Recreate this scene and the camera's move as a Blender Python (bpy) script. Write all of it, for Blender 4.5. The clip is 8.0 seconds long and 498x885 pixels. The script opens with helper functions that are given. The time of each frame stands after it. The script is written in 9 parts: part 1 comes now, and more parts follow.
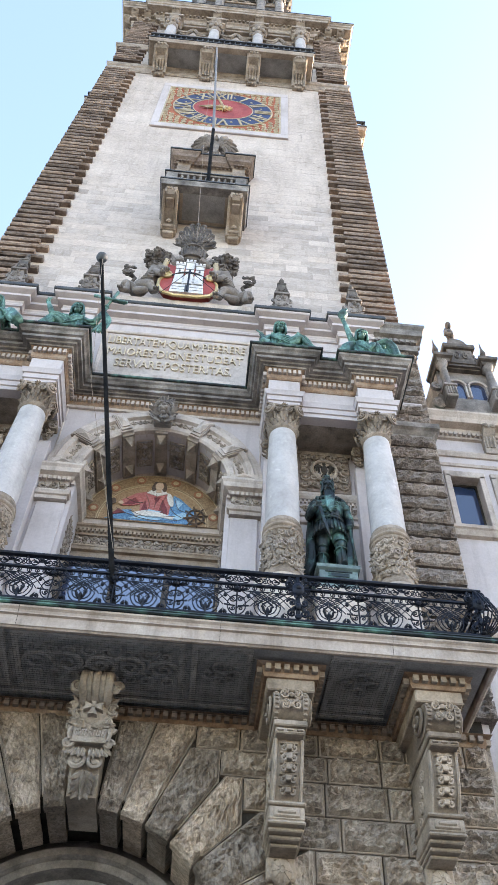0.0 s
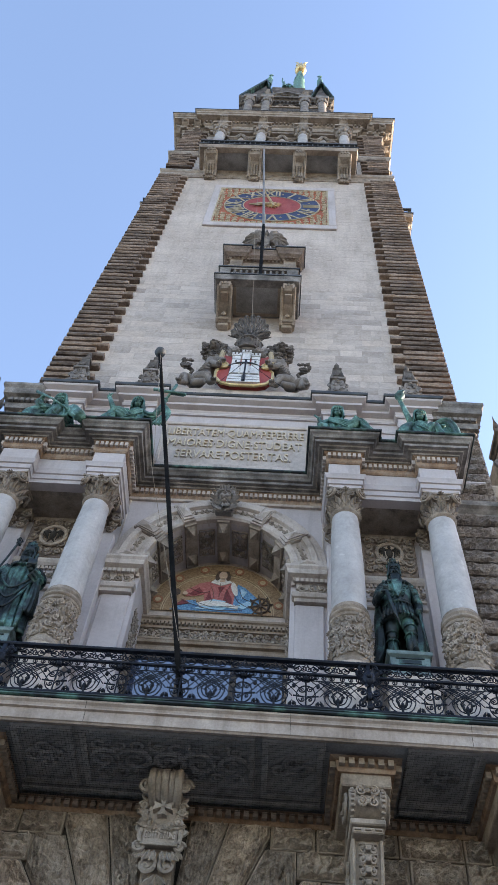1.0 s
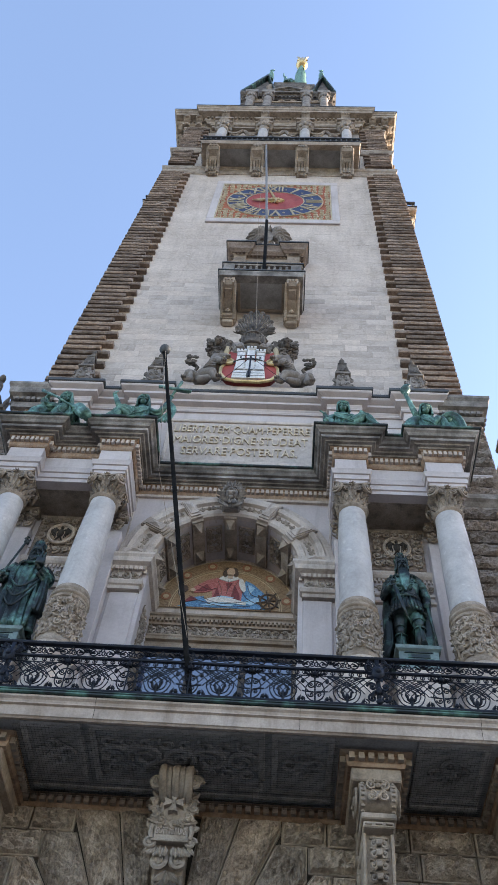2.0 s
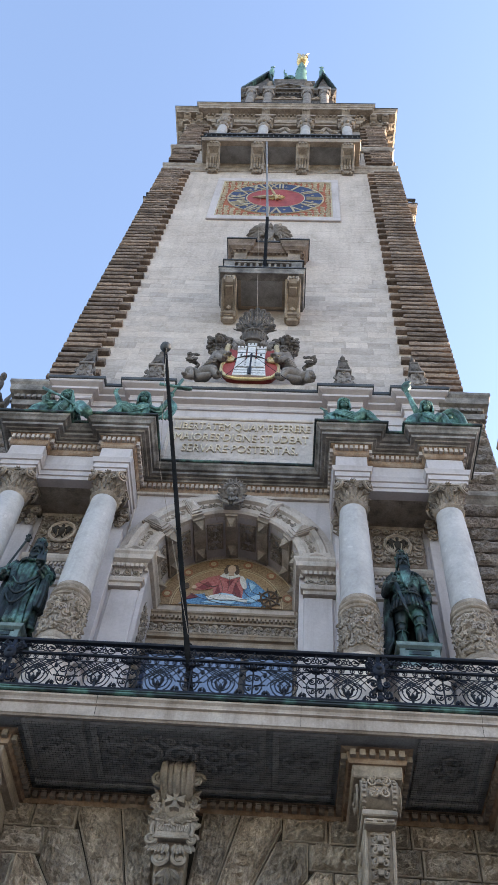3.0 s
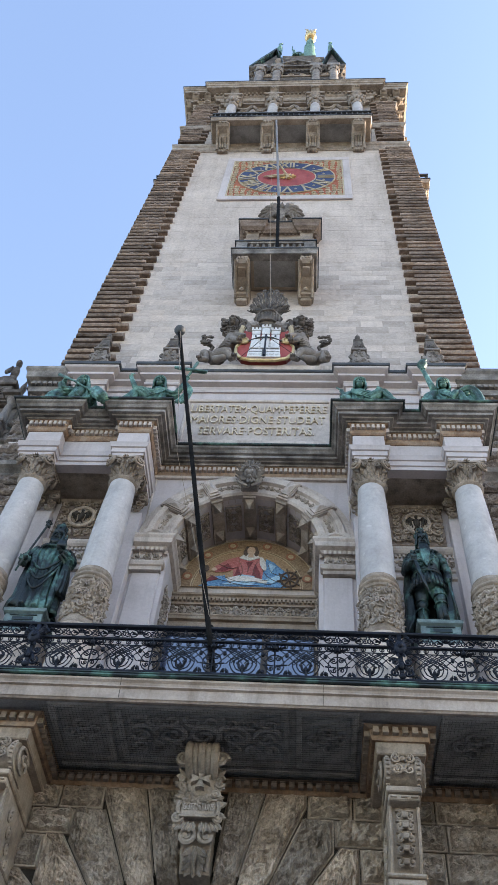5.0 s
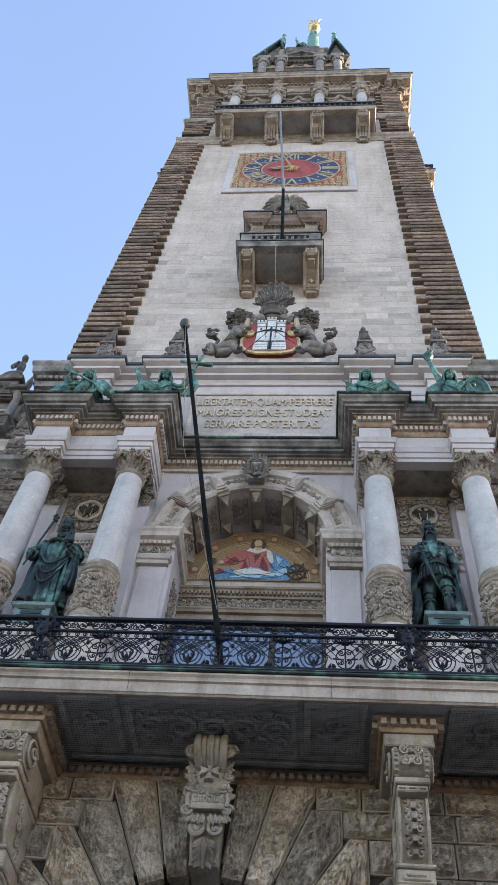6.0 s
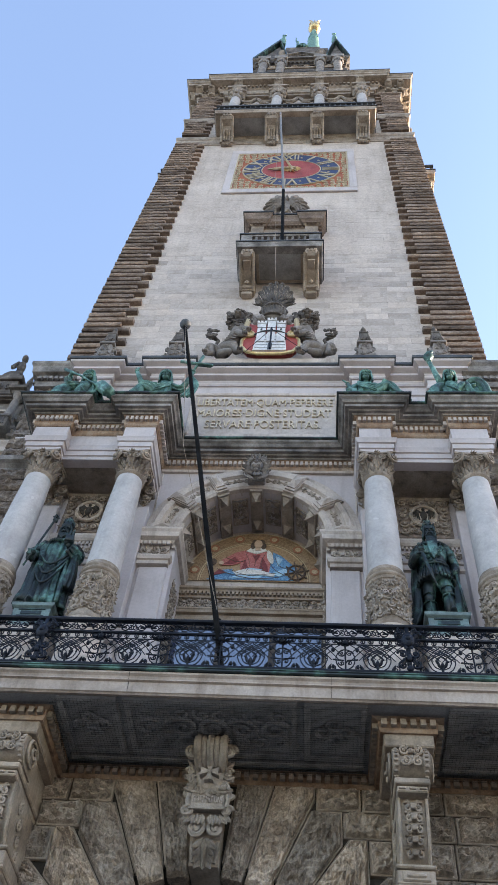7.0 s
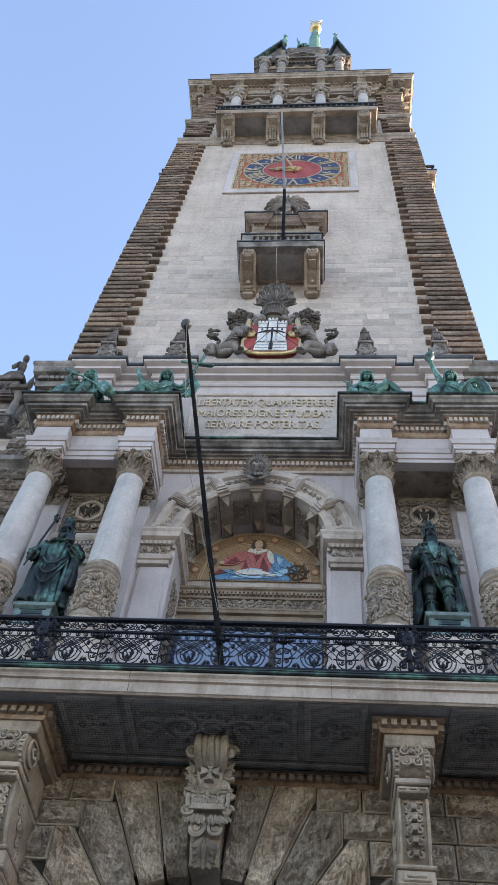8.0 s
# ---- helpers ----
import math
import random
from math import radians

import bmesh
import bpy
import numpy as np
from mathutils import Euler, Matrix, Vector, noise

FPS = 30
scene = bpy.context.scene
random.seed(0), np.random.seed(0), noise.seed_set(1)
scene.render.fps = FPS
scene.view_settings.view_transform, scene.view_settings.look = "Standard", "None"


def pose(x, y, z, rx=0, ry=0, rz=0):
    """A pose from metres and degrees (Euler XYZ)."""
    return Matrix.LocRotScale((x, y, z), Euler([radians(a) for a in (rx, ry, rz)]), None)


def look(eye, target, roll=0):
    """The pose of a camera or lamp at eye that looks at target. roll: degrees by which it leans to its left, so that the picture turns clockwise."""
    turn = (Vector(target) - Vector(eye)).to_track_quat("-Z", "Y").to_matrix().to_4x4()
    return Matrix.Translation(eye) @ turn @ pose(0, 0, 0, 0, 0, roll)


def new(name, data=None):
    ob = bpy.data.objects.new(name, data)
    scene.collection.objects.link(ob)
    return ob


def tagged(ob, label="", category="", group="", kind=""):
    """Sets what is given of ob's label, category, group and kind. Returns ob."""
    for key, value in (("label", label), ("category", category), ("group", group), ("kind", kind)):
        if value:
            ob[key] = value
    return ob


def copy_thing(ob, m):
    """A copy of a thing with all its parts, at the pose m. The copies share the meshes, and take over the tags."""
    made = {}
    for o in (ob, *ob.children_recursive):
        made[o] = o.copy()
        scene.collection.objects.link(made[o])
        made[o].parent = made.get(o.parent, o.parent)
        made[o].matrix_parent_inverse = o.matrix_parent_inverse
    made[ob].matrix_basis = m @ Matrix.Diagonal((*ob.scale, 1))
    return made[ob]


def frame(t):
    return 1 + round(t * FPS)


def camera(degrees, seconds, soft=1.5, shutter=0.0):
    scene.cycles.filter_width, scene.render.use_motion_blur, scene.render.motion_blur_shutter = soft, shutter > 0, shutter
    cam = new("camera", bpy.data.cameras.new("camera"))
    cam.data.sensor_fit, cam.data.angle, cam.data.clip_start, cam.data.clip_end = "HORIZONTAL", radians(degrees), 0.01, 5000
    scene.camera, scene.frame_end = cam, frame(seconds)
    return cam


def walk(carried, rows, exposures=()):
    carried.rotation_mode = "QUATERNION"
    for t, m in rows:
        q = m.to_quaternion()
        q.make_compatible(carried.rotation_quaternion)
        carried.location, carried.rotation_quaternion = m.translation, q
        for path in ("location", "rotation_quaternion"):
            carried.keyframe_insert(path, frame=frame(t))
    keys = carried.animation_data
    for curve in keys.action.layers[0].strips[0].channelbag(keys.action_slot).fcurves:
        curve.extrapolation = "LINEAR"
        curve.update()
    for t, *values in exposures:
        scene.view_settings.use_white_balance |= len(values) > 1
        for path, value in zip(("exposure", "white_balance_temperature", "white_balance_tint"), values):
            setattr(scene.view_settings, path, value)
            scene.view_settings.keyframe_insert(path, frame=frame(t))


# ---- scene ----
cam = camera(33.4, 8.0, soft=0.5)
EYE = (1.515, -13.0, 1.6)
ROWS = [
    (0.0, 141.166, -1.863, -5.071), (0.1, 142.604, -2.398, -4.315), (0.2, 143.825, -2.812, -3.354),
    (0.3, 144.965, -3.244, -2.506), (0.5, 146.606, -3.765, -1.186), (1.0, 146.901, -3.886, -0.758),
    (1.5, 146.735, -3.807, -0.117), (3.0, 146.392, -3.840, 0.163), (3.5, 146.229, -3.808, 0.256),
    (4.0, 145.844, -3.908, 0.823), (4.5, 145.409, -3.965, 1.410), (6.0, 144.483, -4.152, 2.506),
    (6.5, 144.415, -4.141, 2.539), (7.0, 144.519, -4.164, 2.494), (7.5, 144.542, -4.212, 2.530),
    (8.0, 144.523, -4.247, 2.469)]
BASE_EV = 1.94
EXTRA = [(0.0, 0.62, 7000), (0.1, 0.58, 7000), (0.2, 0.5, 6970), (0.3, 0.36, 6900), (0.5, 0.07, 6750), (0.8, -0.12, 6650),
         (1.5, -0.12, 6650), (3.0, 0.0, 6780), (6.0, 0.06, 6800), (8.0, 0.01, 6770)]
walk(cam, [(t, pose(*EYE, rx, ry, rz)) for t, rx, ry, rz in ROWS],
     [(t, BASE_EV + e, kelvin, 16) for t, e, kelvin in EXTRA])

# ---- light: clear sky, low sun behind the building's right flank ----
SUN_ELEV, SUN_AZ = 22.0, 70.0  # azimuth clockwise from +Y (into the building) towards +X
world = bpy.data.worlds.new("sky")
scene.world = world
world.use_nodes = True
wn = world.node_tree
sky = wn.nodes.new("ShaderNodeTexSky")
sky.sky_type = "NISHITA"
sky.sun_disc = False
sky.sun_elevation = radians(SUN_ELEV)
sky.sun_rotation = radians(SUN_AZ)
sky.air_density = 1.0
sky.dust_density = 0.6
sky.ozone_density = 0.85
wn.nodes["Background"].inputs["Strength"].default_value = 0.15
wn.links.new(sky.outputs["Color"], wn.nodes["Background"].inputs["Color"])
sun = new("sun", bpy.data.lights.new("sun", "SUN"))
sun.data.energy, sun.data.angle, sun.data.color = 4.0, radians(0.5), (1.0, 0.86, 0.66)
_az, _el = radians(SUN_AZ), radians(SUN_ELEV)
sun.matrix_world = look((60 * math.sin(_az) * math.cos(_el), 60 * math.cos(_az) * math.cos(_el), 60 * math.sin(_el)), (0, 0, 0))


# ---- materials ----
def nodes_of(name):
    m = bpy.data.materials.new(name)
    m.use_nodes = True
    return m, m.node_tree, m.node_tree.nodes["Principled BSDF"]


def ramp(nt, fac, stops):
    r = nt.nodes.new("ShaderNodeValToRGB")
    while len(r.color_ramp.elements) < len(stops):
        r.color_ramp.elements.new(0.5)
    for e, (p, c) in zip(r.color_ramp.elements, stops):
        e.position, e.color = p, (*c, 1.0)
    nt.links.new(fac, r.inputs["Fac"])
    return r.outputs["Color"]


def mixc(nt, kind, fac, a, b):
    n = nt.nodes.new("ShaderNodeMix")
    n.data_type, n.blend_type = "RGBA", kind
    for sock, v in ((n.inputs[0], fac), (n.inputs[6], a), (n.inputs[7], b)):
        if isinstance(v, bpy.types.NodeSocket):
            nt.links.new(v, sock)
        elif isinstance(v, (int, float)):
            sock.default_value = v
        else:
            sock.default_value = (*v, 1.0)
    return n.outputs[2]


def noise_tex(nt, vec, scale, detail=6.0, rough=0.6, stretch=None):
    if stretch:
        mp = nt.nodes.new("ShaderNodeMapping")
        mp.inputs["Scale"].default_value = stretch
        nt.links.new(vec, mp.inputs["Vector"])
        vec = mp.outputs["Vector"]
    n = nt.nodes.new("ShaderNodeTexNoise")
    n.inputs["Scale"].default_value, n.inputs["Detail"].default_value, n.inputs["Roughness"].default_value = scale, detail, rough
    nt.links.new(vec, n.inputs["Vector"])
    return n.outputs["Fac"]


def weathered(name, low, mid, high, scale=1.2, grain=28.0, bump=0.25, rough=0.85, metal=0.0, streak=0.35, soot=0.3,
              soot_col=(0.05, 0.048, 0.045), vary=0.25, dist=0.02, fleck=0.55, spec=0.5, chisel=0.0, patch=None):
    """Stone or metal with large tone patches, fine grain, rain streaks and sooty blotches."""
    m, nt, b = nodes_of(name)
    co, inf = nt.nodes.new("ShaderNodeTexCoord"), nt.nodes.new("ShaderNodeObjectInfo")
    mul = nt.nodes.new("ShaderNodeMath")
    mul.operation, mul.inputs[1].default_value = "MULTIPLY", 37.0
    nt.links.new(inf.outputs["Random"], mul.inputs[0])
    add = nt.nodes.new("ShaderNodeVectorMath")
    add.operation = "ADD"
    nt.links.new(co.outputs["Object"], add.inputs[0])
    nt.links.new(mul.outputs[0], add.inputs[1])
    v = add.outputs[0]
    big, fine = noise_tex(nt, v, scale, 5.0), noise_tex(nt, v, grain, 4.0, 0.7)
    col = ramp(nt, big, [(0.3, low), (0.5, mid), (0.7, high)])
    col = mixc(nt, "MULTIPLY", fleck, col, ramp(nt, fine, [(0.3, (0.55, 0.55, 0.55)), (0.65, (1.15, 1.15, 1.15))]))
    run = noise_tex(nt, v, 2.0, 6.0, 0.7, (1.3, 1.3, 0.14))
    col = mixc(nt, "MULTIPLY", streak, col, ramp(nt, run, [(0.36, (0.55, 0.53, 0.5)), (0.5, (1.0, 1.0, 1.0))]))
    blot = ramp(nt, noise_tex(nt, v, scale * 2.3, 7.0, 0.7), [(0.5, (0, 0, 0)), (0.72, (soot, soot, soot))])
    col = mixc(nt, "MIX", blot, col, soot_col)
    if chisel:
        cut = noise_tex(nt, v, 26.0, 4.0, 0.7, (1.0, 1.0, 0.16))
        col = mixc(nt, "MULTIPLY", chisel, col, ramp(nt, cut, [(0.34, (0.45, 0.44, 0.43)), (0.58, (1.12, 1.12, 1.12))]))
    if patch:
        mend = ramp(nt, noise_tex(nt, v, 4.6, 2.0, 0.4), [(0.69, (0, 0, 0)), (0.71, (0.5, 0.5, 0.5))])
        col = mixc(nt, "MIX", mend, col, patch)
    if vary:
        tone = ramp(nt, inf.outputs["Random"], [(0.0, (1 - vary,) * 3), (0.55, (1.0, 1.0, 1.0)), (1.0, (1 + vary * 0.7, 1 + vary * 0.55, 1 + vary * 0.35))])
        col = mixc(nt, "MULTIPLY", 1.0, col, tone)
    nt.links.new(col, b.inputs["Base Color"])
    b.inputs["Roughness"].default_value, b.inputs["Metallic"].default_value = rough, metal
    b.inputs["Specular IOR Level"].default_value = spec
    bp = nt.nodes.new("ShaderNodeBump")
    bp.inputs["Strength"].default_value, bp.inputs["Distance"].default_value = bump, dist
    hsum = nt.nodes.new("ShaderNodeMath")
    hsum.operation = "ADD"
    nt.links.new(fine, hsum.inputs[0])
    nt.links.new(noise_tex(nt, v, grain * 0.3, 6.0, 0.65), hsum.inputs[1])
    height = hsum.outputs[0]
    if chisel:
        h2 = nt.nodes.new("ShaderNodeMath")
        h2.operation = "ADD"
        nt.links.new(height, h2.inputs[0])
        nt.links.new(cut, h2.inputs[1])
        height = h2.outputs[0]
    nt.links.new(height, bp.inputs["Height"])
    nt.links.new(bp.outputs["Normal"], b.inputs["Normal"])
    return m


M_ASHLAR = weathered("pale_ashlar", (0.433, 0.372, 0.33), (0.536, 0.465, 0.42), (0.618, 0.542, 0.49), 0.5, 9.0, 0.2, streak=0.3, soot=0.16, soot_col=(0.24, 0.17, 0.10), vary=0.13, fleck=0.45, spec=0.2, patch=(0.6, 0.56, 0.52))
M_PLASTER = weathered("lavender_white_stone", (0.431, 0.387, 0.382), (0.514, 0.466, 0.467), (0.578, 0.527, 0.528), 0.6, 18.0, 0.1, 0.8, streak=0.28, soot=0.16, soot_col=(0.3, 0.25, 0.2), vary=0.04, fleck=0.2, spec=0.2)
M_COLUMN = weathered("column_stone", (0.36, 0.34, 0.338), (0.44, 0.42, 0.417), (0.51, 0.488, 0.483), 1.1, 16.0, 0.1, 0.7, streak=0.25, soot=0.25, vary=0.05, fleck=0.25, spec=0.25, patch=(0.58, 0.56, 0.55))
M_PALE = weathered("pale_sandstone", (0.344, 0.286, 0.244), (0.496, 0.426, 0.376), (0.602, 0.528, 0.475), 0.9, 24.0, 0.2, streak=0.6, soot=0.4, vary=0.1, fleck=0.35)
M_TAN = weathered("tan_sandstone", (0.193, 0.147, 0.11), (0.365, 0.293, 0.229), (0.476, 0.393, 0.317), 1.2, 26.0, 0.4, streak=0.5, soot=0.5, vary=0.15)
M_CARVE = weathered("carved_sandstone", (0.193, 0.152, 0.116), (0.336, 0.279, 0.228), (0.439, 0.376, 0.32), 2.2, 26.0, 0.5, streak=0.35, soot=0.55, vary=0.12)
M_RUST = weathered("rock_faced_sandstone", (0.31, 0.25, 0.2), (0.455, 0.375, 0.305), (0.55, 0.47, 0.395), 2.2, 14.0, 1.0, 0.92, streak=0.3, soot=0.5, vary=0.35, dist=0.06, fleck=0.8, spec=0.2)
M_PIER = weathered("dark_rock_faced_stone", (0.17, 0.138, 0.118), (0.275, 0.23, 0.2), (0.36, 0.31, 0.275), 2.0, 14.0, 1.0, 0.92, streak=0.3, soot=0.45, vary=0.22, dist=0.06, fleck=0.8, spec=0.2)
M_CHISEL = weathered("chiselled_sandstone", (0.274, 0.21, 0.161), (0.505, 0.41, 0.328), (0.659, 0.557, 0.469), 1.6, 14.0, 1.0, 0.92, streak=0.3, soot=0.4, vary=0.35, dist=0.05, fleck=0.6, spec=0.2, chisel=0.75)
M_QUOIN = weathered("quoin_sandstone", (0.136, 0.097, 0.0758), (0.258, 0.196, 0.158), (0.371, 0.292, 0.245), 1.4, 12.0, 0.4, 0.92, streak=0.2, soot=0.45, vary=0.4, dist=0.025, fleck=0.85, spec=0.2)
M_DARKST = weathered("sooty_cornice_stone", (0.0702, 0.0628, 0.0569), (0.217, 0.197, 0.181), (0.421, 0.39, 0.36), 1.8, 24.0, 0.25, streak=0.65, soot=0.45, vary=0.1)
M_SOOT = weathered("black_crusted_stone", (0.0486, 0.04, 0.0341), (0.112, 0.094, 0.0811), (0.233, 0.2, 0.175), 2.6, 24.0, 0.35, streak=0.4, soot=0.5, vary=0.1)
M_CAPITAL = weathered("warm_carved_stone", (0.129, 0.095, 0.0678), (0.278, 0.22, 0.169), (0.427, 0.357, 0.292), 2.6, 26.0, 0.5, streak=0.35, soot=0.5, vary=0.12)
M_GREYST = weathered("grey_carved_stone", (0.136, 0.118, 0.106), (0.248, 0.219, 0.198), (0.359, 0.321, 0.295), 2.0, 26.0, 0.4, streak=0.4, soot=0.5, vary=0.1)
M_SOFFIT = weathered("grey_soffit_stone", (0.204, 0.198, 0.194), (0.334, 0.326, 0.322), (0.417, 0.41, 0.405), 0.9, 30.0, 0.2, streak=0.3, soot=0.4, vary=0.08)
M_OCHRE = weathered("ochre_stained_stone", (0.235, 0.161, 0.106), (0.368, 0.288, 0.218), (0.439, 0.371, 0.305), 1.8, 30.0, 0.25, streak=0.4, soot=0.4, vary=0.12)
M_RUSTY = weathered("rust_stained_stone", (0.17, 0.10, 0.062), (0.31, 0.205, 0.135), (0.42, 0.335, 0.26), 2.4, 26.0, 0.3, streak=0.5, soot=0.45, vary=0.1)
# near-black for joints and backings, also the painted shade inside the tower openings
M_JOINT_SHADE = weathered("dark_joint", (0.03, 0.025, 0.021), (0.05, 0.043, 0.036), (0.08, 0.07, 0.06), 2.0, 30.0, 0.2, 0.95, spec=0.1)
M_MORTAR = weathered("pale_mortar", (0.429, 0.378, 0.34), (0.52, 0.466, 0.422), (0.598, 0.542, 0.491), 2.0, 30.0, 0.2, 0.95, spec=0.2)
M_BRONZE = weathered("patinated_bronze", (0.00583, 0.00962, 0.0117), (0.0136, 0.0269, 0.0292), (0.146, 0.317, 0.273), 2.3, 14.0, 0.4, 0.45, 0.2, streak=0.6, soot=0.75, soot_col=(0.007, 0.009, 0.011), vary=0.0)
M_GREEN = weathered("verdigris_bronze", (0.016, 0.036, 0.034), (0.07, 0.17, 0.142), (0.22, 0.44, 0.36), 4.5, 12.0, 0.3, 0.5, 0.15, streak=0.6, soot=0.6, soot_col=(0.012, 0.018, 0.018), vary=0.0)
M_COPPER = weathered("green_copper_sheet", (0.05, 0.12, 0.095), (0.11, 0.25, 0.195), (0.2, 0.37, 0.29), 2.0, 18.0, 0.2, 0.6, 0.0, streak=0.7, soot=0.5, vary=0.05)
M_IRON = weathered("black_painted_iron", (0.003, 0.004, 0.007), (0.006, 0.008, 0.015), (0.015, 0.02, 0.034), 3.0, 30.0, 0.2, 0.5, 0.0, streak=0.2, soot=0.0, vary=0.0, spec=0.2)
M_POLE = weathered("black_pole_paint", (0.005, 0.005, 0.005), (0.009, 0.009, 0.009), (0.018, 0.017, 0.017), 3.0, 30.0, 0.1, 0.75, 0.0, streak=0.2, soot=0.0, vary=0.0, spec=0.05)
M_POLEW = weathered("grey_pole_paint", (0.13, 0.125, 0.12), (0.2, 0.195, 0.19), (0.27, 0.265, 0.26), 1.0, 20.0, 0.1, 0.45, streak=0.4, soot=0.2, vary=0.0, spec=0.4)
M_LETTER = weathered("dull_gilt_letters", (0.441, 0.355, 0.244), (0.588, 0.494, 0.372), (0.693, 0.612, 0.513), 4.0, 30.0, 0.1, 0.6, streak=0.3, soot=0.2, vary=0.0, spec=0.2)
M_LEAD = weathered("dark_lead_flashing", (0.03, 0.035, 0.04), (0.055, 0.06, 0.065), (0.10, 0.11, 0.11), 2.0, 25.0, 0.15, 0.6, 0.2, vary=0.0)
M_GOLD = weathered("gilding", (0.442, 0.312, 0.143), (0.65, 0.494, 0.247), (0.806, 0.65, 0.364), 3.0, 30.0, 0.1, 0.4, 0.6, streak=0.2, soot=0.2, vary=0.0)
M_RED = weathered("red_paint", (0.26, 0.035, 0.03), (0.36, 0.055, 0.045), (0.42, 0.09, 0.075), 2.0, 20.0, 0.1, 0.6, streak=0.3, soot=0.1, vary=0.0)
M_BLUE = weathered("dark_blue_enamel", (0.012, 0.024, 0.075), (0.018, 0.036, 0.105), (0.03, 0.055, 0.14), 1.5, 20.0, 0.05, 0.5, streak=0.2, soot=0.05, vary=0.0)
M_CREAM = weathered("cream_paint", (0.36, 0.29, 0.18), (0.46, 0.38, 0.25), (0.54, 0.46, 0.32), 2.0, 20.0, 0.05, 0.6, streak=0.2, soot=0.05, vary=0.0)
M_WHITE = weathered("white_paint", (0.58, 0.58, 0.58), (0.7, 0.7, 0.7), (0.78, 0.78, 0.77), 2.0, 20.0, 0.1, 0.6, streak=0.35, soot=0.1, vary=0.0)
M_TERRA = weathered("terracotta_inlay", (0.285, 0.0675, 0.028), (0.38, 0.105, 0.042), (0.437, 0.143, 0.063), 2.0, 20.0, 0.1, 0.7, streak=0.2, soot=0.1, vary=0.0)
M_PAVE = weathered("granite_paving", (0.0786, 0.0747, 0.0679), (0.124, 0.118, 0.107), (0.169, 0.159, 0.144), 0.3, 14.0, 0.3, 0.85, streak=0.0, soot=0.2, vary=0.0)
M_KERB = weathered("green_streaked_iron", (0.006, 0.010, 0.011), (0.012, 0.020, 0.02), (0.12, 0.27, 0.21), 2.0, 14.0, 0.25, 0.55, 0.0, streak=0.6, soot=0.6, soot_col=(0.006, 0.009, 0.01), vary=0.0)
M_PED = weathered("blue_green_bronze", (0.06, 0.085, 0.088), (0.12, 0.175, 0.175), (0.19, 0.27, 0.26), 3.0, 14.0, 0.25, 0.55, 0.1, streak=0.5, soot=0.4, vary=0.0)
M_EDGE = weathered("beige_weathered_stone", (0.317, 0.254, 0.208), (0.432, 0.356, 0.305), (0.527, 0.448, 0.394), 1.1, 24.0, 0.25, streak=0.6, soot=0.35, vary=0.05, fleck=0.4)
M_WOOD = weathered("dark_oak", (0.03, 0.02, 0.012), (0.06, 0.04, 0.024), (0.1, 0.068, 0.042), 2.0, 30.0, 0.2, 0.55, vary=0.0)


def tessera(name, low, high):
    """Small mosaic stones in one colour."""
    m, nt, b = nodes_of(name)
    co = nt.nodes.new("ShaderNodeTexCoord")
    vor = nt.nodes.new("ShaderNodeTexVoronoi")
    vor.inputs["Scale"].default_value = 38.0
    nt.links.new(co.outputs["Object"], vor.inputs["Vector"])
    sep = nt.nodes.new("ShaderNodeSeparateColor")
    nt.links.new(vor.outputs["Color"], sep.inputs["Color"])
    nt.links.new(ramp(nt, sep.outputs["Red"], [(0.0, low), (1.0, high)]), b.inputs["Base Color"])
    b.inputs["Roughness"].default_value = 0.45
    bp = nt.nodes.new("ShaderNodeBump")
    bp.inputs["Strength"].default_value, bp.inputs["Distance"].default_value = 0.3, 0.004
    nt.links.new(vor.outputs["Distance"], bp.inputs["Height"])
    nt.links.new(bp.outputs["Normal"], b.inputs["Normal"])
    return m


T_GOLD = tessera("gold_mosaic", (0.20, 0.125, 0.07), (0.36, 0.25, 0.15))
T_PALEG = tessera("pale_gold_mosaic", (0.25, 0.155, 0.08), (0.42, 0.28, 0.16))
T_RED = tessera("rose_mosaic", (0.32, 0.075, 0.07), (0.50, 0.19, 0.17))
T_WINE = tessera("wine_mosaic", (0.12, 0.02, 0.025), (0.24, 0.05, 0.05))
T_SKYB = tessera("pale_blue_mosaic", (0.22, 0.42, 0.58), (0.42, 0.6, 0.7))
T_LINE = tessera("buff_line_mosaic", (0.42, 0.32, 0.19), (0.58, 0.46, 0.3))
T_BLUE = tessera("blue_mosaic", (0.05, 0.14, 0.30), (0.16, 0.36, 0.56))
T_DARK = tessera("dark_mosaic", (0.05, 0.035, 0.03), (0.14, 0.09, 0.06))
T_WHITE = tessera("white_mosaic", (0.5, 0.48, 0.44), (0.72, 0.70, 0.66))
T_SKIN = tessera("buff_mosaic", (0.48, 0.33, 0.23), (0.62, 0.46, 0.34))
T_RING = tessera("orange_mosaic", (0.26, 0.10, 0.055), (0.38, 0.17, 0.095))

M_GLASS, _nt, _b = nodes_of("window_glass")
_b.inputs["Base Color"].default_value = (0.02, 0.035, 0.08, 1)
_b.inputs["Roughness"].default_value = 0.04
_b.inputs["IOR"].default_value = 1.9
M_DOORGLASS, _nt, _b = nodes_of("balcony_door_glass")
_b.inputs["Base Color"].default_value = (0.03, 0.05, 0.11, 1)
_b.inputs["Roughness"].default_value = 0.06
_b.inputs["IOR"].default_value = 2.8


# ---- mesh helpers ----
def B():
    return bmesh.new()


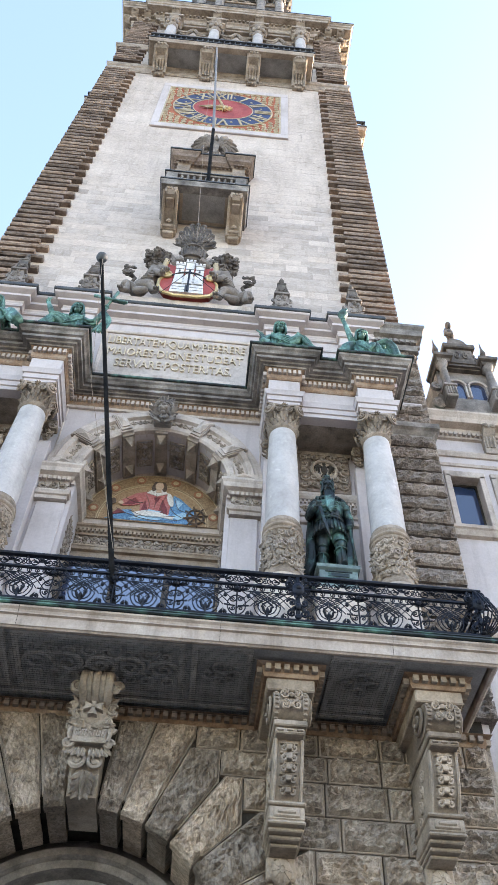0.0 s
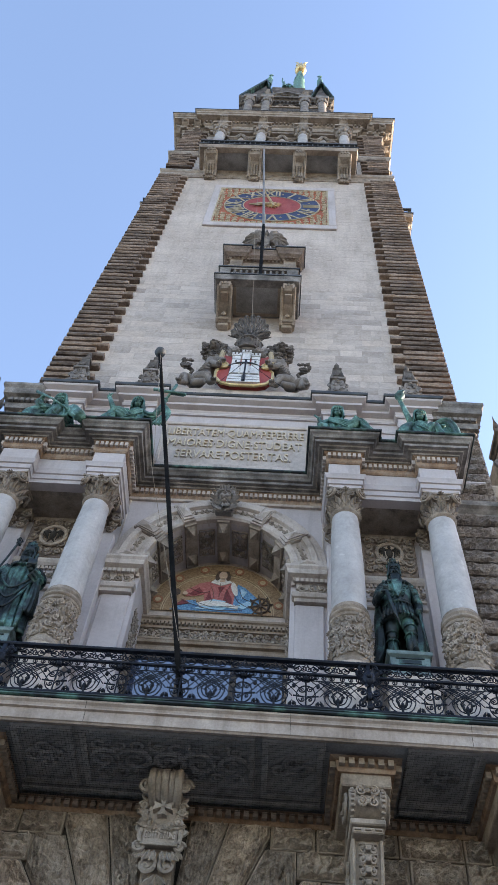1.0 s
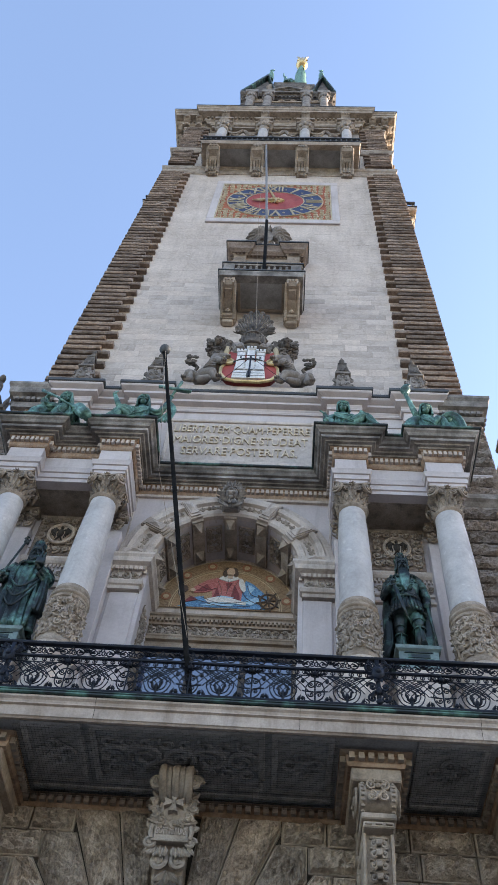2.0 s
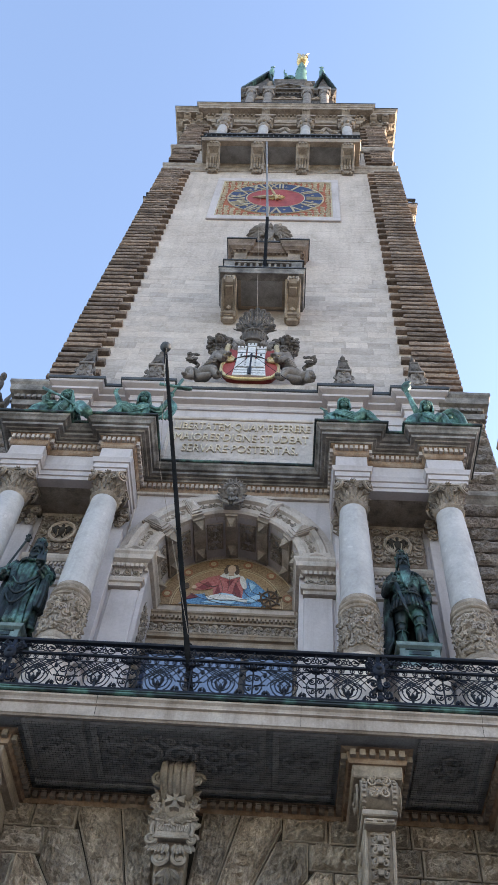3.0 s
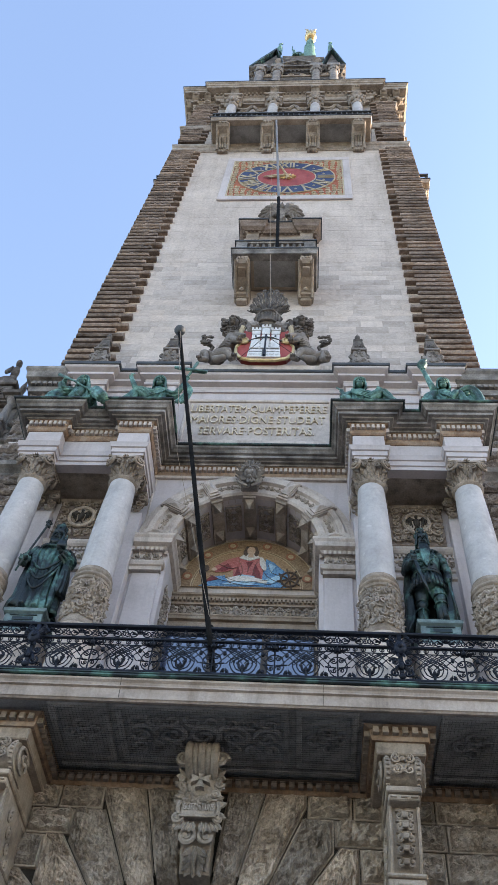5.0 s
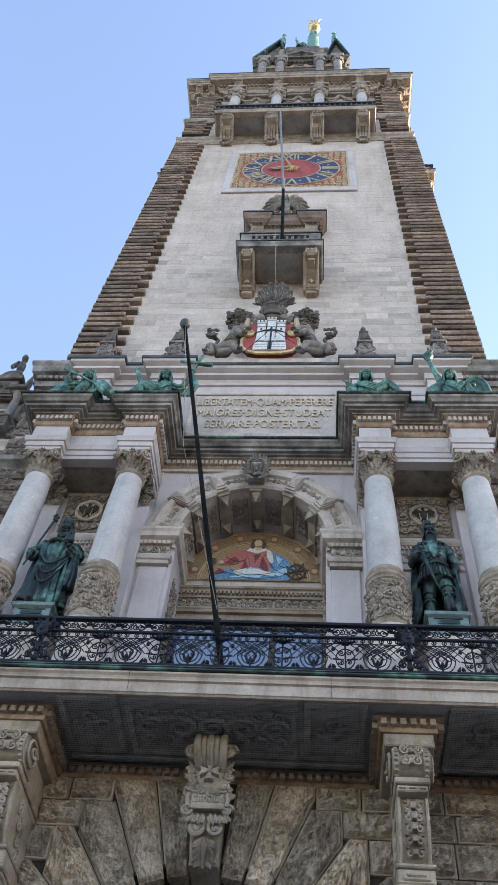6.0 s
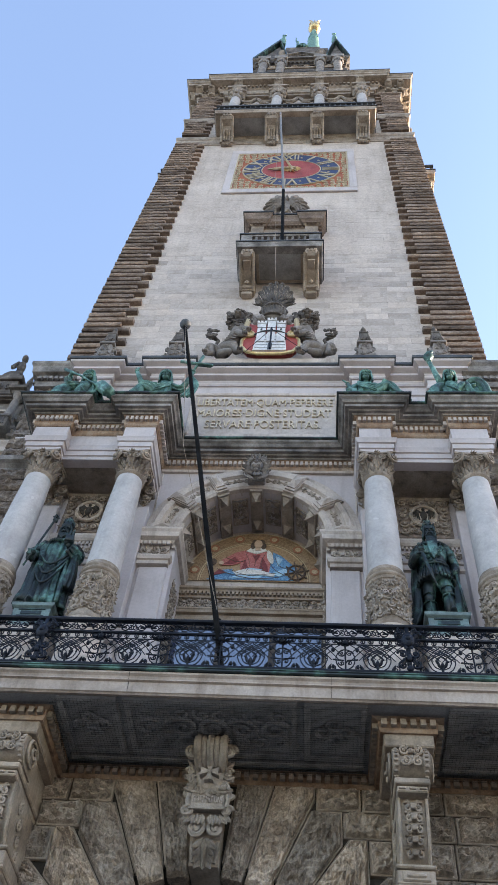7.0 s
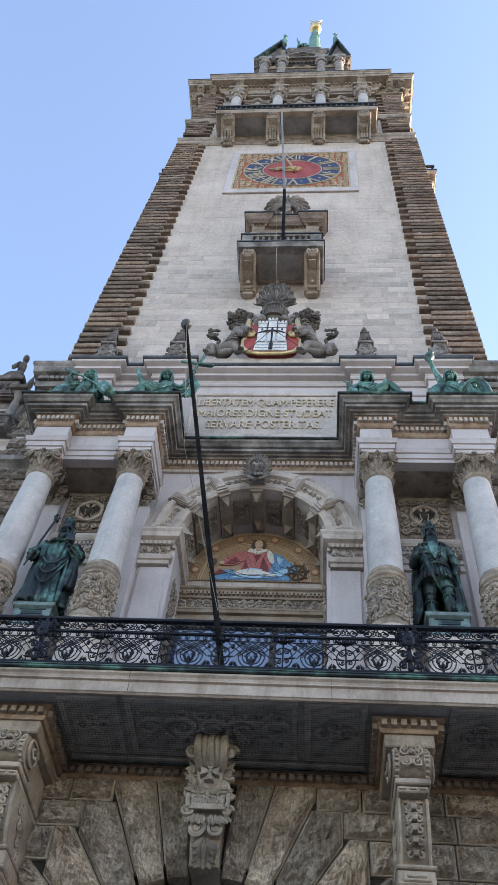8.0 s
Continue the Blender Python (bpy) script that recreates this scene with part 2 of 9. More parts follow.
def box(bm, x0, x1, y0, y1, z0, z1, bev=0.0):
    vs = [bm.verts.new((x, y, z)) for z in (z0, z1) for y in (y0, y1) for x in (x0, x1)]
    fs = [bm.faces.new([vs[i] for i in f]) for f in ((0, 2, 3, 1), (4, 5, 7, 6), (0, 1, 5, 4), (2, 6, 7, 3), (0, 4, 6, 2), (1, 3, 7, 5))]
    if bev:
        es = list({e for f in fs for e in f.edges})
        bmesh.ops.bevel(bm, geom=es, offset=bev, segments=1, affect="EDGES")
    return vs


def slab(bm, pts, axis, a, b):
    """A prism: the outline pts in the two other axes, from a to b along axis."""
    def v3(p, q):
        return {"x": (q, p[0], p[1]), "y": (p[0], q, p[1]), "z": (p[0], p[1], q)}[axis]
    lo, hi = [bm.verts.new(v3(p, a)) for p in pts], [bm.verts.new(v3(p, b)) for p in pts]
    bm.faces.new(lo), bm.faces.new(hi)
    n = len(pts)
    for i in range(n):
        bm.faces.new((lo[i], lo[(i + 1) % n], hi[(i + 1) % n], hi[i]))


def lathe(bm, prof, seg=24, cx=0.0, cy=0.0, z=0.0):
    rings = []
    for r, h in prof:
        rings.append([bm.verts.new((cx + r * math.cos(2 * math.pi * i / seg), cy + r * math.sin(2 * math.pi * i / seg), z + h)) for i in range(seg)])
    for a, b in zip(rings, rings[1:]):
        for i in range(seg):
            bm.faces.new((a[i], a[(i + 1) % seg], b[(i + 1) % seg], b[i]))
    bm.faces.new(rings[0]), bm.faces.new(rings[-1])


def tube(bm, pts, r, seg=6, closed=False, flat=1.0):
    """A bar along pts; r one radius or one for each point."""
    pts = [Vector(p) for p in pts]
    n = len(pts)
    rs = r if isinstance(r, (list, tuple)) else [r] * n
    rings, up = [], None
    for i, p in enumerate(pts):
        a = pts[i - 1] if (i or closed) else p
        c = pts[(i + 1) % n] if (i < n - 1 or closed) else p
        d = (c - a)
        d = d.normalized() if d.length > 1e-9 else Vector((0, 0, 1))
        if up is None:
            up = d.orthogonal().normalized()
        up = up - d * up.dot(d)
        up = up.normalized() if up.length > 1e-6 else d.orthogonal().normalized()
        side = d.cross(up)
        rings.append([bm.verts.new(p + (up * math.cos(2 * math.pi * k / seg) + side * math.sin(2 * math.pi * k / seg) * flat) * rs[i]) for k in range(seg)])
    for i in range(n if closed else n - 1):
        a, b = rings[i], rings[(i + 1) % n]
        for k in range(seg):
            bm.faces.new((a[k], a[(k + 1) % seg], b[(k + 1) % seg], b[k]))
    if not closed:
        bm.faces.new(rings[0]), bm.faces.new(rings[-1])


def ball(bm, c, r, seg=10, rings=7, rot=None):
    r = (r, r, r) if isinstance(r, (int, float)) else r
    m = Matrix.Translation(c) @ (rot.to_4x4() if rot is not None else Matrix.Identity(4)) @ Matrix.Diagonal((*r, 1))
    bmesh.ops.create_uvsphere(bm, u_segments=seg, v_segments=rings, radius=1.0, matrix=m)


def mould(bm, path, prof, closed=False):
    """A moulding: the closed section prof, (outwards, z), swept along the plan path with mitred corners."""
    ps = [Vector(p) for p in path]
    n = len(ps)

    def nrm(a, b):
        d = (b - a).normalized()
        return Vector((d.y, -d.x))
    rings = []
    for i, p in enumerate(ps):
        n1 = nrm(ps[i - 1], p) if (i or closed) else nrm(p, ps[i + 1])
        n2 = nrm(p, ps[(i + 1) % n]) if (i < n - 1 or closed) else n1
        m = (n1 + n2) / max(0.2, 1 + n1.dot(n2))
        rings.append([bm.verts.new((p.x + m.x * o, p.y + m.y * o, z)) for o, z in prof])
    k = len(prof)
    for i in range(n if closed else n - 1):
        a, b = rings[i], rings[(i + 1) % n]
        for j in range(k):
            bm.faces.new((a[j], a[(j + 1) % k], b[(j + 1) % k], b[j]))
    if not closed:
        bm.faces.new(rings[0]), bm.faces.new(rings[-1])


def arc_mould(bm, cx, cz, prof, a0=0.0, a1=180.0, seg=40):
    """A moulding round an arch in the x-z plane: prof is a closed section of (radius, y)."""
    rings = []
    for i in range(seg + 1):
        a = radians(a0 + (a1 - a0) * i / seg)
        rings.append([bm.verts.new((cx + r * math.cos(a), y, cz + r * math.sin(a))) for r, y in prof])
    k = len(prof)
    for a, b in zip(rings, rings[1:]):
        for j in range(k):
            bm.faces.new((a[j], a[(j + 1) % k], b[(j + 1) % k], b[j]))
    bm.faces.new(rings[0]), bm.faces.new(rings[-1])


def teeth(bm, path, out, z0, z1, width, gap, depth, inset=0.0):
    """Dentils along the plan path, standing depth proud of the line at out."""
    ps = [Vector(p) for p in path]
    for a, b in zip(ps, ps[1:]):
        d = b - a
        ln = d.length
        d.normalize()
        nv = Vector((d.y, -d.x))
        cnt = int((ln + 2 * out) / (width + gap))
        if cnt < 1 or ln < 0.15:
            continue
        start = -out + ((ln + 2 * out) - cnt * (width + gap) + gap) / 2
        for i in range(cnt):
            s = start + i * (width + gap)
            q = [a + d * s + nv * out, a + d * (s + width) + nv * out, a + d * (s + width) + nv * (out + depth), a + d * s + nv * (out + depth)]
            slab(bm, [(v.x, v.y) for v in q], "z", z0, z1)


def curve(pts, n=6):
    """A smooth line through pts."""
    out = []
    ps = [Vector(pts[0])] + [Vector(p) for p in pts] + [Vector(pts[-1])]
    for i in range(1, len(ps) - 2):
        a, b, c, d = ps[i - 1:i + 3]
        for k in range(n):
            t = k / n
            out.append(0.5 * (2 * b + (c - a) * t + (2 * a - 5 * b + 4 * c - d) * t * t + (3 * b - a - 3 * c + d) * t ** 3))
    out.append(ps[-2])
    return out


def spiral(bm, c, r, turns=1.6, thick=0.03, start=0.0, flip=1, plane="xz", seg=5, lift=0.0, inner=0.15):
    n = int(12 * turns) + 4
    pts, rs = [], []
    for i in range(n + 1):
        t = i / n
        a = start + flip * t * turns * 2 * math.pi
        q = r * (1 - (1 - inner) * t)
        u, w = q * math.cos(a), q * math.sin(a)
        pts.append((c[0] + u, c[1] - lift * t, c[2] + w) if plane == "xz" else (c[0] - lift * t, c[1] + u, c[2] + w))
        rs.append(thick * (1 - 0.35 * t))
    tube(bm, pts, rs, seg)
    ball(bm, pts[-1], thick * 1.25, 6, 4)


def leaf(bm, c, ang, ln, wid, thick=0.03, curl=0.25):
    """A pointed leaf lying against a wall that faces -y, pointing along ang."""
    d, s = Vector((math.cos(ang), 0, math.sin(ang))), Vector((-math.sin(ang), 0, math.cos(ang)))
    c = Vector(c)
    rows = []
    for t, w in ((0.0, 0.25), (0.3, 1.0), (0.65, 0.8), (1.0, 0.08)):
        mid = c + d * ln * t + Vector((0, -thick * (0.6 + curl * 4 * t * t), 0))
        rows.append((bm.verts.new(mid + s * wid * w * 0.5 + Vector((0, thick, 0))), bm.verts.new(mid), bm.verts.new(mid - s * wid * w * 0.5 + Vector((0, thick, 0)))))
    for a, b in zip(rows, rows[1:]):
        bm.faces.new((a[0], a[1], b[1], b[0])), bm.faces.new((a[1], a[2], b[2], b[1]))


def rosette(bm, c, r, petals=8, depth=0.05):
    for i in range(petals):
        leaf(bm, c, 2 * math.pi * i / petals, r, r * 0.7, depth * 0.5)
    ball(bm, (c[0], c[1] - depth * 0.5, c[2]), (r * 0.28, depth * 0.7, r * 0.28), 8, 5)


def scrollwork(bm, x0, x1, z0, z1, y, seed=0, cell=0.3, thick=0.03, leaves=True, mirror=True):
    """Carved scrolls and leaves that fill a panel facing -y, alike on both sides of its middle."""
    rng = random.Random(seed)
    w, h = x1 - x0, z1 - z0
    nx, nz = max(1, round(w / cell)), max(1, round(h / cell))
    cw, ch = w / nx, h / nz
    for j in range(nz):
        for i in range(nx):
            k = min(i, nx - 1 - i) if mirror else i
            rr = random.Random(seed * 131 + j * 17 + k)
            fl = 1 if (i < nx / 2) == (rr.random() < 0.5) else -1
            st = rr.random() * 6.28
            if mirror and i >= nx / 2:
                st = math.pi - st
            c = (x0 + (i + 0.5) * cw, y, z0 + (j + 0.5) * ch)
            spiral(bm, c, min(cw, ch) * 0.46, 1.3, thick, st, fl, lift=thick)
            if leaves:
                for q in range(3):
                    a = st + 2.1 * q + rng.random() * 0.4
                    leaf(bm, (c[0] + math.cos(a) * cw * 0.28, y, c[2] + math.sin(a) * ch * 0.28), a, min(cw, ch) * 0.42, min(cw, ch) * 0.24, thick * 0.9)


def rock(bm, low, high, y, depth, amp, nu, nv, seed, jit=0.03):
    """A rock-faced stone between two edge polylines (x, z), bulging from the plane y towards -y, with its sides to y + depth."""
    def along(poly, t):
        f = t * (len(poly) - 1)
        i = min(int(f), len(poly) - 2)
        a, b = poly[i], poly[i + 1]
        return a[0] + (b[0] - a[0]) * (f - i), a[1] + (b[1] - a[1]) * (f - i)
    off = Vector((seed * 7.3, seed * 3.1, seed * 1.7))
    grid = []
    for j in range(nv + 1):
        row = []
        for i in range(nu + 1):
            s, t = i / nu, j / nv
            a, b = along(low, s), along(high, s)
            x, z = a[0] + (b[0] - a[0]) * t, a[1] + (b[1] - a[1]) * t
            e = min(s, 1 - s) * nu, min(t, 1 - t) * nv
            edge = min(1.0, min(e))
            q = Vector((x, 0, z)) * 5.0 + off
            q2 = Vector((x * 9.0, 0, z * 15.0)) + off
            dy = edge * amp * (0.75 + 0.6 * noise.noise(q) + 0.75 * noise.noise(q2) + 0.65 * noise.noise(q * 5.3))
            jx, jz = (noise.noise(q + Vector((9, 0, 0))) * jit * edge, noise.noise(q + Vector((0, 9, 0))) * jit * edge)
            row.append(bm.verts.new((x + jx, y - max(0.0, dy), z + jz)))
        grid.append(row)
    for j in range(nv):
        for i in range(nu):
            bm.faces.new((grid[j][i], grid[j][i + 1], grid[j + 1][i + 1], grid[j + 1][i]))
    rim = grid[0][:] + [r[-1] for r in grid[1:]] + grid[-1][-2::-1] + [r[0] for r in grid[-2:0:-1]]
    back = [bm.verts.new((v.co.x, y + depth, v.co.z)) for v in rim]
    n = len(rim)
    for i in range(n):
        bm.faces.new((rim[i], back[i], back[(i + 1) % n], rim[(i + 1) % n]))


def mesh_of(name, bm, material, smooth=False, angle=None):
    bmesh.ops.recalc_face_normals(bm, faces=bm.faces)
    me = bpy.data.meshes.new(name)
    bm.to_mesh(me)
    bm.free()
    me.materials.append(material)
    if smooth:
        me.shade_smooth()
        if angle:
            me.set_sharp_from_angle(angle=radians(angle))
    return me


def part(name, bm, material, parent=None, label="", smooth=False, angle=40):
    ob = new(name, mesh_of(name, bm, material, smooth, angle))
    ob.parent = parent
    if label:
        ob["label"] = label
    return ob


def thing(name, label, category, group="", kind="", at=(0, 0, 0)):
    ob = new(name)
    ob.location = at
    ob.empty_display_size = 0.2
    return tagged(ob, label, category, group, kind)


def shared(name, me, parent, loc, scale=(1, 1, 1), rz=0.0):
    ob = new(name, me)
    ob.parent, ob.location, ob.scale, ob.rotation_euler = parent, loc, scale, (0, 0, rz)
    return ob


def lettering(name, text, size, depth, material, parent, loc, rot=(90, 0, 0), width=None, label="", bold=0.0):
    cu = bpy.data.curves.new(name, "FONT")
    cu.body, cu.size, cu.extrude, cu.align_x, cu.align_y = text, size, depth, "CENTER", "CENTER"
    cu.resolution_u = 3
    cu.offset = bold
    tmp = new(name, cu)
    bpy.context.view_layer.update()
    me = bpy.data.meshes.new_from_object(tmp.evaluated_get(bpy.context.evaluated_depsgraph_get()))
    bpy.data.objects.remove(tmp)
    bpy.data.curves.remove(cu)
    me.materials.clear()
    me.materials.append(material)
    ob = new(name, me)
    xs = [v.co.x for v in me.vertices]
    k = width / (max(xs) - min(xs)) if width else 1.0
    ob.parent, ob.location, ob.scale = parent, loc, (k, 1, 1)
    ob.rotation_euler = [radians(a) for a in rot]
    if label:
        ob["label"] = label
    return ob


def mirrored(path):
    """A plan path for x > 0, from the middle outwards, with its mirror image."""
    return [(-x, y) for x, y in reversed(path)] + path
# ---- the large structure ----
XA = -0.13  # axis of the ground floor
CONSOLE_X = (-5.43, -3.13, 2.87, 5.17)
COL_X = (-4.98, -2.83, 2.83, 4.98)

ground = tagged(new("ground"), "grey granite paving of the square before the facade", "ground", kind="structure")
bm = B()
box(bm, -600, 600, -600, 600, -0.3, 0.0)
part("paving", bm, M_PAVE, ground)

# tower shaft
wall_tower = tagged(new("wall_tower"), "pale ashlar tower shaft with dark rusticated corners", "wall", kind="structure")
bm = B()
box(bm, -6.35, 6.35, 0.014, 13.0, 17.5, 59.8)
part("core", bm, M_MORTAR, wall_tower)
for sx in (-1, 1):
    bm = B()
    for out, z0, z1 in ((6.45 if sx > 0 else 6.4, 22.3, 49.0), (6.3, 49.0, 58.5)):
        box(bm, min(5.24 * sx, out * sx), max(5.24 * sx, out * sx), -0.03, 0.6, z0, z1)
    part("quoin_bed", bm, M_JOINT_SHADE, wall_tower)

# loggia storey wall with the arched recess
AZ, AR, AD = 15.62, 1.68, 0.88  # springing height, radius and back plane of the recess
wall_loggia = tagged(new("wall_loggia"), "pale sandstone wall of the balcony storey", "wall", kind="structure")
bm = B()
YW = -0.36
arch_pts = [(AR * math.cos(radians(a)), AZ + AR * math.sin(radians(a))) for a in range(180, -1, -6)]
for sx in (-1, 1):
    half = [(x * 1.0, z) for x, z in arch_pts if x * sx >= -1e-6]
    if sx < 0:
        poly = [(-6.6, 9.7), (-6.6, 19.0), (0, 19.0)] + list(reversed(half)) + [(-AR, 9.7)]
    else:
        poly = [(AR, 9.7)] + list(reversed(half)) + [(0, 19.0), (6.6, 19.0), (6.6, 9.7)]
    slab(bm, poly, "y", YW, AD + 0.25)
part("masonry", bm, M_PLASTER, wall_loggia)
bm = B()
box(bm, -AR - 0.3, AR + 0.3, AD + 0.02, AD + 0.3, 13.6, 17.6)
part("recess_back", bm, M_PALE, wall_loggia)
bm = B()
box(bm, -6.6, 6.6, 1.2, 13.0, 0.0, 19.0)
part("inner_core", bm, M_PALE, wall_loggia)

# ground floor wall with the portal arch
PZ, PR = 5.42, 2.57
wall_portal = tagged(new("wall_portal"), "rock-faced brown sandstone wall round the portal arch", "wall", kind="structure")
bm = B()
YG = -0.66
ap = [(XA + PR * math.cos(radians(a)), PZ + PR * math.sin(radians(a))) for a in range(180, -1, -6)]
for sx in (-1, 1):
    half = [p for p in ap if (p[0] - XA) * sx >= -1e-6]
    if sx < 0:
        poly = [(-6.4, 0.0), (-6.4, 9.48), (XA, 9.48)] + list(reversed(half)) + [(XA - PR, 0.0)]
    else:
        poly = [(XA + PR, 0.0)] + list(reversed(half)) + [(XA, 9.48), (6.3, 9.48), (6.3, 0.0)]
    slab(bm, poly, "y", YG, 1.0)
part("backing", bm, M_JOINT_SHADE, wall_portal)

# wings, set back
for sx, nm in ((-1, "wall_wing_west"), (1, "wall_wing_east")):
    wing = tagged(new(nm), "pale sandstone wing wall beside the tower", "wall", kind="structure")
    bm = B()
    xs = lambda a, b: (min(a * sx, b * sx), max(a * sx, b * sx))
    # window openings at x 7.45-8.4 and 8.7-9.65, z 16.45-18.35
    for a, b, z0, z1 in ((6.0, 7.45, 0, 20.2), (8.42, 8.7, 16.4, 18.35), (9.67, 55.0, 0, 20.2), (7.45, 9.67, 0, 16.4), (7.45, 9.67, 18.35, 20.2)):
        box(bm, *xs(a, b), 1.0, 1.5, z0, z1)
    part("masonry", bm, M_PLASTER, wing)
    bm = B()
    box(bm, *xs(6.0, 55.0), 2.2, 13, 0.0, 20.2)
    part("inner_core", bm, M_JOINT_SHADE, wing)
    bm = B()
    pa = [(6.62 * sx, 1.0), (55.0 * sx, 1.0)]
    pa = pa if sx > 0 else pa[::-1]
    mould(bm, pa, [(-0.2, 20.1), (0.1, 20.1), (0.14, 20.25), (0.36, 20.3), (0.4, 20.45), (0.48, 20.6), (0.48, 20.68), (-0.2, 20.75)])
    part("eaves_cornice", bm, M_PALE, wing)
    bm = B()
    teeth(bm, pa, 0.08, 19.98, 20.1, 0.07, 0.06, 0.09)
    mould(bm, pa, [(-0.05, 19.86), (0.08, 19.9), (0.08, 20.12), (-0.05, 20.12)])
    mould(bm, pa, [(-0.05, 19.12), (0.05, 19.14), (0.09, 19.26), (0.09, 19.32), (-0.05, 19.34)])
    mould(bm, pa, [(-0.05, 18.72), (0.04, 18.74), (0.07, 18.82), (-0.05, 18.86)])
    mould(bm, pa, [(-0.05, 16.0), (0.1, 16.05), (0.16, 16.2), (0.2, 16.24), (0.2, 16.34), (-0.05, 16.38)])
    part("string_courses", bm, M_PALE, wing)
    bm = B()
    pa = [(5.7 * sx, 1.0), (55.0 * sx, 1.0)]
    pa = pa if sx > 0 else pa[::-1]
    mould(bm, pa, [(-0.05, 9.0), (0.3, 9.0), (0.3, 9.12), (0.45, 9.2), (0.5, 9.62), (-0.05, 9.66)])
    teeth(bm, pa, 0.3, 8.98, 9.14, 0.12, 0.1, 0.12)
    part("plinth_cornice", bm, M_PALE, wing)
    bm = B()
    slab(bm, [(1.05, 20.7), (6.5, 29.5), (6.5, 20.7)], "x", *xs(6.62, 55.0))
    part("roof", bm, M_COPPER, wing, "green copper roof slope")
    # bracket corbels under the eaves
    for bx in (6.95, 8.86, 10.4, 11.9):
        bm = B()
        slab(bm, [(1.02, 19.26), (0.86, 19.3), (0.84, 19.5), (0.78, 19.9), (0.62, 20.12), (0.62, 20.3), (1.02, 20.3)], "x", bx * sx - 0.17, bx * sx + 0.17)
        for k in range(3):
            tube(bm, [(bx * sx - 0.1 + 0.1 * k, 0.83, 19.5), (bx * sx - 0.1 + 0.1 * k, 0.76, 19.9)], 0.03, 5)
        ball(bm, (bx * sx - 0.1, 0.62, 20.2), 0.09, 8, 5), ball(bm, (bx * sx + 0.1, 0.62, 20.2), 0.09, 8, 5)
        part("corbel", bm, M_CARVE, wing)

for sx in (-1, 1):
    base = tagged(new("wall_wing_base_" + ("west" if sx < 0 else "east")), "rock-faced sandstone base of the wing", "wall", kind="structure")
    rw = random.Random(8)
    for r in range(6):
        z = 5.9 + 0.52 * r
        x = 6.1 + 0.3 * (r % 2)
        while x < 10.5:
            w = rw.choice((0.8, 1.0, 1.2))
            bm = B()
            a, b = (x, x + w - 0.05) if sx > 0 else (-x - w + 0.05, -x)
            rock(bm, [(a, z), (b, z)], [(a, z + 0.46), (b, z + 0.46)], 0.94, 0.1, 0.1, 12, 7, rw.randint(0, 999))
            part("stone", bm, M_RUST, base)
            x += w
    bm = B()
    box(bm, min(6.25 * sx, 6.42 * sx), max(6.25 * sx, 6.42 * sx), YG + 0.02, 1.0, 5.4, 9.4)
    part("return_wall", bm, M_RUST, base)

# pier beside the loggia, with its cap
for sx, nm in ((-1, "wall_pier_west"), (1, "wall_pier_east")):
    pier = tagged(new(nm), "rock-faced corner pier of brown sandstone beside the columns", "wall", kind="structure")
    bm = B()
    box(bm, min(5.5 * sx, 6.45 * sx), max(5.5 * sx, 6.45 * sx), -0.42, 1.1, 9.7, 22.2)
    part("core", bm, M_JOINT_SHADE, pier)
    for k in range(27):
        z = 10.0 + 0.44 * k
        if 17.75 < z < 18.3:
            continue
        bm = B()
        a, b = (5.55, 6.72) if sx > 0 else (-6.72, -5.55)
        rock(bm, [(a, z), (b, z)], [(a, z + 0.36), (b, z + 0.36)], -0.56, 1.5, 0.085, 16, 6, 50 + k + sx, 0.012)
        part("stone", bm, M_PIER, pier)
    bm = B()
    pa = [(5.4 * sx, -0.5), (6.66 * sx, -0.5), (6.66 * sx, 1.2)]
    pa = pa if sx > 0 else pa[::-1]
    mould(bm, pa, [(-0.3, 17.72), (0.03, 17.72), (0.03, 17.95), (0.12, 18.05), (0.2, 18.1), (0.2, 18.28), (-0.3, 18.34)])
    part("cap_moulding", bm, M_DARKST, pier)

# balcony slab
balcony = tagged(new("balcony"), "stone balcony slab with moulded edge and panelled underside", "balcony", kind="structure")
SB = [(-6.05, 0.9), (-6.05, -2.7), (6.05, -2.7), (6.05, 0.9)]
bm = B()
mould(bm, SB, [(-0.09, 9.5), (-0.04, 9.5), (-0.02, 9.52), (0.0, 9.53), (0.01, 9.7), (0.05, 9.715), (0.05, 9.735), (0.02, 9.745), (0.04, 9.79), (0.075, 9.82), (0.08, 9.85), (-0.09, 9.87)])
part("edge_moulding", bm, M_EDGE, balcony, "beige-grey moulded stone edge")
bm = B()
box(bm, -5.9, 5.9, -2.6, 0.9, 9.56, 9.94)
part("slab", bm, M_SOFFIT, balcony, "dark grey carved underside")
bm = B()
for jx in (-1.38, 1.72, 4.4, -4.2):
    tube(bm, [(jx, -2.7, 9.53), (jx, -2.715, 9.7), (jx, -2.755, 9.73), (jx, -2.785, 9.85)], 0.004, 4)
part("joint", bm, M_JOINT_SHADE, balcony)
# soffit panels: raised frames and carved scrolls between the consoles
bays = [(-4.85, -3.72), (-2.52, 2.26), (3.48, 4.55)]
bm = B()
for a, b in bays:
    cells = [(a, b)] if b - a < 2 else [(a, a + 0.95), (a + 1.05, b - 1.05), (b - 0.95, b)]
    for p, q in cells:
        for x0, x1, y0, y1 in ((p, q, -2.58, -2.46), (p, q, -1.25, -1.13), (p, p + 0.1, -2.46, -1.25), (q - 0.1, q, -2.46, -1.25)):
            box(bm, x0, x1, y0, y1, 9.5, 9.58, 0.015)
    box(bm, a, b, -1.08, -0.98, 9.47, 9.58, 0.02)
part("panel_frames", bm, M_SOFFIT, balcony)
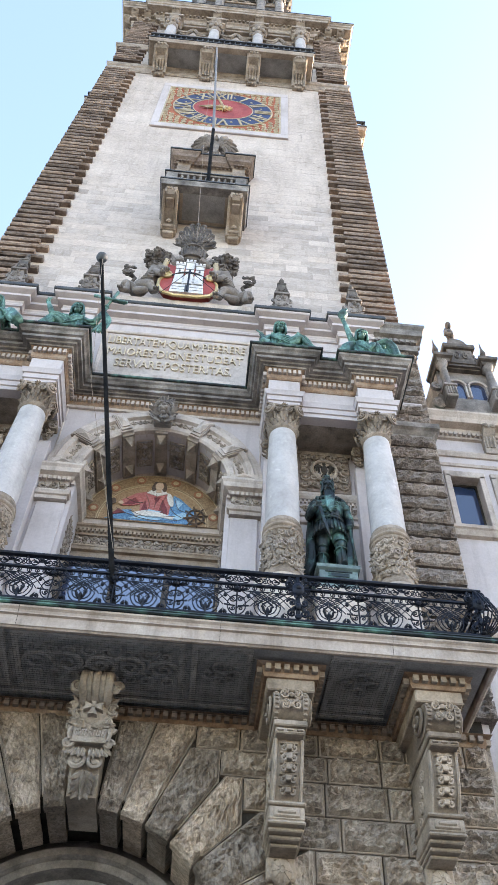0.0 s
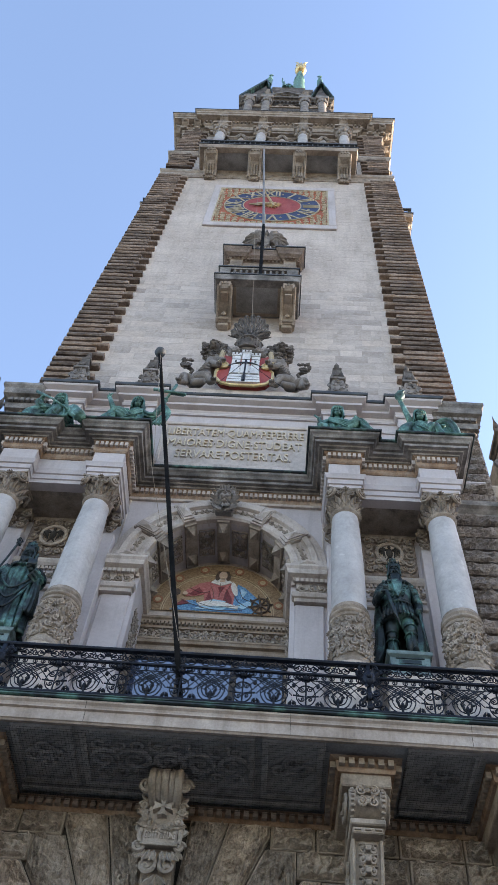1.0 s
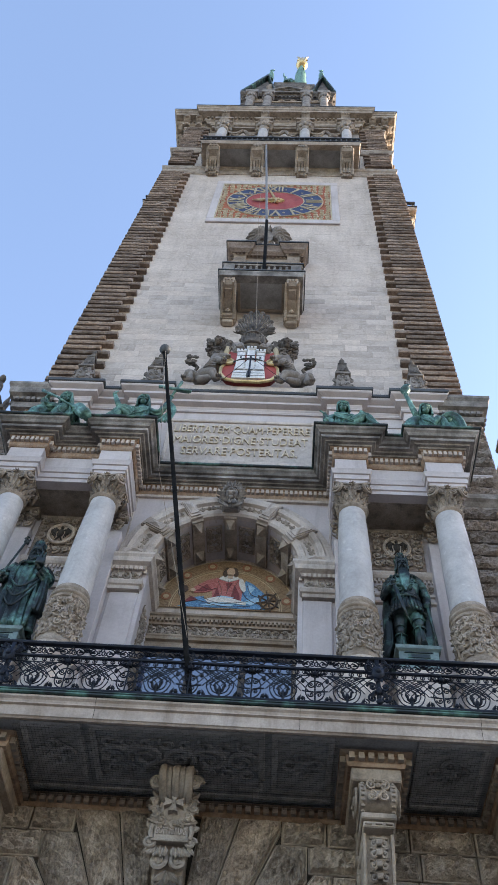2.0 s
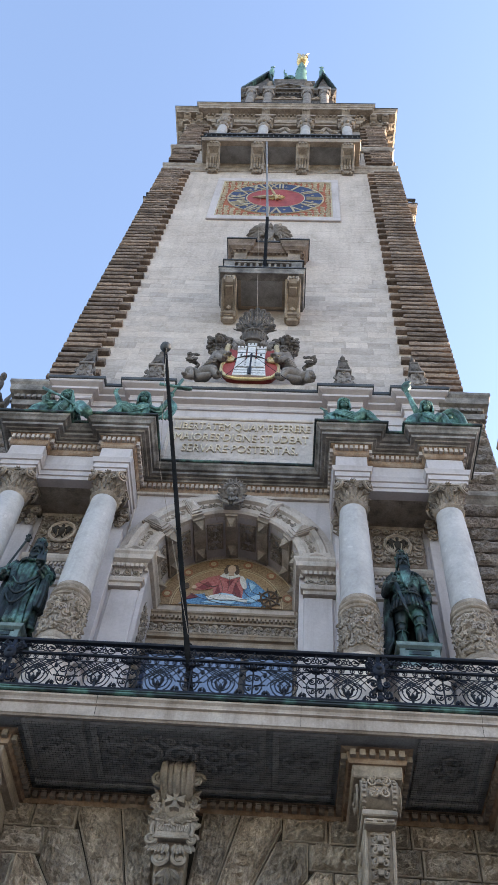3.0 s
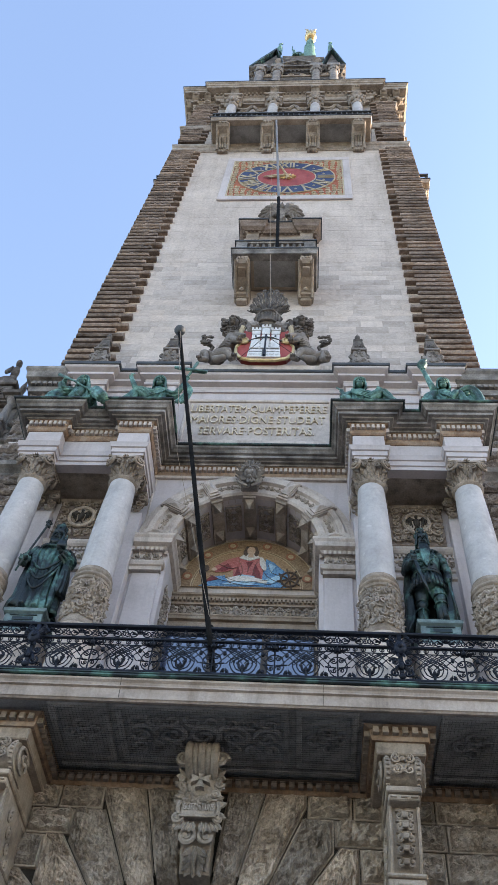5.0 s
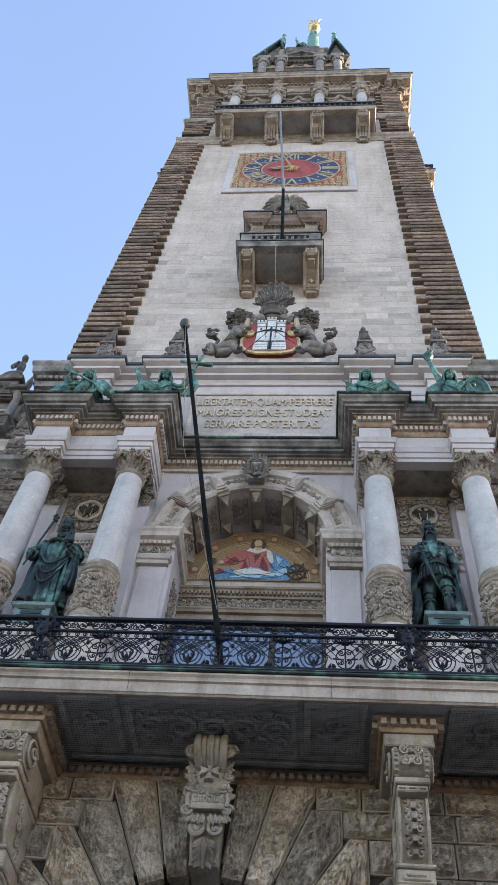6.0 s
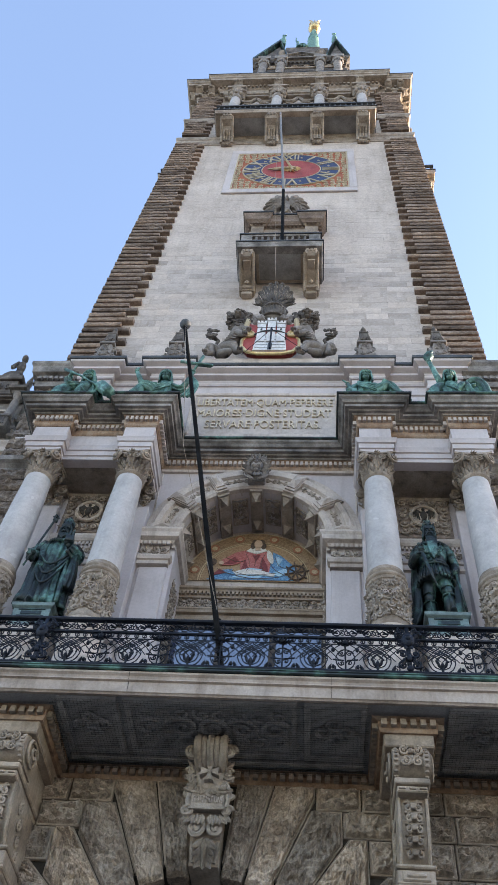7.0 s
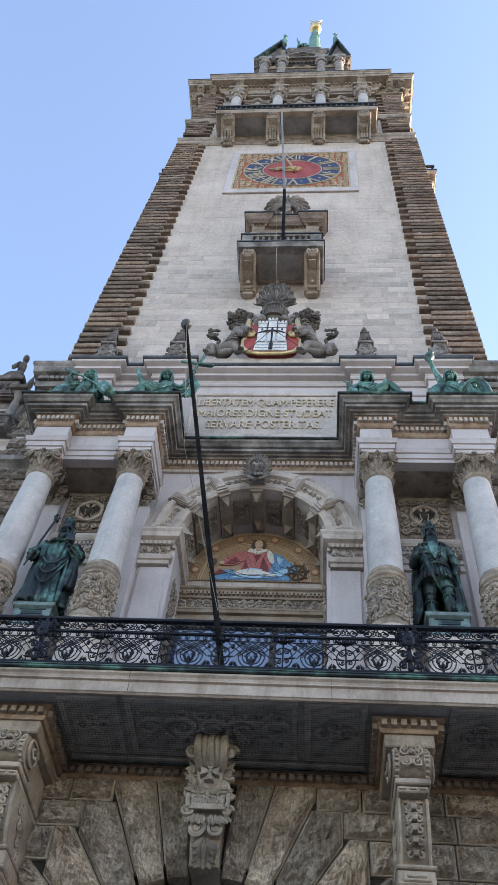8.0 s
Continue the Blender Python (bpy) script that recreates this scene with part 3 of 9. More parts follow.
for a, b in bays:
    cells = [(a, b)] if b - a < 2 else [(a, a + 0.95), (a + 1.05, b - 1.05), (b - 0.95, b)]
    for p, q in cells:
        bm = B()
        c = (p + q) / 2
        if q - p < 1.4:
            for i in range(4):
                an = math.pi / 2 * i
                spiral(bm, (c + 0.2 * math.cos(an), 0, 0.2 * math.sin(an)), 0.15, 1.3, 0.05, an + 2.2, 1)
                spiral(bm, (c + 0.2 * math.cos(an + 0.78), 0, 0.2 * math.sin(an + 0.78)), 0.08, 1.0, 0.03, an, -1)
        else:
            for i in range(8):
                for sy in (-1, 1):
                    x = p + 0.3 + (q - p - 0.6) * i / 7
                    spiral(bm, (x, 0, sy * 0.33), 0.13, 1.4, 0.04, 1.0 + i * math.pi, sy if i % 2 else -sy)
            for i in range(5):
                x = p + 0.35 + (q - p - 0.7) * i / 4
                spiral(bm, (x, 0, 0), 0.26, 1.6, 0.055, 0.5 + i * math.pi, 1 if i % 2 else -1)
                leaf(bm, (x, 0, 0), 0.8 + i, 0.3, 0.14, 0.02), leaf(bm, (x, 0, 0), 3.9 + i, 0.3, 0.14, 0.02)
        bmesh.ops.rotate(bm, cent=(0, 0, 0), matrix=Matrix.Rotation(radians(-90), 3, "X"), verts=bm.verts)
        for v in bm.verts:
            v.co = Vector((v.co.x, v.co.y - 1.85, 9.55 + (v.co.z if v.co.z < 0 else -v.co.z)))
        part("soffit_carving", bm, M_SOFFIT, balcony)

# moulding under the slab, returned round the consoles
under = [(-6.4, -0.7)]
for cx in CONSOLE_X:
    under += [(cx - 0.4, -0.7), (cx - 0.4, -2.22), (cx + 0.4, -2.22), (cx + 0.4, -0.7)]
under += [(6.3, -0.7), (6.3, 0.8)]
under = [(-6.4, 0.8)] + under
bm = B()
mould(bm, under, [(-0.1, 9.3), (0.02, 9.3), (0.04, 9.36), (0.05, 9.47), (0.14, 9.5), (-0.1, 9.53)])
part("wall_moulding", bm, M_RUSTY, balcony, "ochre-stained moulding below the slab")
bm = B()
teeth(bm, under, 0.05, 9.37, 9.47, 0.085, 0.06, 0.08)
part("dentil_course", bm, M_TAN, balcony)

# main entablature over the columns
ENT = mirrored([(2.46, -0.36), (2.46, -1.72), (3.2, -1.72), (3.2, -1.44), (4.6, -1.44), (4.6, -1.72), (5.45, -1.72), (5.45, 0.0)])
entablature = tagged(new("entablature"), "main sandstone entablature stepping forward over the columns", "entablature", kind="structure")
for sx in (-1, 1):
    pth = [(x, y) for x, y in ENT if x * sx > 0]
    bm = B()
    mould(bm, pth, [(-0.25, 17.12), (0.0, 17.12), (0.0, 17.24), (0.035, 17.25), (0.035, 17.41), (0.07, 17.42), (0.09, 17.5), (0.11, 17.56), (0.0, 17.6), (0.0, 18.1), (-0.25, 18.1)])
    part("architrave", bm, M_PLASTER, entablature)
    bm = B()
    slab(bm, [(2.62 * sx, -1.3), (5.3 * sx, -1.3), (5.3 * sx, -0.3), (2.62 * sx, -0.3)], "z", 17.16, 18.2)
    part("soffit", bm, M_CARVE, entablature)
bm = B()
mould(bm, ENT, [(-0.3, 18.08), (0.02, 18.08), (0.05, 18.12), (0.06, 18.2), (0.06, 18.42), (0.12, 18.46), (-0.3, 18.48)])
part("bed_moulding", bm, M_RUSTY, entablature, "ochre-streaked bed moulding")
bm = B()
teeth(bm, ENT, 0.06, 18.24, 18.38, 0.07, 0.05, 0.08)
part("dentil_course", bm, M_PALE, entablature)
bm = B()
mould(bm, ENT, [(-0.3, 18.46), (0.14, 18.46), (0.16, 18.5), (0.23, 18.505), (0.25, 18.54), (0.33, 18.545), (0.34, 18.62), (0.3, 18.63), (0.3, 18.655), (0.38, 18.67), (0.42, 18.74), (0.47, 18.78), (0.48, 18.86), (-0.3, 18.9)])
part("cornice", bm, M_DARKST, entablature, "sooty dark projecting cornice")
bm = B()
mould(bm, ENT, [(-0.3, 18.88), (0.51, 18.85), (0.53, 18.87), (0.53, 18.91), (-0.3, 18.96)])
part("flashing", bm, M_KERB, entablature, "green-streaked copper flashing")
bm = B()
box(bm, -5.3, 5.3, -0.35, 0.3, 18.4, 18.9)
for sx in (-1, 1):
    box(bm, min(2.6 * sx, 5.3 * sx), max(2.6 * sx, 5.3 * sx), -1.4, -0.35, 18.1, 18.9)
part("fill", bm, M_PALE, entablature)

# attic with the inscription
attic = tagged(new("attic"), "white-grey attic storey above the entablature with pedestal blocks", "attic", kind="structure")
bm = B()
box(bm, -6.45, 6.45, -0.5, 0.3, 18.8, 22.2)
part("wall", bm, M_ASHLAR, attic)
ATT = mirrored([(2.42, -0.52), (2.42, -0.76), (3.3, -0.76), (3.3, -0.52), (4.52, -0.52), (4.52, -0.76), (5.45, -0.76), (5.45, -0.52), (6.45, -0.52), (6.45, 1.1)])
bm = B()
mould(bm, ATT, [(-0.2, 22.02), (0.03, 22.02), (0.06, 22.1), (0.06, 22.16), (0.22, 22.2), (0.22, 22.3), (0.17, 22.31), (0.17, 22.36), (0.32, 22.44), (0.34, 22.48), (0.34, 22.56), (-0.2, 22.6)])
part("cornice", bm, M_PLASTER, attic, "grey-white moulded cornice")
bm = B()
mould(bm, ATT, [(-0.2, 22.56), (0.36, 22.53), (0.38, 22.55), (0.38, 22.66), (-0.2, 22.7)])
part("flashing", bm, M_LEAD, attic, "dark lead flashing")
bm = B()
for z, o in ((21.9, 0.07), (21.42, 0.05), (19.1, 0.1)):
    mould(bm, ATT, [(-0.1, z), (o * 0.8, z), (o * 0.8, z + 0.03), (o, z + 0.05), (o, z + 0.1), (-0.1, z + 0.12)])
mould(bm, ATT, [(-0.1, 18.9), (0.0, 18.9), (0.0, 22.05), (-0.1, 22.05)])
part("facing", bm, M_PLASTER, attic)
bm = B()
box(bm, -6.3, 6.3, -0.7, 0.5, 22.2, 22.58)
part("coping", bm, M_DARKST, attic)
for sx in (-1, 1):
    bm = B()
    pa = [(5.5 * sx, -0.75), (6.75 * sx, -0.75), (6.75 * sx, 1.1)]
    pa = pa if sx > 0 else pa[::-1]
    mould(bm, pa, [(-0.5, 22.0), (0.0, 22.0), (0.03, 22.1), (0.15, 22.15), (0.18, 22.4), (0.24, 22.5), (0.24, 22.62), (-0.5, 22.66)])
    teeth(bm, pa, 0.0, 21.86, 22.0, 0.09, 0.07, 0.1)
    mould(bm, pa, [(-0.5, 21.6), (-0.02, 21.6), (0.0, 21.84), (-0.5, 21.9)])
    part("end_cornice", bm, M_DARKST, attic)

# gallery head of the tower
gallery = tagged(new("gallery_head"), "tower head with string course, gallery and deep bracketed cornice", "cornice", kind="structure")
TW = [(-6.5, 13.0), (-6.5, 0.0), (6.5, 0.0), (6.5, 13.0)]
bm = B()
mould(bm, TW, [(-0.3, 48.5), (0.03, 48.5), (0.05, 48.75), (0.05, 48.95), (0.11, 49.05), (0.14, 49.25), (0.14, 49.4), (-0.3, 49.5)])
mould(bm, TW, [(-0.3, 48.1), (0.04, 48.15), (0.08, 48.3), (-0.3, 48.4)])
part("string_course", bm, M_CARVE, gallery)
bm = B()
mould(bm, TW, [(-0.3, 52.6), (0.1, 52.6), (0.22, 52.9), (0.22, 53.1), (-0.3, 53.2)])
mould(bm, TW, [(-0.3, 57.9), (0.0, 57.9), (0.05, 58.1), (0.05, 58.4), (0.14, 58.5), (0.14, 58.75), (-0.3, 58.8)])
part("upper_strings", bm, M_CARVE, gallery)
GC = [(-6.5, 13.0), (-6.5, 0.0), (-5.0, 0.0), (-5.0, -0.28), (5.0, -0.28), (5.0, 0.0), (6.5, 0.0), (6.5, 13.0)]
bm = B()
mould(bm, GC, [(-0.3, 58.7), (0.1, 58.7), (0.14, 59.0), (0.26, 59.1), (0.3, 59.5), (0.74, 59.55), (0.76, 59.85), (0.82, 59.9), (0.84, 60.1), (0.92, 60.2), (0.92, 60.32), (-0.3, 60.5)])
part("cornice", bm, M_CARVE, gallery)
bm = B()
mould(bm, GC, [(-0.3, 60.46), (0.95, 60.33), (0.95, 60.42), (-0.3, 60.6)])
part("flashing", bm, M_LEAD, gallery)
bm = B()
teeth(bm, GC, 0.26, 59.18, 59.45, 0.13, 0.13, 0.14)
part("dentil_course", bm, M_CARVE, gallery)
bm = B()
box(bm, -6.3, 6.3, 0.02, 12.8, 59.0, 60.45)
part("deck", bm, M_CARVE, gallery)


# ---- ground floor: consoles and keystone under the balcony ----
def lowered(z, knots):
    for (a, p), (b, q) in zip(knots, knots[1:]):
        if a <= z <= b:
            return p + (q - p) * (z - a) / (b - a)
    return z


def console(cx, label):
    con = thing("console", label, "console", "consoles under the balcony", at=(cx, -0.7, 0))
    bm = B()
    box(bm, -0.37, 0.37, -1.5, 0.0, 9.1, 9.32, 0.02)
    part("cap", bm, M_TAN, con)
    bm = B()
    turn = [radians(90 + 180 * k / 12) for k in range(13)]
    prof = [(0.0, 9.12)] + [(-1.22 + 0.33 * math.cos(a), 8.82 + 0.3 * math.sin(a)) for a in turn] + [(0.0, 8.52)]
    slab(bm, prof, "x", -0.27, 0.27)
    for sx in (-1, 1):
        roll = [(-1.22 + 0.37 * math.cos(a), 8.82 + 0.31 * math.sin(a)) for a in turn]
        slab(bm, roll + [(-0.9, 8.51), (-0.9, 9.13)], "x", sx * 0.27 - 0.06, sx * 0.27 + 0.06)
        for a in turn[1:12]:
            ball(bm, (sx * 0.27, -1.22 + 0.375 * math.cos(a), 8.82 + 0.315 * math.sin(a)), (0.045, 0.028, 0.028), 6, 4)
        spiral(bm, (sx * 0.36, -1.2, 8.82), 0.3, 1.8, 0.04, 0.5, 1, "yz", 5, -0.05 * sx)
    part("scroll_block", bm, M_TAN, con, smooth=True)
    bm = B()
    for z, fl in ((8.72, 1), (8.94, -1)):
        for sx in (-1, 1):
            spiral(bm, (sx * 0.11, -1.575, z), 0.1, 1.3, 0.026, 1.5, sx * fl)
            spiral(bm, (sx * 0.1, -1.575, z + 0.07), 0.07, 1.1, 0.022, 4.0, -sx * fl)
        ball(bm, (0, -1.58, z), (0.06, 0.03, 0.05), 8, 5)
    part("scroll_relief", bm, M_TAN, con)
    bm = B()
    box(bm, -0.31, 0.31, -1.46, 0.0, 8.38, 8.5, 0.02)
    box(bm, -0.27, 0.27, -1.4, 0.0, 8.26, 8.38, 0.02)
    for k in (-1, 0, 1):
        box(bm, k * 0.18 - 0.06, k * 0.18 + 0.06, -1.43, -1.38, 8.3, 8.345, 0.01)
    part("collar", bm, M_TAN, con)
    bm = B()
    shaft = [(0.0, 8.26), (-1.2, 8.26), (-1.16, 8.0), (-1.05, 7.75), (-0.9, 7.55), (0.0, 7.55)]
    slab(bm, shaft, "x", -0.28, 0.28)
    for sx in (-1, 1):
        tube(bm, [(sx * 0.24, y - 0.02, z) for y, z in shaft[1:-1]], 0.035, 6)
    for sx in (-1, 1):
        for k in range(4):
            spiral(bm, (sx * 0.3, -0.85 + 0.12 * k, 8.1 - 0.16 * k), 0.1, 1.2, 0.03, 1.0, -1, "yz", 5)
    part("shaft", bm, M_TAN, con)
    bm = B()
    for k in range(5):
        t = (k + 0.5) / 5
        z = 8.2 - 0.6 * t
        y = -1.24 + 0.26 * t * t
        for sx in (-1, 1):
            spiral(bm, (sx * 0.1, y, z), 0.075, 1.1, 0.024, 1.57, sx)
            spiral(bm, (sx * 0.09, y, z + 0.06), 0.05, 1.0, 0.02, 4.5, -sx)
        box(bm, -0.05, 0.05, y - 0.05, y + 0.02, z - 0.035, z + 0.035, 0.01)
        box(bm, -0.16, 0.16, y - 0.025, y + 0.03, z + 0.045, z + 0.065, 0.006)
    part("chain_ornament", bm, M_TAN, con)
    bm = B()
    for z0, z1, w, d in ((7.5, 7.56, 0.34, 0.98), (7.26, 7.5, 0.32, 0.93), (7.2, 7.26, 0.34, 0.93), (7.13, 7.2, 0.31, 0.82), (7.06, 7.13, 0.28, 0.7), (7.0, 7.06, 0.25, 0.58)):
        box(bm, -w, w, -d, 0.0, z0, z1, 0.02)
    box(bm, -0.24, 0.24, -0.96, -0.9, 7.3, 7.47, 0.02)
    box(bm, -0.17, 0.17, -0.985, -0.9, 7.35, 7.42, 0.02)
    part("stepped_foot", bm, M_TAN, con)
    bm = B()
    box(bm, -0.26, 0.26, -0.24, 0.0, 6.7, 7.02, 0.03)
    ball(bm, (0, -0.24, 6.8), (0.19, 0.12, 0.19), 14, 8)
    for k in range(10):
        a = 2 * math.pi * k / 10
        tube(bm, [(0.04 * math.cos(a), -0.37, 6.8 + 0.04 * math.sin(a)), (0.17 * math.cos(a), -0.3, 6.8 + 0.17 * math.sin(a))], 0.018, 4)
    for k in (-1, 0, 1):
        ball(bm, (k * 0.12, -0.25, 6.97), 0.025, 6, 4)
    part("shell_boss", bm, M_TAN, con)
    knots = ((6.0, 6.15), (6.7, 6.85), (7.0, 7.16), (7.55, 7.62), (8.26, 8.44), (9.12, 9.12), (9.6, 9.6))
    for ob in con.children:
        if ob.name.split(".")[0] != "cap":
            for v in ob.data.vertices:
                v.co.x *= 0.81
                v.co.z = lowered(v.co.z, knots)
    return con


for cx in CONSOLE_X:
    console(cx, "carved sandstone scroll console carrying the balcony slab")

key = thing("keystone", "carved scroll keystone with cross and motto tablet over the portal", "keystone", at=(XA, -0.7, 0))
bm = B()
slab(bm, [(0.0, 9.45), (-1.0, 9.45), (-0.75, 9.1), (-0.55, 8.5), (-0.42, 8.1), (-0.3, 7.8), (0.75, 7.8), (0.75, 8.0), (0.0, 8.4)], "x", -0.22, 0.22)
part("block", bm, M_TAN, key)
bm = B()
for k in (-2, -1, 0, 1, 2):
    w = 0.07 if k % 2 == 0 else 0.052
    tube(bm, curve([(k * 0.085, -0.66, 9.1), (k * 0.092, -0.84, 9.13), (k * 0.1, -1.0, 9.22), (k * 0.1, -1.07, 9.35), (k * 0.1, -1.0, 9.46), (k * 0.1, -0.8, 9.5)], 3), w, 8)
for sx in (-1, 1):
    spiral(bm, (sx * 0.29, -0.93, 9.27), 0.12, 1.6, 0.04, 0.0, sx)
    ball(bm, (sx * 0.29, -0.93, 9.27), (0.05, 0.06, 0.05), 8, 6)
part("scroll_head", bm, M_CARVE, key, smooth=True)
bm = B()
rng = random.Random(4)
ball(bm, (0, -0.66, 8.98), (0.24, 0.12, 0.24), 16, 10)
for k in range(26):
    a = k / 26 * 2 * math.pi
    r = 0.25 + 0.05 * rng.random()
    c = (r * 1.1 * math.cos(a), -0.74 + 0.06 * rng.random(), 8.98 + r * 0.95 * math.sin(a))
    spiral(bm, c, 0.07, 1.2, 0.03, a, 1 if k % 2 else -1)
for sx in (-1, 1):
    for k in range(3):
        leaf(bm, (sx * 0.2, -0.72, 9.1 - 0.14 * k), 1.57 - sx * (1.0 + 0.5 * k), 0.2, 0.11, 0.04)
part("wreath", bm, M_CARVE, key)
bm = B()
for k in range(4):
    a = k * math.pi / 2
    ca, sa = math.cos(a), math.sin(a)
    arm = [(0.02, -0.02), (0.15, -0.07), (0.13, 0.0), (0.15, 0.07), (0.02, 0.02)]
    slab(bm, [(x * ca - z * sa, 8.99 + x * sa + z * ca) for x, z in arm], "y", -0.86, -0.72)
ball(bm, (0, -0.84, 8.99), (0.045, 0.04, 0.045), 8, 6)
part("cross", bm, M_CARVE, key)
bm = B()
box(bm, -0.26, 0.26, -0.7, -0.3, 8.48, 8.72, 0.02)
for sx in (-1, 1):
    spiral(bm, (sx * 0.31, -0.66, 8.46), 0.09, 1.5, 0.03, 0.0, sx), spiral(bm, (sx * 0.31, -0.66, 8.72), 0.08, 1.5, 0.03, 0.0, -sx)
    tube(bm, [(sx * 0.29, -0.68, 8.5), (sx * 0.31, -0.7, 8.6), (sx * 0.29, -0.68, 8.7)], 0.035, 6)
tube(bm, [(-0.27, -0.7, 8.47), (0.27, -0.7, 8.47)], 0.025, 6), tube(bm, [(-0.27, -0.7, 8.73), (0.27, -0.7, 8.73)], 0.025, 6)
part("tablet", bm, M_CARVE, key)
lettering("motto", "GOTT MIT UNS", 0.15, 0.014, M_PALE, key, (0, -0.71, 8.6), width=0.46)
bm = B()
for sx in (-1, 1):
    for i in range(7):
        leaf(bm, (sx * (0.06 + 0.035 * i), -0.62, 8.42 - 0.02 * (i % 2)), -1.57 + sx * 0.12 * i, 0.16, 0.09, 0.03)
    spiral(bm, (sx * 0.15, -0.55, 8.24), 0.13, 1.7, 0.042, 1.2, sx)
    for i in range(4):
        leaf(bm, (sx * 0.02, -0.5 + 0.03 * i, 8.12 - 0.07 * i), -1.57 + sx * (0.75 - 0.1 * i), 0.24, 0.11, 0.04)
    tube(bm, [(sx * 0.2, -0.42, 8.1), (sx * 0.16, -0.36, 7.82)], 0.03, 6)
for i in range(6):
    leaf(bm, (0, -0.5 + 0.025 * i, 8.1 - 0.04 * i), -1.57, 0.2, 0.1, 0.04)
part("foliage", bm, M_CARVE, key, smooth=True)

# ---- balcony railing ----
RY, RZ0, RZM, RZT = -2.62, 10.09, 10.76, 11.02
rail = thing("balcony_railing", "black wrought-iron balcony railing with lattice, lilies and scrolls", "railing", at=(0, 0, 0))
RP = [(-5.98, -0.4), (-5.98, RY), (5.98, RY), (5.98, -0.4)]


def bar(name, z, w, h, mat_, label=""):
    b = B()
    mould(b, RP, [(-w, z - h), (w, z - h), (w * 1.2, z), (w, z + h), (-w, z + h)])
    return part(name, b, mat_, rail, label)


bar("top_rail", RZT, 0.045, 0.025, M_IRON)
bar("middle_rail", RZM, 0.025, 0.018, M_IRON)
bar("lower_rail", RZ0 + 0.0, 0.035, 0.025, M_IRON)
bm = B()
mould(bm, RP, [(-0.08, 9.87), (0.18, 9.86), (0.2, 9.875), (0.2, 9.9), (0.14, 9.92), (0.14, 9.945), (0.16, 9.955), (0.16, 9.97), (0.06, 10.02), (-0.08, 10.05)])
part("kerb", bm, M_KERB, rail, "green-streaked dark metal kerb of the railing")


bm = B()  # lattice panel with a lily, 0.62 wide
H = RZM - RZ0
for w in (0.075, 0.14, 0.205):
    zb = 0.23 - w
    leg = [(0.4 - w, 0, H - 0.12), (0.2 - w, 0, H * 0.64), (-w, 0, 0.3), (-w * 0.86, 0, zb + w * 0.5), (-w * 0.45, 0, zb + 0.02)]
    tube(bm, curve(leg + [(0, 0, zb)] + [(-x, y, z) for x, y, z in reversed(leg)], 4), 0.0095, 5)
for sx in (-1, 1):
    tube(bm, curve([(0, -0.01, 0.1), (sx * 0.05, -0.03, 0.13), (sx * 0.07, -0.05, 0.2), (sx * 0.1, -0.07, 0.19)], 4), [0.016] * 4 + [0.022] * 5 + [0.016] * 4, 5)
    spiral(bm, (sx * 0.29, 0, 0.07), 0.06, 1.2, 0.012, 1.57, -sx)
    leaf(bm, (sx * 0.22, -0.01, 0.03), 1.57 - sx * 0.5, 0.12, 0.05, 0.015)
    # diagonals beside the oval
    for x0 in (0.1, 0.21, 0.32, 0.43):
        line = [(sx * (x0 - 0.3 * t), 0, H - 0.12 - 0.3 * t ** 1.15) for t in (0.0, 0.33, 0.66, 1.0)]
        tube(bm, line, 0.0085, 5)
    for x0 in (-0.02, 0.1, 0.22):
        line = [(sx * (x0 + 0.3 * t), 0, H - 0.12 - 0.32 * t ** 1.2) for t in (0.0, 0.33, 0.66, 1.0)]
        line = [q for q in line if abs(q[0]) < 0.42]
        tube(bm, line, 0.0085, 5)
tube(bm, [(0, 0, 0.0), (0, -0.02, 0.11), (0, -0.03, 0.22)], [0.012, 0.026, 0.008], 6)
ball(bm, (0, -0.03, 0.15), (0.032, 0.03, 0.05), 8, 6)
tube(bm, [(-0.46, 0, H - 0.125), (0.46, 0, H - 0.125)], 0.01, 5)
for sx in (-1, 1):
    for x, r in ((0.09, 0.05), (0.22, 0.048), (0.34, 0.046)):
        spiral(bm, (sx * x, 0, H - 0.065), r, 1.4, 0.011, 1.57, sx)
ME_LAT = mesh_of("lattice_panel", bm, M_IRON, True, 60)
bm = B()  # upright with rosette, two scrolls and berries
tube(bm, [(0, 0, 0), (0, 0, H)], 0.014, 6)
rosette(bm, (0, -0.03, H * 0.8), 0.09, 8, 0.06)
ball(bm, (0, -0.05, H * 0.8), 0.045, 8, 6)
tube(bm, [(0.15 * math.cos(a * 0.3927), 0, 0.24 + 0.2 * math.sin(a * 0.3927)) for a in range(16)], 0.011, 5, True)
for sx in (-1, 1):
    spiral(bm, (sx * 0.065, 0, 0.36), 0.06, 1.4, 0.012, 0.0, sx)
    spiral(bm, (sx * 0.06, 0, 0.17), 0.05, 1.2, 0.012, 3.0, -sx)
    spiral(bm, (sx * 0.09, 0, H - 0.07), 0.06, 1.2, 0.012, 1.0, sx)
    ball(bm, (sx * 0.19, -0.02, 0.42), (0.032, 0.032, 0.045), 8, 6)
    ball(bm, (sx * 0.19, -0.02, 0.08), (0.028, 0.028, 0.035), 8, 6)
    tube(bm, [(sx * 0.02, 0, 0.22), (sx * 0.2, 0, 0.24)], 0.013, 5)
    leaf(bm, (sx * 0.05, -0.02, H * 0.8), 1.57 - sx * 1.2, 0.12, 0.06, 0.02)
ME_ROS = mesh_of("rosette_bar", bm, M_IRON, True, 60)
bm = B()  # frieze scroll between the two upper rails
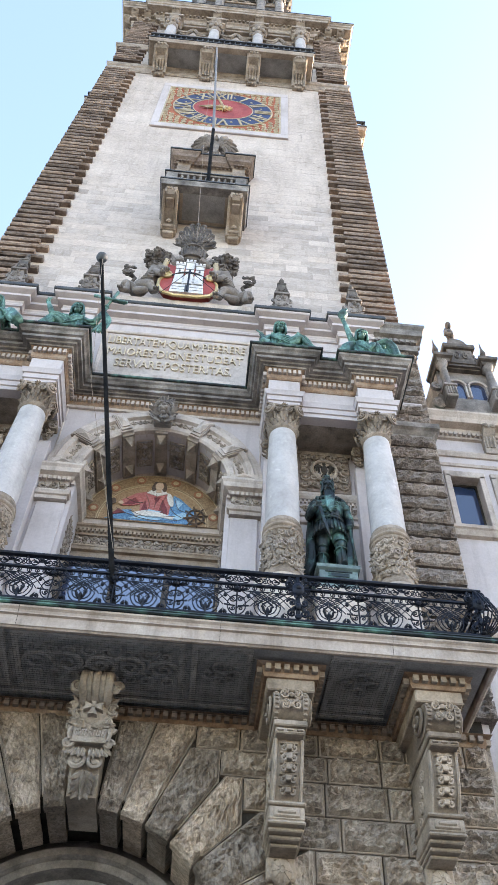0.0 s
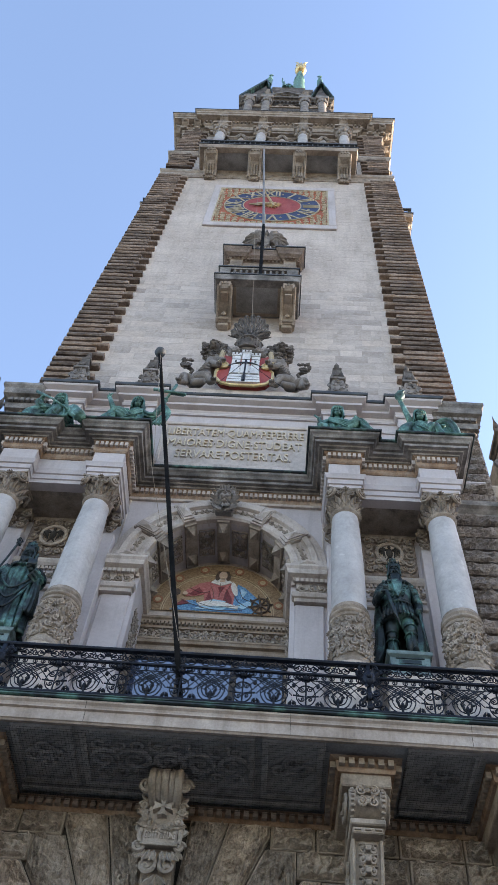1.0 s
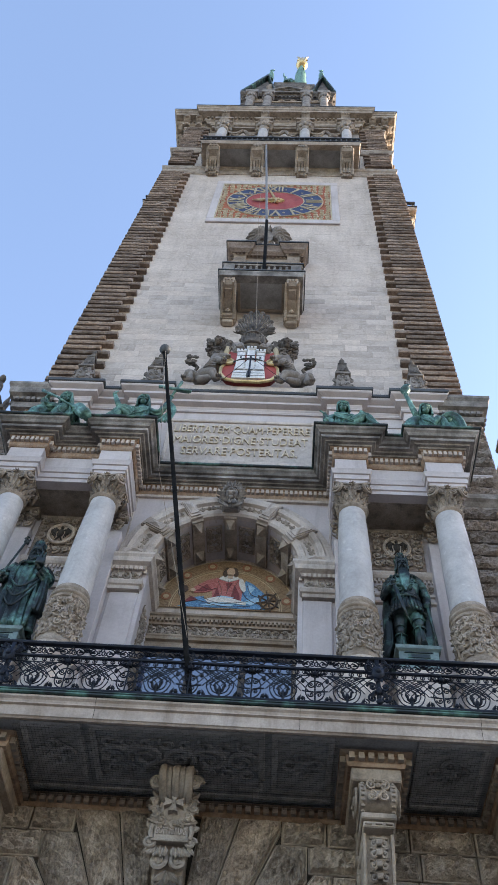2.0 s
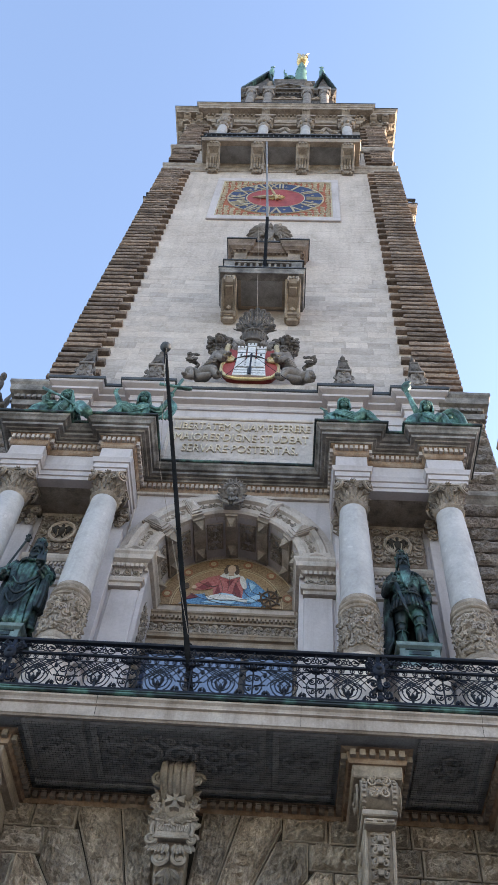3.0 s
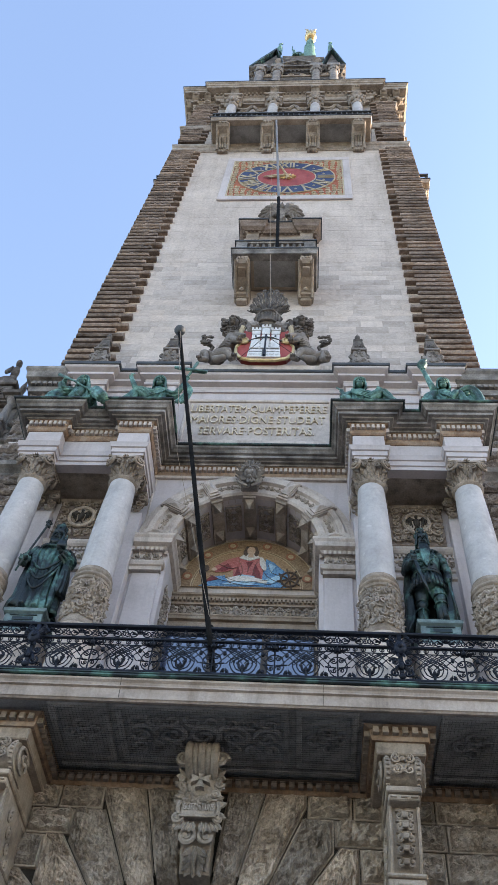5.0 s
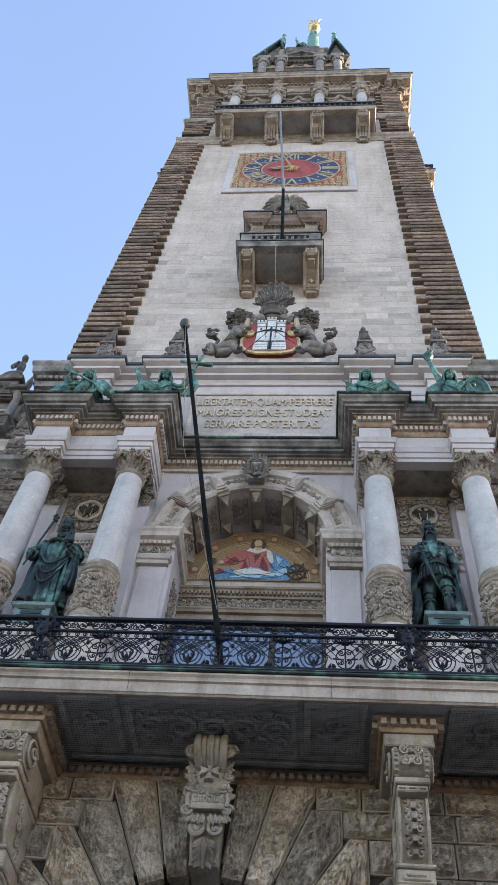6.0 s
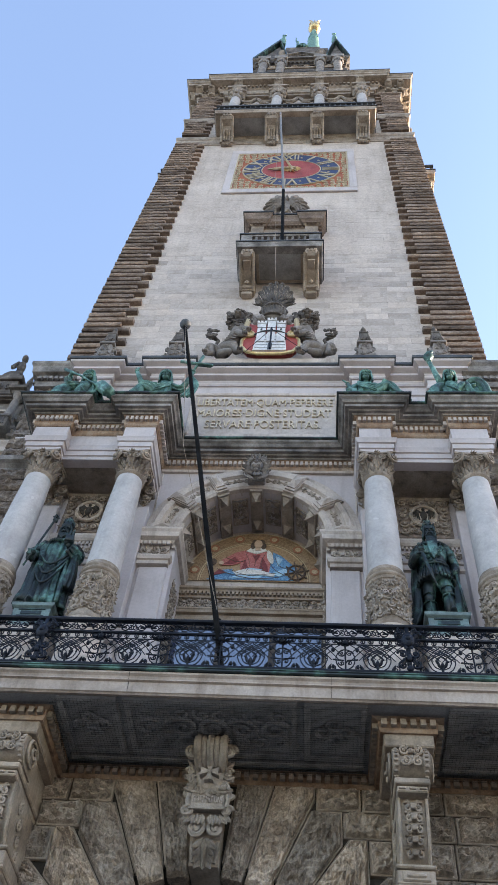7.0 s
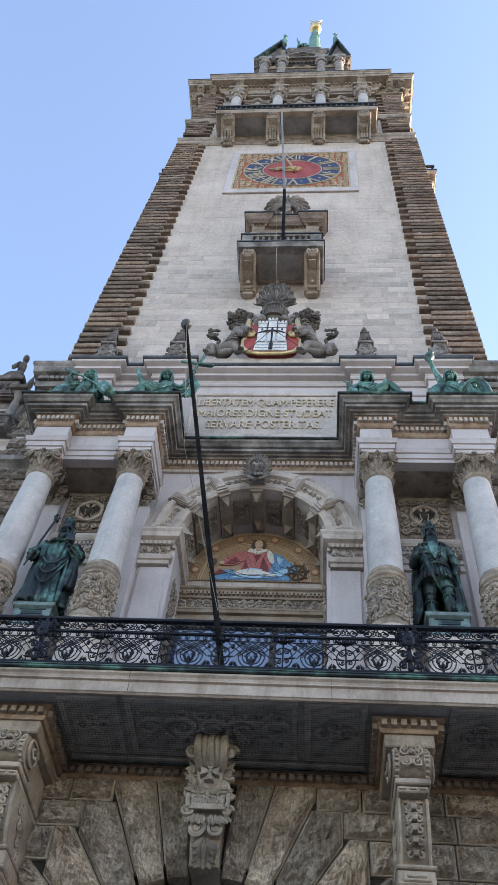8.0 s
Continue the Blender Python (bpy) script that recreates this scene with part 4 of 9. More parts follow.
h2 = RZT - RZM
for sx in (-1, 1):
    spiral(bm, (sx * 0.12, 0, h2 * 0.45), 0.085, 1.6, 0.012, 1.57, sx)
    spiral(bm, (sx * 0.02, 0, h2 * 0.6), 0.05, 1.0, 0.01, 0.0, -sx)
    tube(bm, curve([(sx * 0.12, 0, h2 * 0.1), (sx * 0.2, 0, h2 * 0.5), (sx * 0.25, 0, h2 * 0.9)], 3), 0.011, 5)
for sx in (-1, 1):
    spiral(bm, (sx * 0.2, 0, h2 * 0.4), 0.06, 1.3, 0.011, 2.0, -sx)
    leaf(bm, (sx * 0.05, -0.01, h2 * 0.35), 1.57 - sx * 1.0, 0.11, 0.05, 0.02)
rosette(bm, (0, -0.02, h2 * 0.5), 0.06, 6, 0.04)
ME_FRZ = mesh_of("frieze_scroll", bm, M_IRON, True, 60)
bm = B()  # main post
box(bm, -0.035, 0.035, -0.04, 0.04, -0.02, 0.93, 0.008)
ball(bm, (0, -0.07, 0.6), (0.11, 0.07, 0.13), 12, 8)
ball(bm, (0, -0.13, 0.61), (0.05, 0.04, 0.055), 8, 6)
for k in range(10):
    leaf(bm, (0, -0.06, 0.6), k * 0.628, 0.2, 0.1, 0.03)
for sx in (-1, 1):
    spiral(bm, (sx * 0.13, -0.03, 0.74), 0.085, 1.4, 0.024, 0.0, sx), spiral(bm, (sx * 0.1, -0.03, 0.36), 0.08, 1.3, 0.022, 3.0, sx)
    spiral(bm, (sx * 0.1, -0.03, 0.14), 0.08, 1.3, 0.022, 1.0, -sx), spiral(bm, (sx * 0.1, -0.03, 0.84), 0.06, 1.2, 0.018, 2.0, -sx)
    leaf(bm, (sx * 0.03, -0.04, 0.3), -1.57 + sx * 0.5, 0.2, 0.09, 0.03)
ball(bm, (0, -0.05, 0.26), (0.045, 0.04, 0.07), 8, 6), ball(bm, (0, -0.05, 0.06), (0.06, 0.04, 0.05), 8, 6)
ME_POST = mesh_of("post", bm, M_IRON, True, 60)

STEP = 0.994
for k in range(-6, 7):
    x = 0.0 + k * STEP - 0.04
    if abs(abs(k) - 3) < 0.1 or abs(k) == 6:
        shared("post", ME_POST, rail, (x, RY, RZ0))
    else:
        shared("rosette_bar", ME_ROS, rail, (x, RY, RZ0))
    if k < 6:
        shared("lattice_panel", ME_LAT, rail, (x + STEP / 2, RY, RZ0))
    for q in (0.25, 0.75):
        if k < 6:
            shared("frieze_scroll", ME_FRZ, rail, (x + STEP * q, RY, RZM))
for sx in (-1, 1):
    for k in range(2):
        shared("lattice_panel", ME_LAT, rail, (sx * 5.98, RY + 0.5 + k * STEP, RZ0), rz=sx * math.pi / 2)
        shared("rosette_bar", ME_ROS, rail, (sx * 5.98, RY + (k + 1) * STEP, RZ0), rz=sx * math.pi / 2)
# bulging basket corners
for sx in (-1, 1):
    bm = B()
    for k in range(9):
        a = radians(-90 + 12 * k)
        dx, dy = math.cos(a) * sx, math.sin(a)
        tube(bm, curve([(sx * 5.9 + dx * 0.1, RY + 0.06 + dy * 0.1, RZ0 + 0.02), (sx * 5.9 + dx * 0.36, RY + 0.06 + dy * 0.36, RZ0 + 0.3),
                        (sx * 5.9 + dx * 0.3, RY + 0.06 + dy * 0.3, RZ0 + 0.6), (sx * 5.9 + dx * 0.1, RY + 0.06 + dy * 0.1, RZT)], 5), 0.012, 5)
    part("basket_corner", bm, M_IRON, rail, smooth=True)


# ---- the balcony storey ----
def column(cx):
    col = thing("column", "smooth pale grey sandstone column on a carved drum with leafy capital", "column", "columns of the balcony loggia", at=(cx, -1.35, 0))
    bm = B()
    lathe(bm, [(0.352, 13.44), (0.352, 14.2), (0.345, 14.9), (0.325, 15.7), (0.297, 16.38)], 36)
    part("shaft", bm, M_COLUMN, col, smooth=True, angle=60)
    bm = B()
    lathe(bm, [(0.44, 9.97), (0.46, 10.1), (0.46, 10.2), (0.4, 10.3), (0.4, 11.8), (0.44, 11.9)], 32)
    part("pedestal", bm, M_PALE, col, smooth=True)
    bm = B()
    lathe(bm, [(0.43, 11.88), (0.45, 12.0), (0.41, 12.1), (0.40, 12.3), (0.405, 12.9), (0.41, 13.06), (0.44, 13.08), (0.445, 13.13), (0.415, 13.15), (0.415, 13.17), (0.445, 13.19), (0.455, 13.22), (0.445, 13.25), (0.42, 13.26), (0.42, 13.3), (0.435, 13.32), (0.435, 13.35), (0.41, 13.37), (0.4, 13.45)], 36)
    part("drum", bm, M_CAPITAL, col, smooth=True, angle=50)
    bm = B()
    rng2 = random.Random(int(cx * 10))
    for row, z in enumerate((12.2, 12.4, 12.6, 12.8, 12.97)):
        for k in range(15):
            a = 2 * math.pi * (k + 0.5 * (row % 2)) / 15
            if math.sin(a) > 0.35 or (abs(a - 1.5 * math.pi) < 0.3 and 12.4 < z < 12.9):
                continue
            tmp = B()
            spiral(tmp, (0, 0, 0), 0.088, 1.3, 0.03, rng2.random() * 6, 1 if k % 2 else -1, lift=0.02)
            leaf(tmp, (0.0, 0, 0.0), rng2.random() * 6.28, 0.17, 0.09, 0.045)
            leaf(tmp, (0.0, 0, 0.0), rng2.random() * 6.28, 0.17, 0.09, 0.045)
            m = Matrix.Translation((0.415 * math.cos(a), 0.415 * math.sin(a), z)) @ Matrix.Rotation(a + math.pi / 2, 4, "Z")
            bmesh.ops.transform(tmp, matrix=m, verts=tmp.verts)
            me = bpy.data.meshes.new("tmp")
            tmp.to_mesh(me)
            tmp.free()
            bm.from_mesh(me)
            bpy.data.meshes.remove(me)
    tube(bm, [(0.13 * math.cos(k * 0.3927), -0.425 + 0.03 * math.cos(k * 0.3927) ** 2, 12.66 + 0.13 * math.sin(k * 0.3927)) for k in range(16)], 0.025, 6, True)
    box(bm, -0.11, 0.11, -0.42, -0.36, 12.56, 12.76, 0.02)
    part("drum_relief", bm, M_CARVE, col, smooth=True, angle=50)
    lettering("initials", "SPQH", 0.16, 0.025, M_EDGE, col, (0, -0.4, 12.66), width=0.24)
    for ob in col.children:
        if ob.name.split(".")[0] in ("drum", "drum_relief"):
            for v in ob.data.vertices:
                v.co.x, v.co.y = v.co.x * 0.905, v.co.y * 0.905
    cap = B()
    lathe(cap, [(0.3, 16.36), (0.34, 16.4), (0.345, 16.44), (0.3, 16.47), (0.3, 16.7), (0.34, 16.9), (0.4, 17.0)], 24)
    bell = part("capital", cap, M_CAPITAL, col, smooth=True)
    bm = B()
    for row, (z, r, ln) in enumerate(((16.46, 0.31, 0.17), (16.56, 0.33, 0.2), (16.7, 0.35, 0.2))):
        for k in range(14):
            a = 2 * math.pi * (k + 0.5 * row) / 14
            d = Vector((math.cos(a), math.sin(a), 0))
            s = Vector((-d.y, d.x, 0))
            rows = []
            for t, w, o in ((0, 0.5, 0), (0.4, 1, 0.01), (0.75, 0.9, 0.035), (1.0, 0.5, 0.07), (0.9, 0.25, 0.085)):
                p = d * (r + o) + Vector((0, 0, z + ln * t))
                rows.append([bm.verts.new(p + s * w * 0.055 - d * 0.03), bm.verts.new(p + d * 0.012), bm.verts.new(p - s * w * 0.055 - d * 0.03)])
            for p, q in zip(rows, rows[1:]):
                bm.faces.new((p[0], p[1], q[1], q[0])), bm.faces.new((p[1], p[2], q[2], q[1]))
    part("acanthus_leaves", bm, M_CAPITAL, bell)
    bm = B()
    for sx in (-1, 1):
        for sy in (-1, 1):
            tmp = B()
            spiral(tmp, (0.0, 0, 0), 0.15, 1.8, 0.042, 1.57, 1, lift=0.05)
            m = Matrix.Translation((sx * 0.34, sy * 0.36, 16.9)) @ Matrix.Rotation(radians(45 * sx * -sy), 4, "Z") @ Matrix.Diagonal((sx, 1, 1, 1))
            bmesh.ops.transform(tmp, matrix=m, verts=tmp.verts)
            me = bpy.data.meshes.new("tmp")
            tmp.to_mesh(me)
            tmp.free()
            bm.from_mesh(me)
            bpy.data.meshes.remove(me)
        spiral(bm, (sx * 0.13, -0.37, 16.93), 0.1, 1.5, 0.028, 1.57, sx)
    rosette(bm, (0, -0.42, 17.04), 0.07, 6, 0.06)
    part("volutes", bm, M_CAPITAL, bell, smooth=True)
    bm = B()
    n = 8
    pts = []
    for q in range(4):
        c0, c1 = radians(45 + 90 * q), radians(135 + 90 * q)
        for k in range(n):
            t = k / n
            p = Vector((math.cos(c0), math.sin(c0))) * (1 - t) + Vector((math.cos(c1), math.sin(c1))) * t
            pts.append(tuple(p * (0.56 - 0.22 * t * (1 - t))))
    slab(bm, pts, "z", 17.0, 17.06), slab(bm, [(x * 1.06, y * 1.06) for x, y in pts], "z", 17.06, 17.12)
    part("abacus", bm, M_CAPITAL, bell)
    # flat pilaster on the wall behind
    bm = B()
    box(bm, -0.36, 0.36, 0.74, 1.02, 9.97, 16.4, 0.01)
    mould(bm, [(-0.36, 1.0), (-0.36, 0.74), (0.36, 0.74), (0.36, 1.0)], [(-0.05, 12.2), (0.1, 12.25), (0.14, 12.4), (0.1, 12.5), (0.1, 12.6), (-0.05, 12.65)])
    part("pilaster", bm, M_PLASTER, col)
    bm = B()
    box(bm, -0.38, 0.38, 0.68, 1.0, 16.95, 17.12, 0.02)
    scrollwork(bm, -0.38, 0.38, 16.4, 16.98, 0.72, 9, 0.22, 0.04)
    for sx in (-1, 1):
        spiral(bm, (sx * 0.34, 0.66, 16.86), 0.13, 1.6, 0.04, 1.57, sx)
    part("pilaster_capital", bm, M_CAPITAL, col)
    return col


for cx in COL_X:
    column(cx)

# niche dressings: carved panel with a wreath, string course and recessed frame
for sx in (-1, 1):
    nx = 3.9 * sx
    relief = thing("niche_relief", "tan carved scroll panel with a dark eagle shield in a wreath", "relief panel", "reliefs above the statues", at=(nx, YW, 0))
    bm = B()
    box(bm, -0.62, 0.62, -0.1, 0.0, 15.62, 16.95, 0.02)
    part("panel", bm, M_QUOIN, relief)
    bm = B()
    mould(bm, [(-0.62, -0.02), (-0.62, -0.1), (0.62, -0.1), (0.62, -0.02)], [(-0.02, 16.9), (0.02, 16.9), (0.05, 16.98), (-0.02, 17.02)])
    scrollwork(bm, -0.58, 0.58, 15.68, 16.9, -0.12, 21, 0.24, 0.034)
    part("scroll_carving", bm, M_CAPITAL, relief)
    bm = B()
    tube(bm, [(0.29 * math.cos(k * 0.2618), -0.15, 16.32 + 0.33 * math.sin(k * 0.2618)) for k in range(24)], 0.045, 7, True)
    part("wreath", bm, M_TAN, relief, smooth=True)
    bm = B()
    ball(bm, (0, -0.13, 16.32), (0.25, 0.05, 0.29), 18, 8)
    part("field", bm, M_OCHRE, relief, "dull ochre oval field", smooth=True)
    bm = B()
    ball(bm, (0, -0.19, 16.3), (0.08, 0.03, 0.16), 8, 6), ball(bm, (0, -0.19, 16.5), (0.04, 0.03, 0.05), 8, 6)
    for s2 in (-1, 1):
        for k in range(4):
            tube(bm, [(s2 * 0.06, -0.19, 16.4), (s2 * (0.14 + 0.03 * k), -0.2, 16.46 - 0.03 * k), (s2 * (0.1 + 0.04 * k), -0.19, 16.14 + 0.05 * k)], [0.02, 0.028, 0.012], 5)
        tube(bm, [(0, -0.19, 16.2), (s2 * 0.08, -0.19, 16.05)], [0.03, 0.012], 5)
    part("eagle_charge", bm, M_JOINT_SHADE, relief, "black heraldic eagle")
    bm = B()
    pa = [(-1.05, -0.0), (1.05, -0.0)]
    mould(bm, pa, [(-0.02, 15.38), (0.06, 15.4), (0.1, 15.46), (0.12, 15.52), (0.12, 15.58), (-0.02, 15.6)])
    teeth(bm, pa, 0.02, 15.28, 15.37, 0.05, 0.04, 0.05)
    mould(bm, pa, [(-0.02, 14.86), (0.05, 14.88), (0.05, 14.94), (-0.02, 14.96)])
    mould(bm, pa, [(-0.02, 14.62), (0.07, 14.64), (0.07, 14.7), (-0.02, 14.72)])
    part("string_mouldings", bm, M_PALE, relief)
    bm = B()
    scrollwork(bm, -1.0, 1.0, 14.97, 15.24, -0.01, 31, 0.22, 0.028)
    part("frieze", bm, M_CARVE, relief)
    bm = B()
    for s2 in (-1, 1):
        box(bm, s2 * 0.84 - 0.06, s2 * 0.84 + 0.06, -0.05, 0.0, 15.62, 17.1, 0.01)
        box(bm, s2 * 0.8 - 0.02, s2 * 0.8 + 0.02, -0.03, 0.0, 10.4, 14.5, 0.01)
    part("frame_strips", bm, M_PALE, relief)


# ---- statues ----
def limb(bm, pts, rs, seg=10):
    tube(bm, pts, rs, seg)
    for p, r in zip(pts, rs):
        ball(bm, p, r, 8, 6)


def spline(vals, m):
    """Smooth resampling of a short list of vectors to m values."""
    out, n = [], len(vals)
    for j in range(m):
        f = j / (m - 1) * (n - 1)
        i = min(int(f), n - 2)
        t = f - i
        p0, p1, p2, p3 = vals[max(i - 1, 0)], vals[i], vals[i + 1], vals[min(i + 2, n - 1)]
        out.append(0.5 * (2 * p1 + (p2 - p0) * t + (2 * p0 - 5 * p1 + 4 * p2 - p3) * t * t + (3 * p1 - p0 - 3 * p2 + p3) * t ** 3))
    return out


def drape(bm, pts, rads, n, amp, seed=0, a0=0.0, a1=360.0, thick=0.0, seg=56, twist=0.4, rings=11):
    """Cloth round a line of points: oval sections with n rounded folds; an arc of it when a0, a1 are given."""
    rr = random.Random(seed)
    ph = [rr.random() * 6.28 for _ in range(4)]
    P = spline([Vector(p) for p in pts], rings)
    R = spline([Vector((*(r if isinstance(r, tuple) else (r, r)), 0)) for r in rads], rings)
    whole = a1 - a0 >= 359.9
    loops = []
    for j, (p, r) in enumerate(zip(P, R)):
        s = j / (rings - 1)
        t = (P[min(j + 1, rings - 1)] - P[max(j - 1, 0)]).normalized()
        ref = Vector((1, 0, 0)) if abs(t.y) > 0.85 else Vector((0, 1, 0))
        u = ref.cross(t).normalized()
        v = t.cross(u)
        arc = []
        for k in range(seg if whole else seg + 1):
            a = radians(a0 + (a1 - a0) * k / seg)
            q = 0.5 * n * a + twist * math.sin(2.2 * s * 3 + ph[0]) + 0.8 * math.sin(a * 2 + ph[1])
            w = abs(math.sin(q)) * 1.6 - 1.0 + 0.45 * math.sin(a * 3 + ph[2] + 2 * s) + 0.25 * math.sin(17 * s + ph[3] + 3 * a)
            g = 1 + amp * w * (0.55 + 0.75 * s)
            arc.append((a, g))
        ring = [p + u * (math.cos(a) * r.x * g) + v * (math.sin(a) * r.y * g) for a, g in arc]
        if not whole:
            ring += [p + u * (math.cos(a) * (r.x * g - thick)) + v * (math.sin(a) * (r.y * g - thick)) for a, g in reversed(arc)]
        loops.append([bm.verts.new(c) for c in ring])
    m = len(loops[0])
    for A, C in zip(loops, loops[1:]):
        for k in range(m):
            bm.faces.new((A[k], A[(k + 1) % m], C[(k + 1) % m], C[k]))
    for L in (loops[0], loops[-1]):
        c = sum((v.co for v in L), Vector()) / m
        if whole:
            cv = bm.verts.new(c)
            for k in range(m):
                bm.faces.new((L[k], L[(k + 1) % m], cv))
        else:
            for k in range(seg):
                bm.faces.new((L[k], L[k + 1], L[m - 2 - k], L[m - 1 - k]))


def head(bm, c, s=1.0, hair="long", beard=0.0, seed=1):
    """Head facing -y with brow, nose, eyes, mouth, hair strands and beard."""
    rr = random.Random(seed)
    c = Vector(c)
    q = lambda x, y, z: c + Vector((x, y, z)) * s
    e = lambda x, y, z: (x * s, y * s, z * s)
    ball(bm, q(0, 0, 0.02), e(0.1, 0.12, 0.135), 16, 12)
    ball(bm, q(0, -0.045, -0.085), e(0.072, 0.075, 0.07), 12, 8)
    tube(bm, [q(0, -0.118, 0.035), q(0, -0.135, 0.0), q(0, -0.155, -0.035)], [0.013 * s, 0.016 * s, 0.026 * s], 6)
    for sx in (-1, 1):
        tube(bm, [q(sx * 0.015, -0.122, 0.042), q(sx * 0.05, -0.115, 0.05), q(sx * 0.085, -0.075, 0.035)], 0.015 * s, 5)
        ball(bm, q(sx * 0.042, -0.108, 0.012), e(0.02, 0.014, 0.011), 8, 5)
        ball(bm, q(sx * 0.055, -0.09, -0.035), e(0.035, 0.03, 0.03), 8, 6)
    tube(bm, [q(-0.035, -0.112, -0.072), q(0, -0.124, -0.068), q(0.035, -0.112, -0.072)], 0.011 * s, 5)
    tube(bm, [q(-0.028, -0.112, -0.09), q(0, -0.122, -0.092), q(0.028, -0.112, -0.09)], 0.011 * s, 5)
    if hair:
        ln = -0.3 if hair == "long" else -0.12
        for sx in (-1, 1):
            for k in range(9):
                y = -0.085 + 0.024 * k
                w = 0.012 * rr.uniform(-1, 1)
                tube(bm, curve([q(sx * 0.008, y, 0.15), q(sx * (0.095 + w), y + 0.01, 0.095), q(sx * (0.118 - w), y + 0.03, -0.04), q(sx * (0.12 + 2 * w), y + 0.05, ln * (0.7 + 0.04 * k))], 4), 0.022 * s, 5)
    if beard:
        for k in range(11):
            x = -0.075 + 0.015 * k
            w = 0.02 * math.sin(k * 2.1)
            tube(bm, curve([q(x, -0.1 + 1.2 * x * x, -0.1), q(x * 0.95 + w, -0.17, -0.1 - beard * 0.4), q(x * 0.6 - w, -0.2, -0.1 - beard * 0.75), q(x * 0.25, -0.2, -0.1 - beard * (1 - abs(x) * 2))], 4), [0.022 * s] * 6 + [0.026 * s] * 4 + [0.018 * s] * 3, 5)
        for sx in (-1, 1):
            tube(bm, curve([q(sx * 0.01, -0.14, -0.055), q(sx * 0.05, -0.135, -0.075), q(sx * 0.085, -0.12, -0.13)], 4), 0.016 * s, 5)


def fist(bm, c, r):
    ball(bm, c, r, 10, 7)
    for k in range(4):
        ball(bm, (c[0] - r * 0.6 + r * 0.4 * k, c[1] - r * 0.75, c[2]), (r * 0.28, r * 0.35, r * 0.5), 6, 5)


def sculpture(name, bm, material, label, category, loc, rz=0.0, group=""):
    ob = new(name, mesh_of(name, bm, material, True))
    ob.location, ob.rotation_euler = loc, (0, 0, rz)
    return tagged(ob, label, category, group)


def slimmed(bm, wide, tall):
    """Smaller head and leaner, taller build."""
    for v in bm.verts:
        if v.co.z > 2.05 and abs(v.co.x) < 0.24:
            v.co.x, v.co.y = v.co.x * 0.9, -0.05 + (v.co.y + 0.05) * 0.9
        v.co.x, v.co.z = v.co.x * wide, v.co.z * tall


# armoured ruler with cloak, long beard and sword
bm = B()
for x, y in ((-0.19, 0.02), (0.2, -0.16)):
    limb(bm, [(x, y, 0.08), (x, y + 0.02, 0.34), (x, y - 0.02, 0.6)], [0.085, 0.125, 0.11], 12)
    limb(bm, [(x, y - 0.02, 0.62), (x * 0.92, y * 0.6, 0.85), (x * 0.85, 0.0, 1.15)], [0.115, 0.15, 0.185], 12)
    ball(bm, (x * 1.15, y - 0.12, 0.05), (0.085, 0.2, 0.055), 10, 7)
    ball(bm, (x, y - 0.1, 0.62), (0.1, 0.07, 0.1), 10, 7)
    for z, r in ((0.52, 0.135), (0.72, 0.14), (0.12, 0.105)):
        tube(bm, [(x + r * math.cos(k * 0.524), y - 0.01 + r * math.sin(k * 0.524), z) for k in range(12)], 0.02, 5, True)
    tube(bm, [(x, y - 0.135, 0.15), (x, y - 0.145, 0.5)], 0.018, 5)
drape(bm, [(0, 0, 1.36), (0, 0, 1.18), (0, 0, 0.98)], [(0.31, 0.24), (0.36, 0.29), (0.39, 0.32)], 18, 0.09, 4, twist=0.1)
for k in range(15):
    a = radians(175 + 190 * k / 14)
    tube(bm, [(0.33 * math.cos(a), 0.255 * math.sin(a), 1.33), (0.4 * math.cos(a), 0.33 * math.sin(a), 1.02)], [0.022, 0.034], 5)
    ball(bm, (0.405 * math.cos(a), 0.335 * math.sin(a), 0.99), 0.04, 6, 5)
drape(bm, [(0, 0, 1.34), (0, -0.01, 1.5), (0, -0.02, 1.72), (0, 0, 1.92), (0, 0, 2.02)], [(0.29, 0.225), (0.3, 0.24), (0.345, 0.275), (0.32, 0.23), (0.17, 0.14)], 2, 0.02, 3)
for z, r in ((1.36, 0.035), (1.42, 0.024)):
    tube(bm, [(0.325 * math.cos(k * 0.3142), 0.265 * math.sin(k * 0.3142), z) for k in range(20)], r, 6, True)
ball(bm, (0, -0.275, 1.39), (0.065, 0.03, 0.06), 8, 6)
for sx in (-1, 1):
    for k in range(4):
        ball(bm, (sx * (0.3 + 0.035 * k), 0.0, 1.93 - 0.06 * k), (0.145 - 0.008 * k, 0.16 - 0.01 * k, 0.075), 12, 7)
    spiral(bm, (sx * 0.15, -0.275, 1.68), 0.085, 1.4, 0.022, 0, sx)
    spiral(bm, (sx * 0.12, -0.262, 1.54), 0.06, 1.2, 0.018, 3, -sx)
    tube(bm, [(sx * 0.2, -0.24, 1.9), (sx * 0.1, -0.29, 1.62), (0, -0.275, 1.45)], 0.018, 5)
limb(bm, [(-0.38, 0.0, 1.86), (-0.48, -0.06, 1.52)], [0.11, 0.095], 12)
limb(bm, [(-0.48, -0.06, 1.52), (-0.4, -0.28, 1.5), (-0.3, -0.42, 1.5)], [0.1, 0.085, 0.065], 12)
limb(bm, [(0.4, 0.02, 1.86), (0.48, 0.02, 1.48)], [0.11, 0.095], 12)
limb(bm, [(0.48, 0.02, 1.48), (0.47, -0.1, 1.28), (0.43, -0.22, 1.12)], [0.1, 0.085, 0.065], 12)
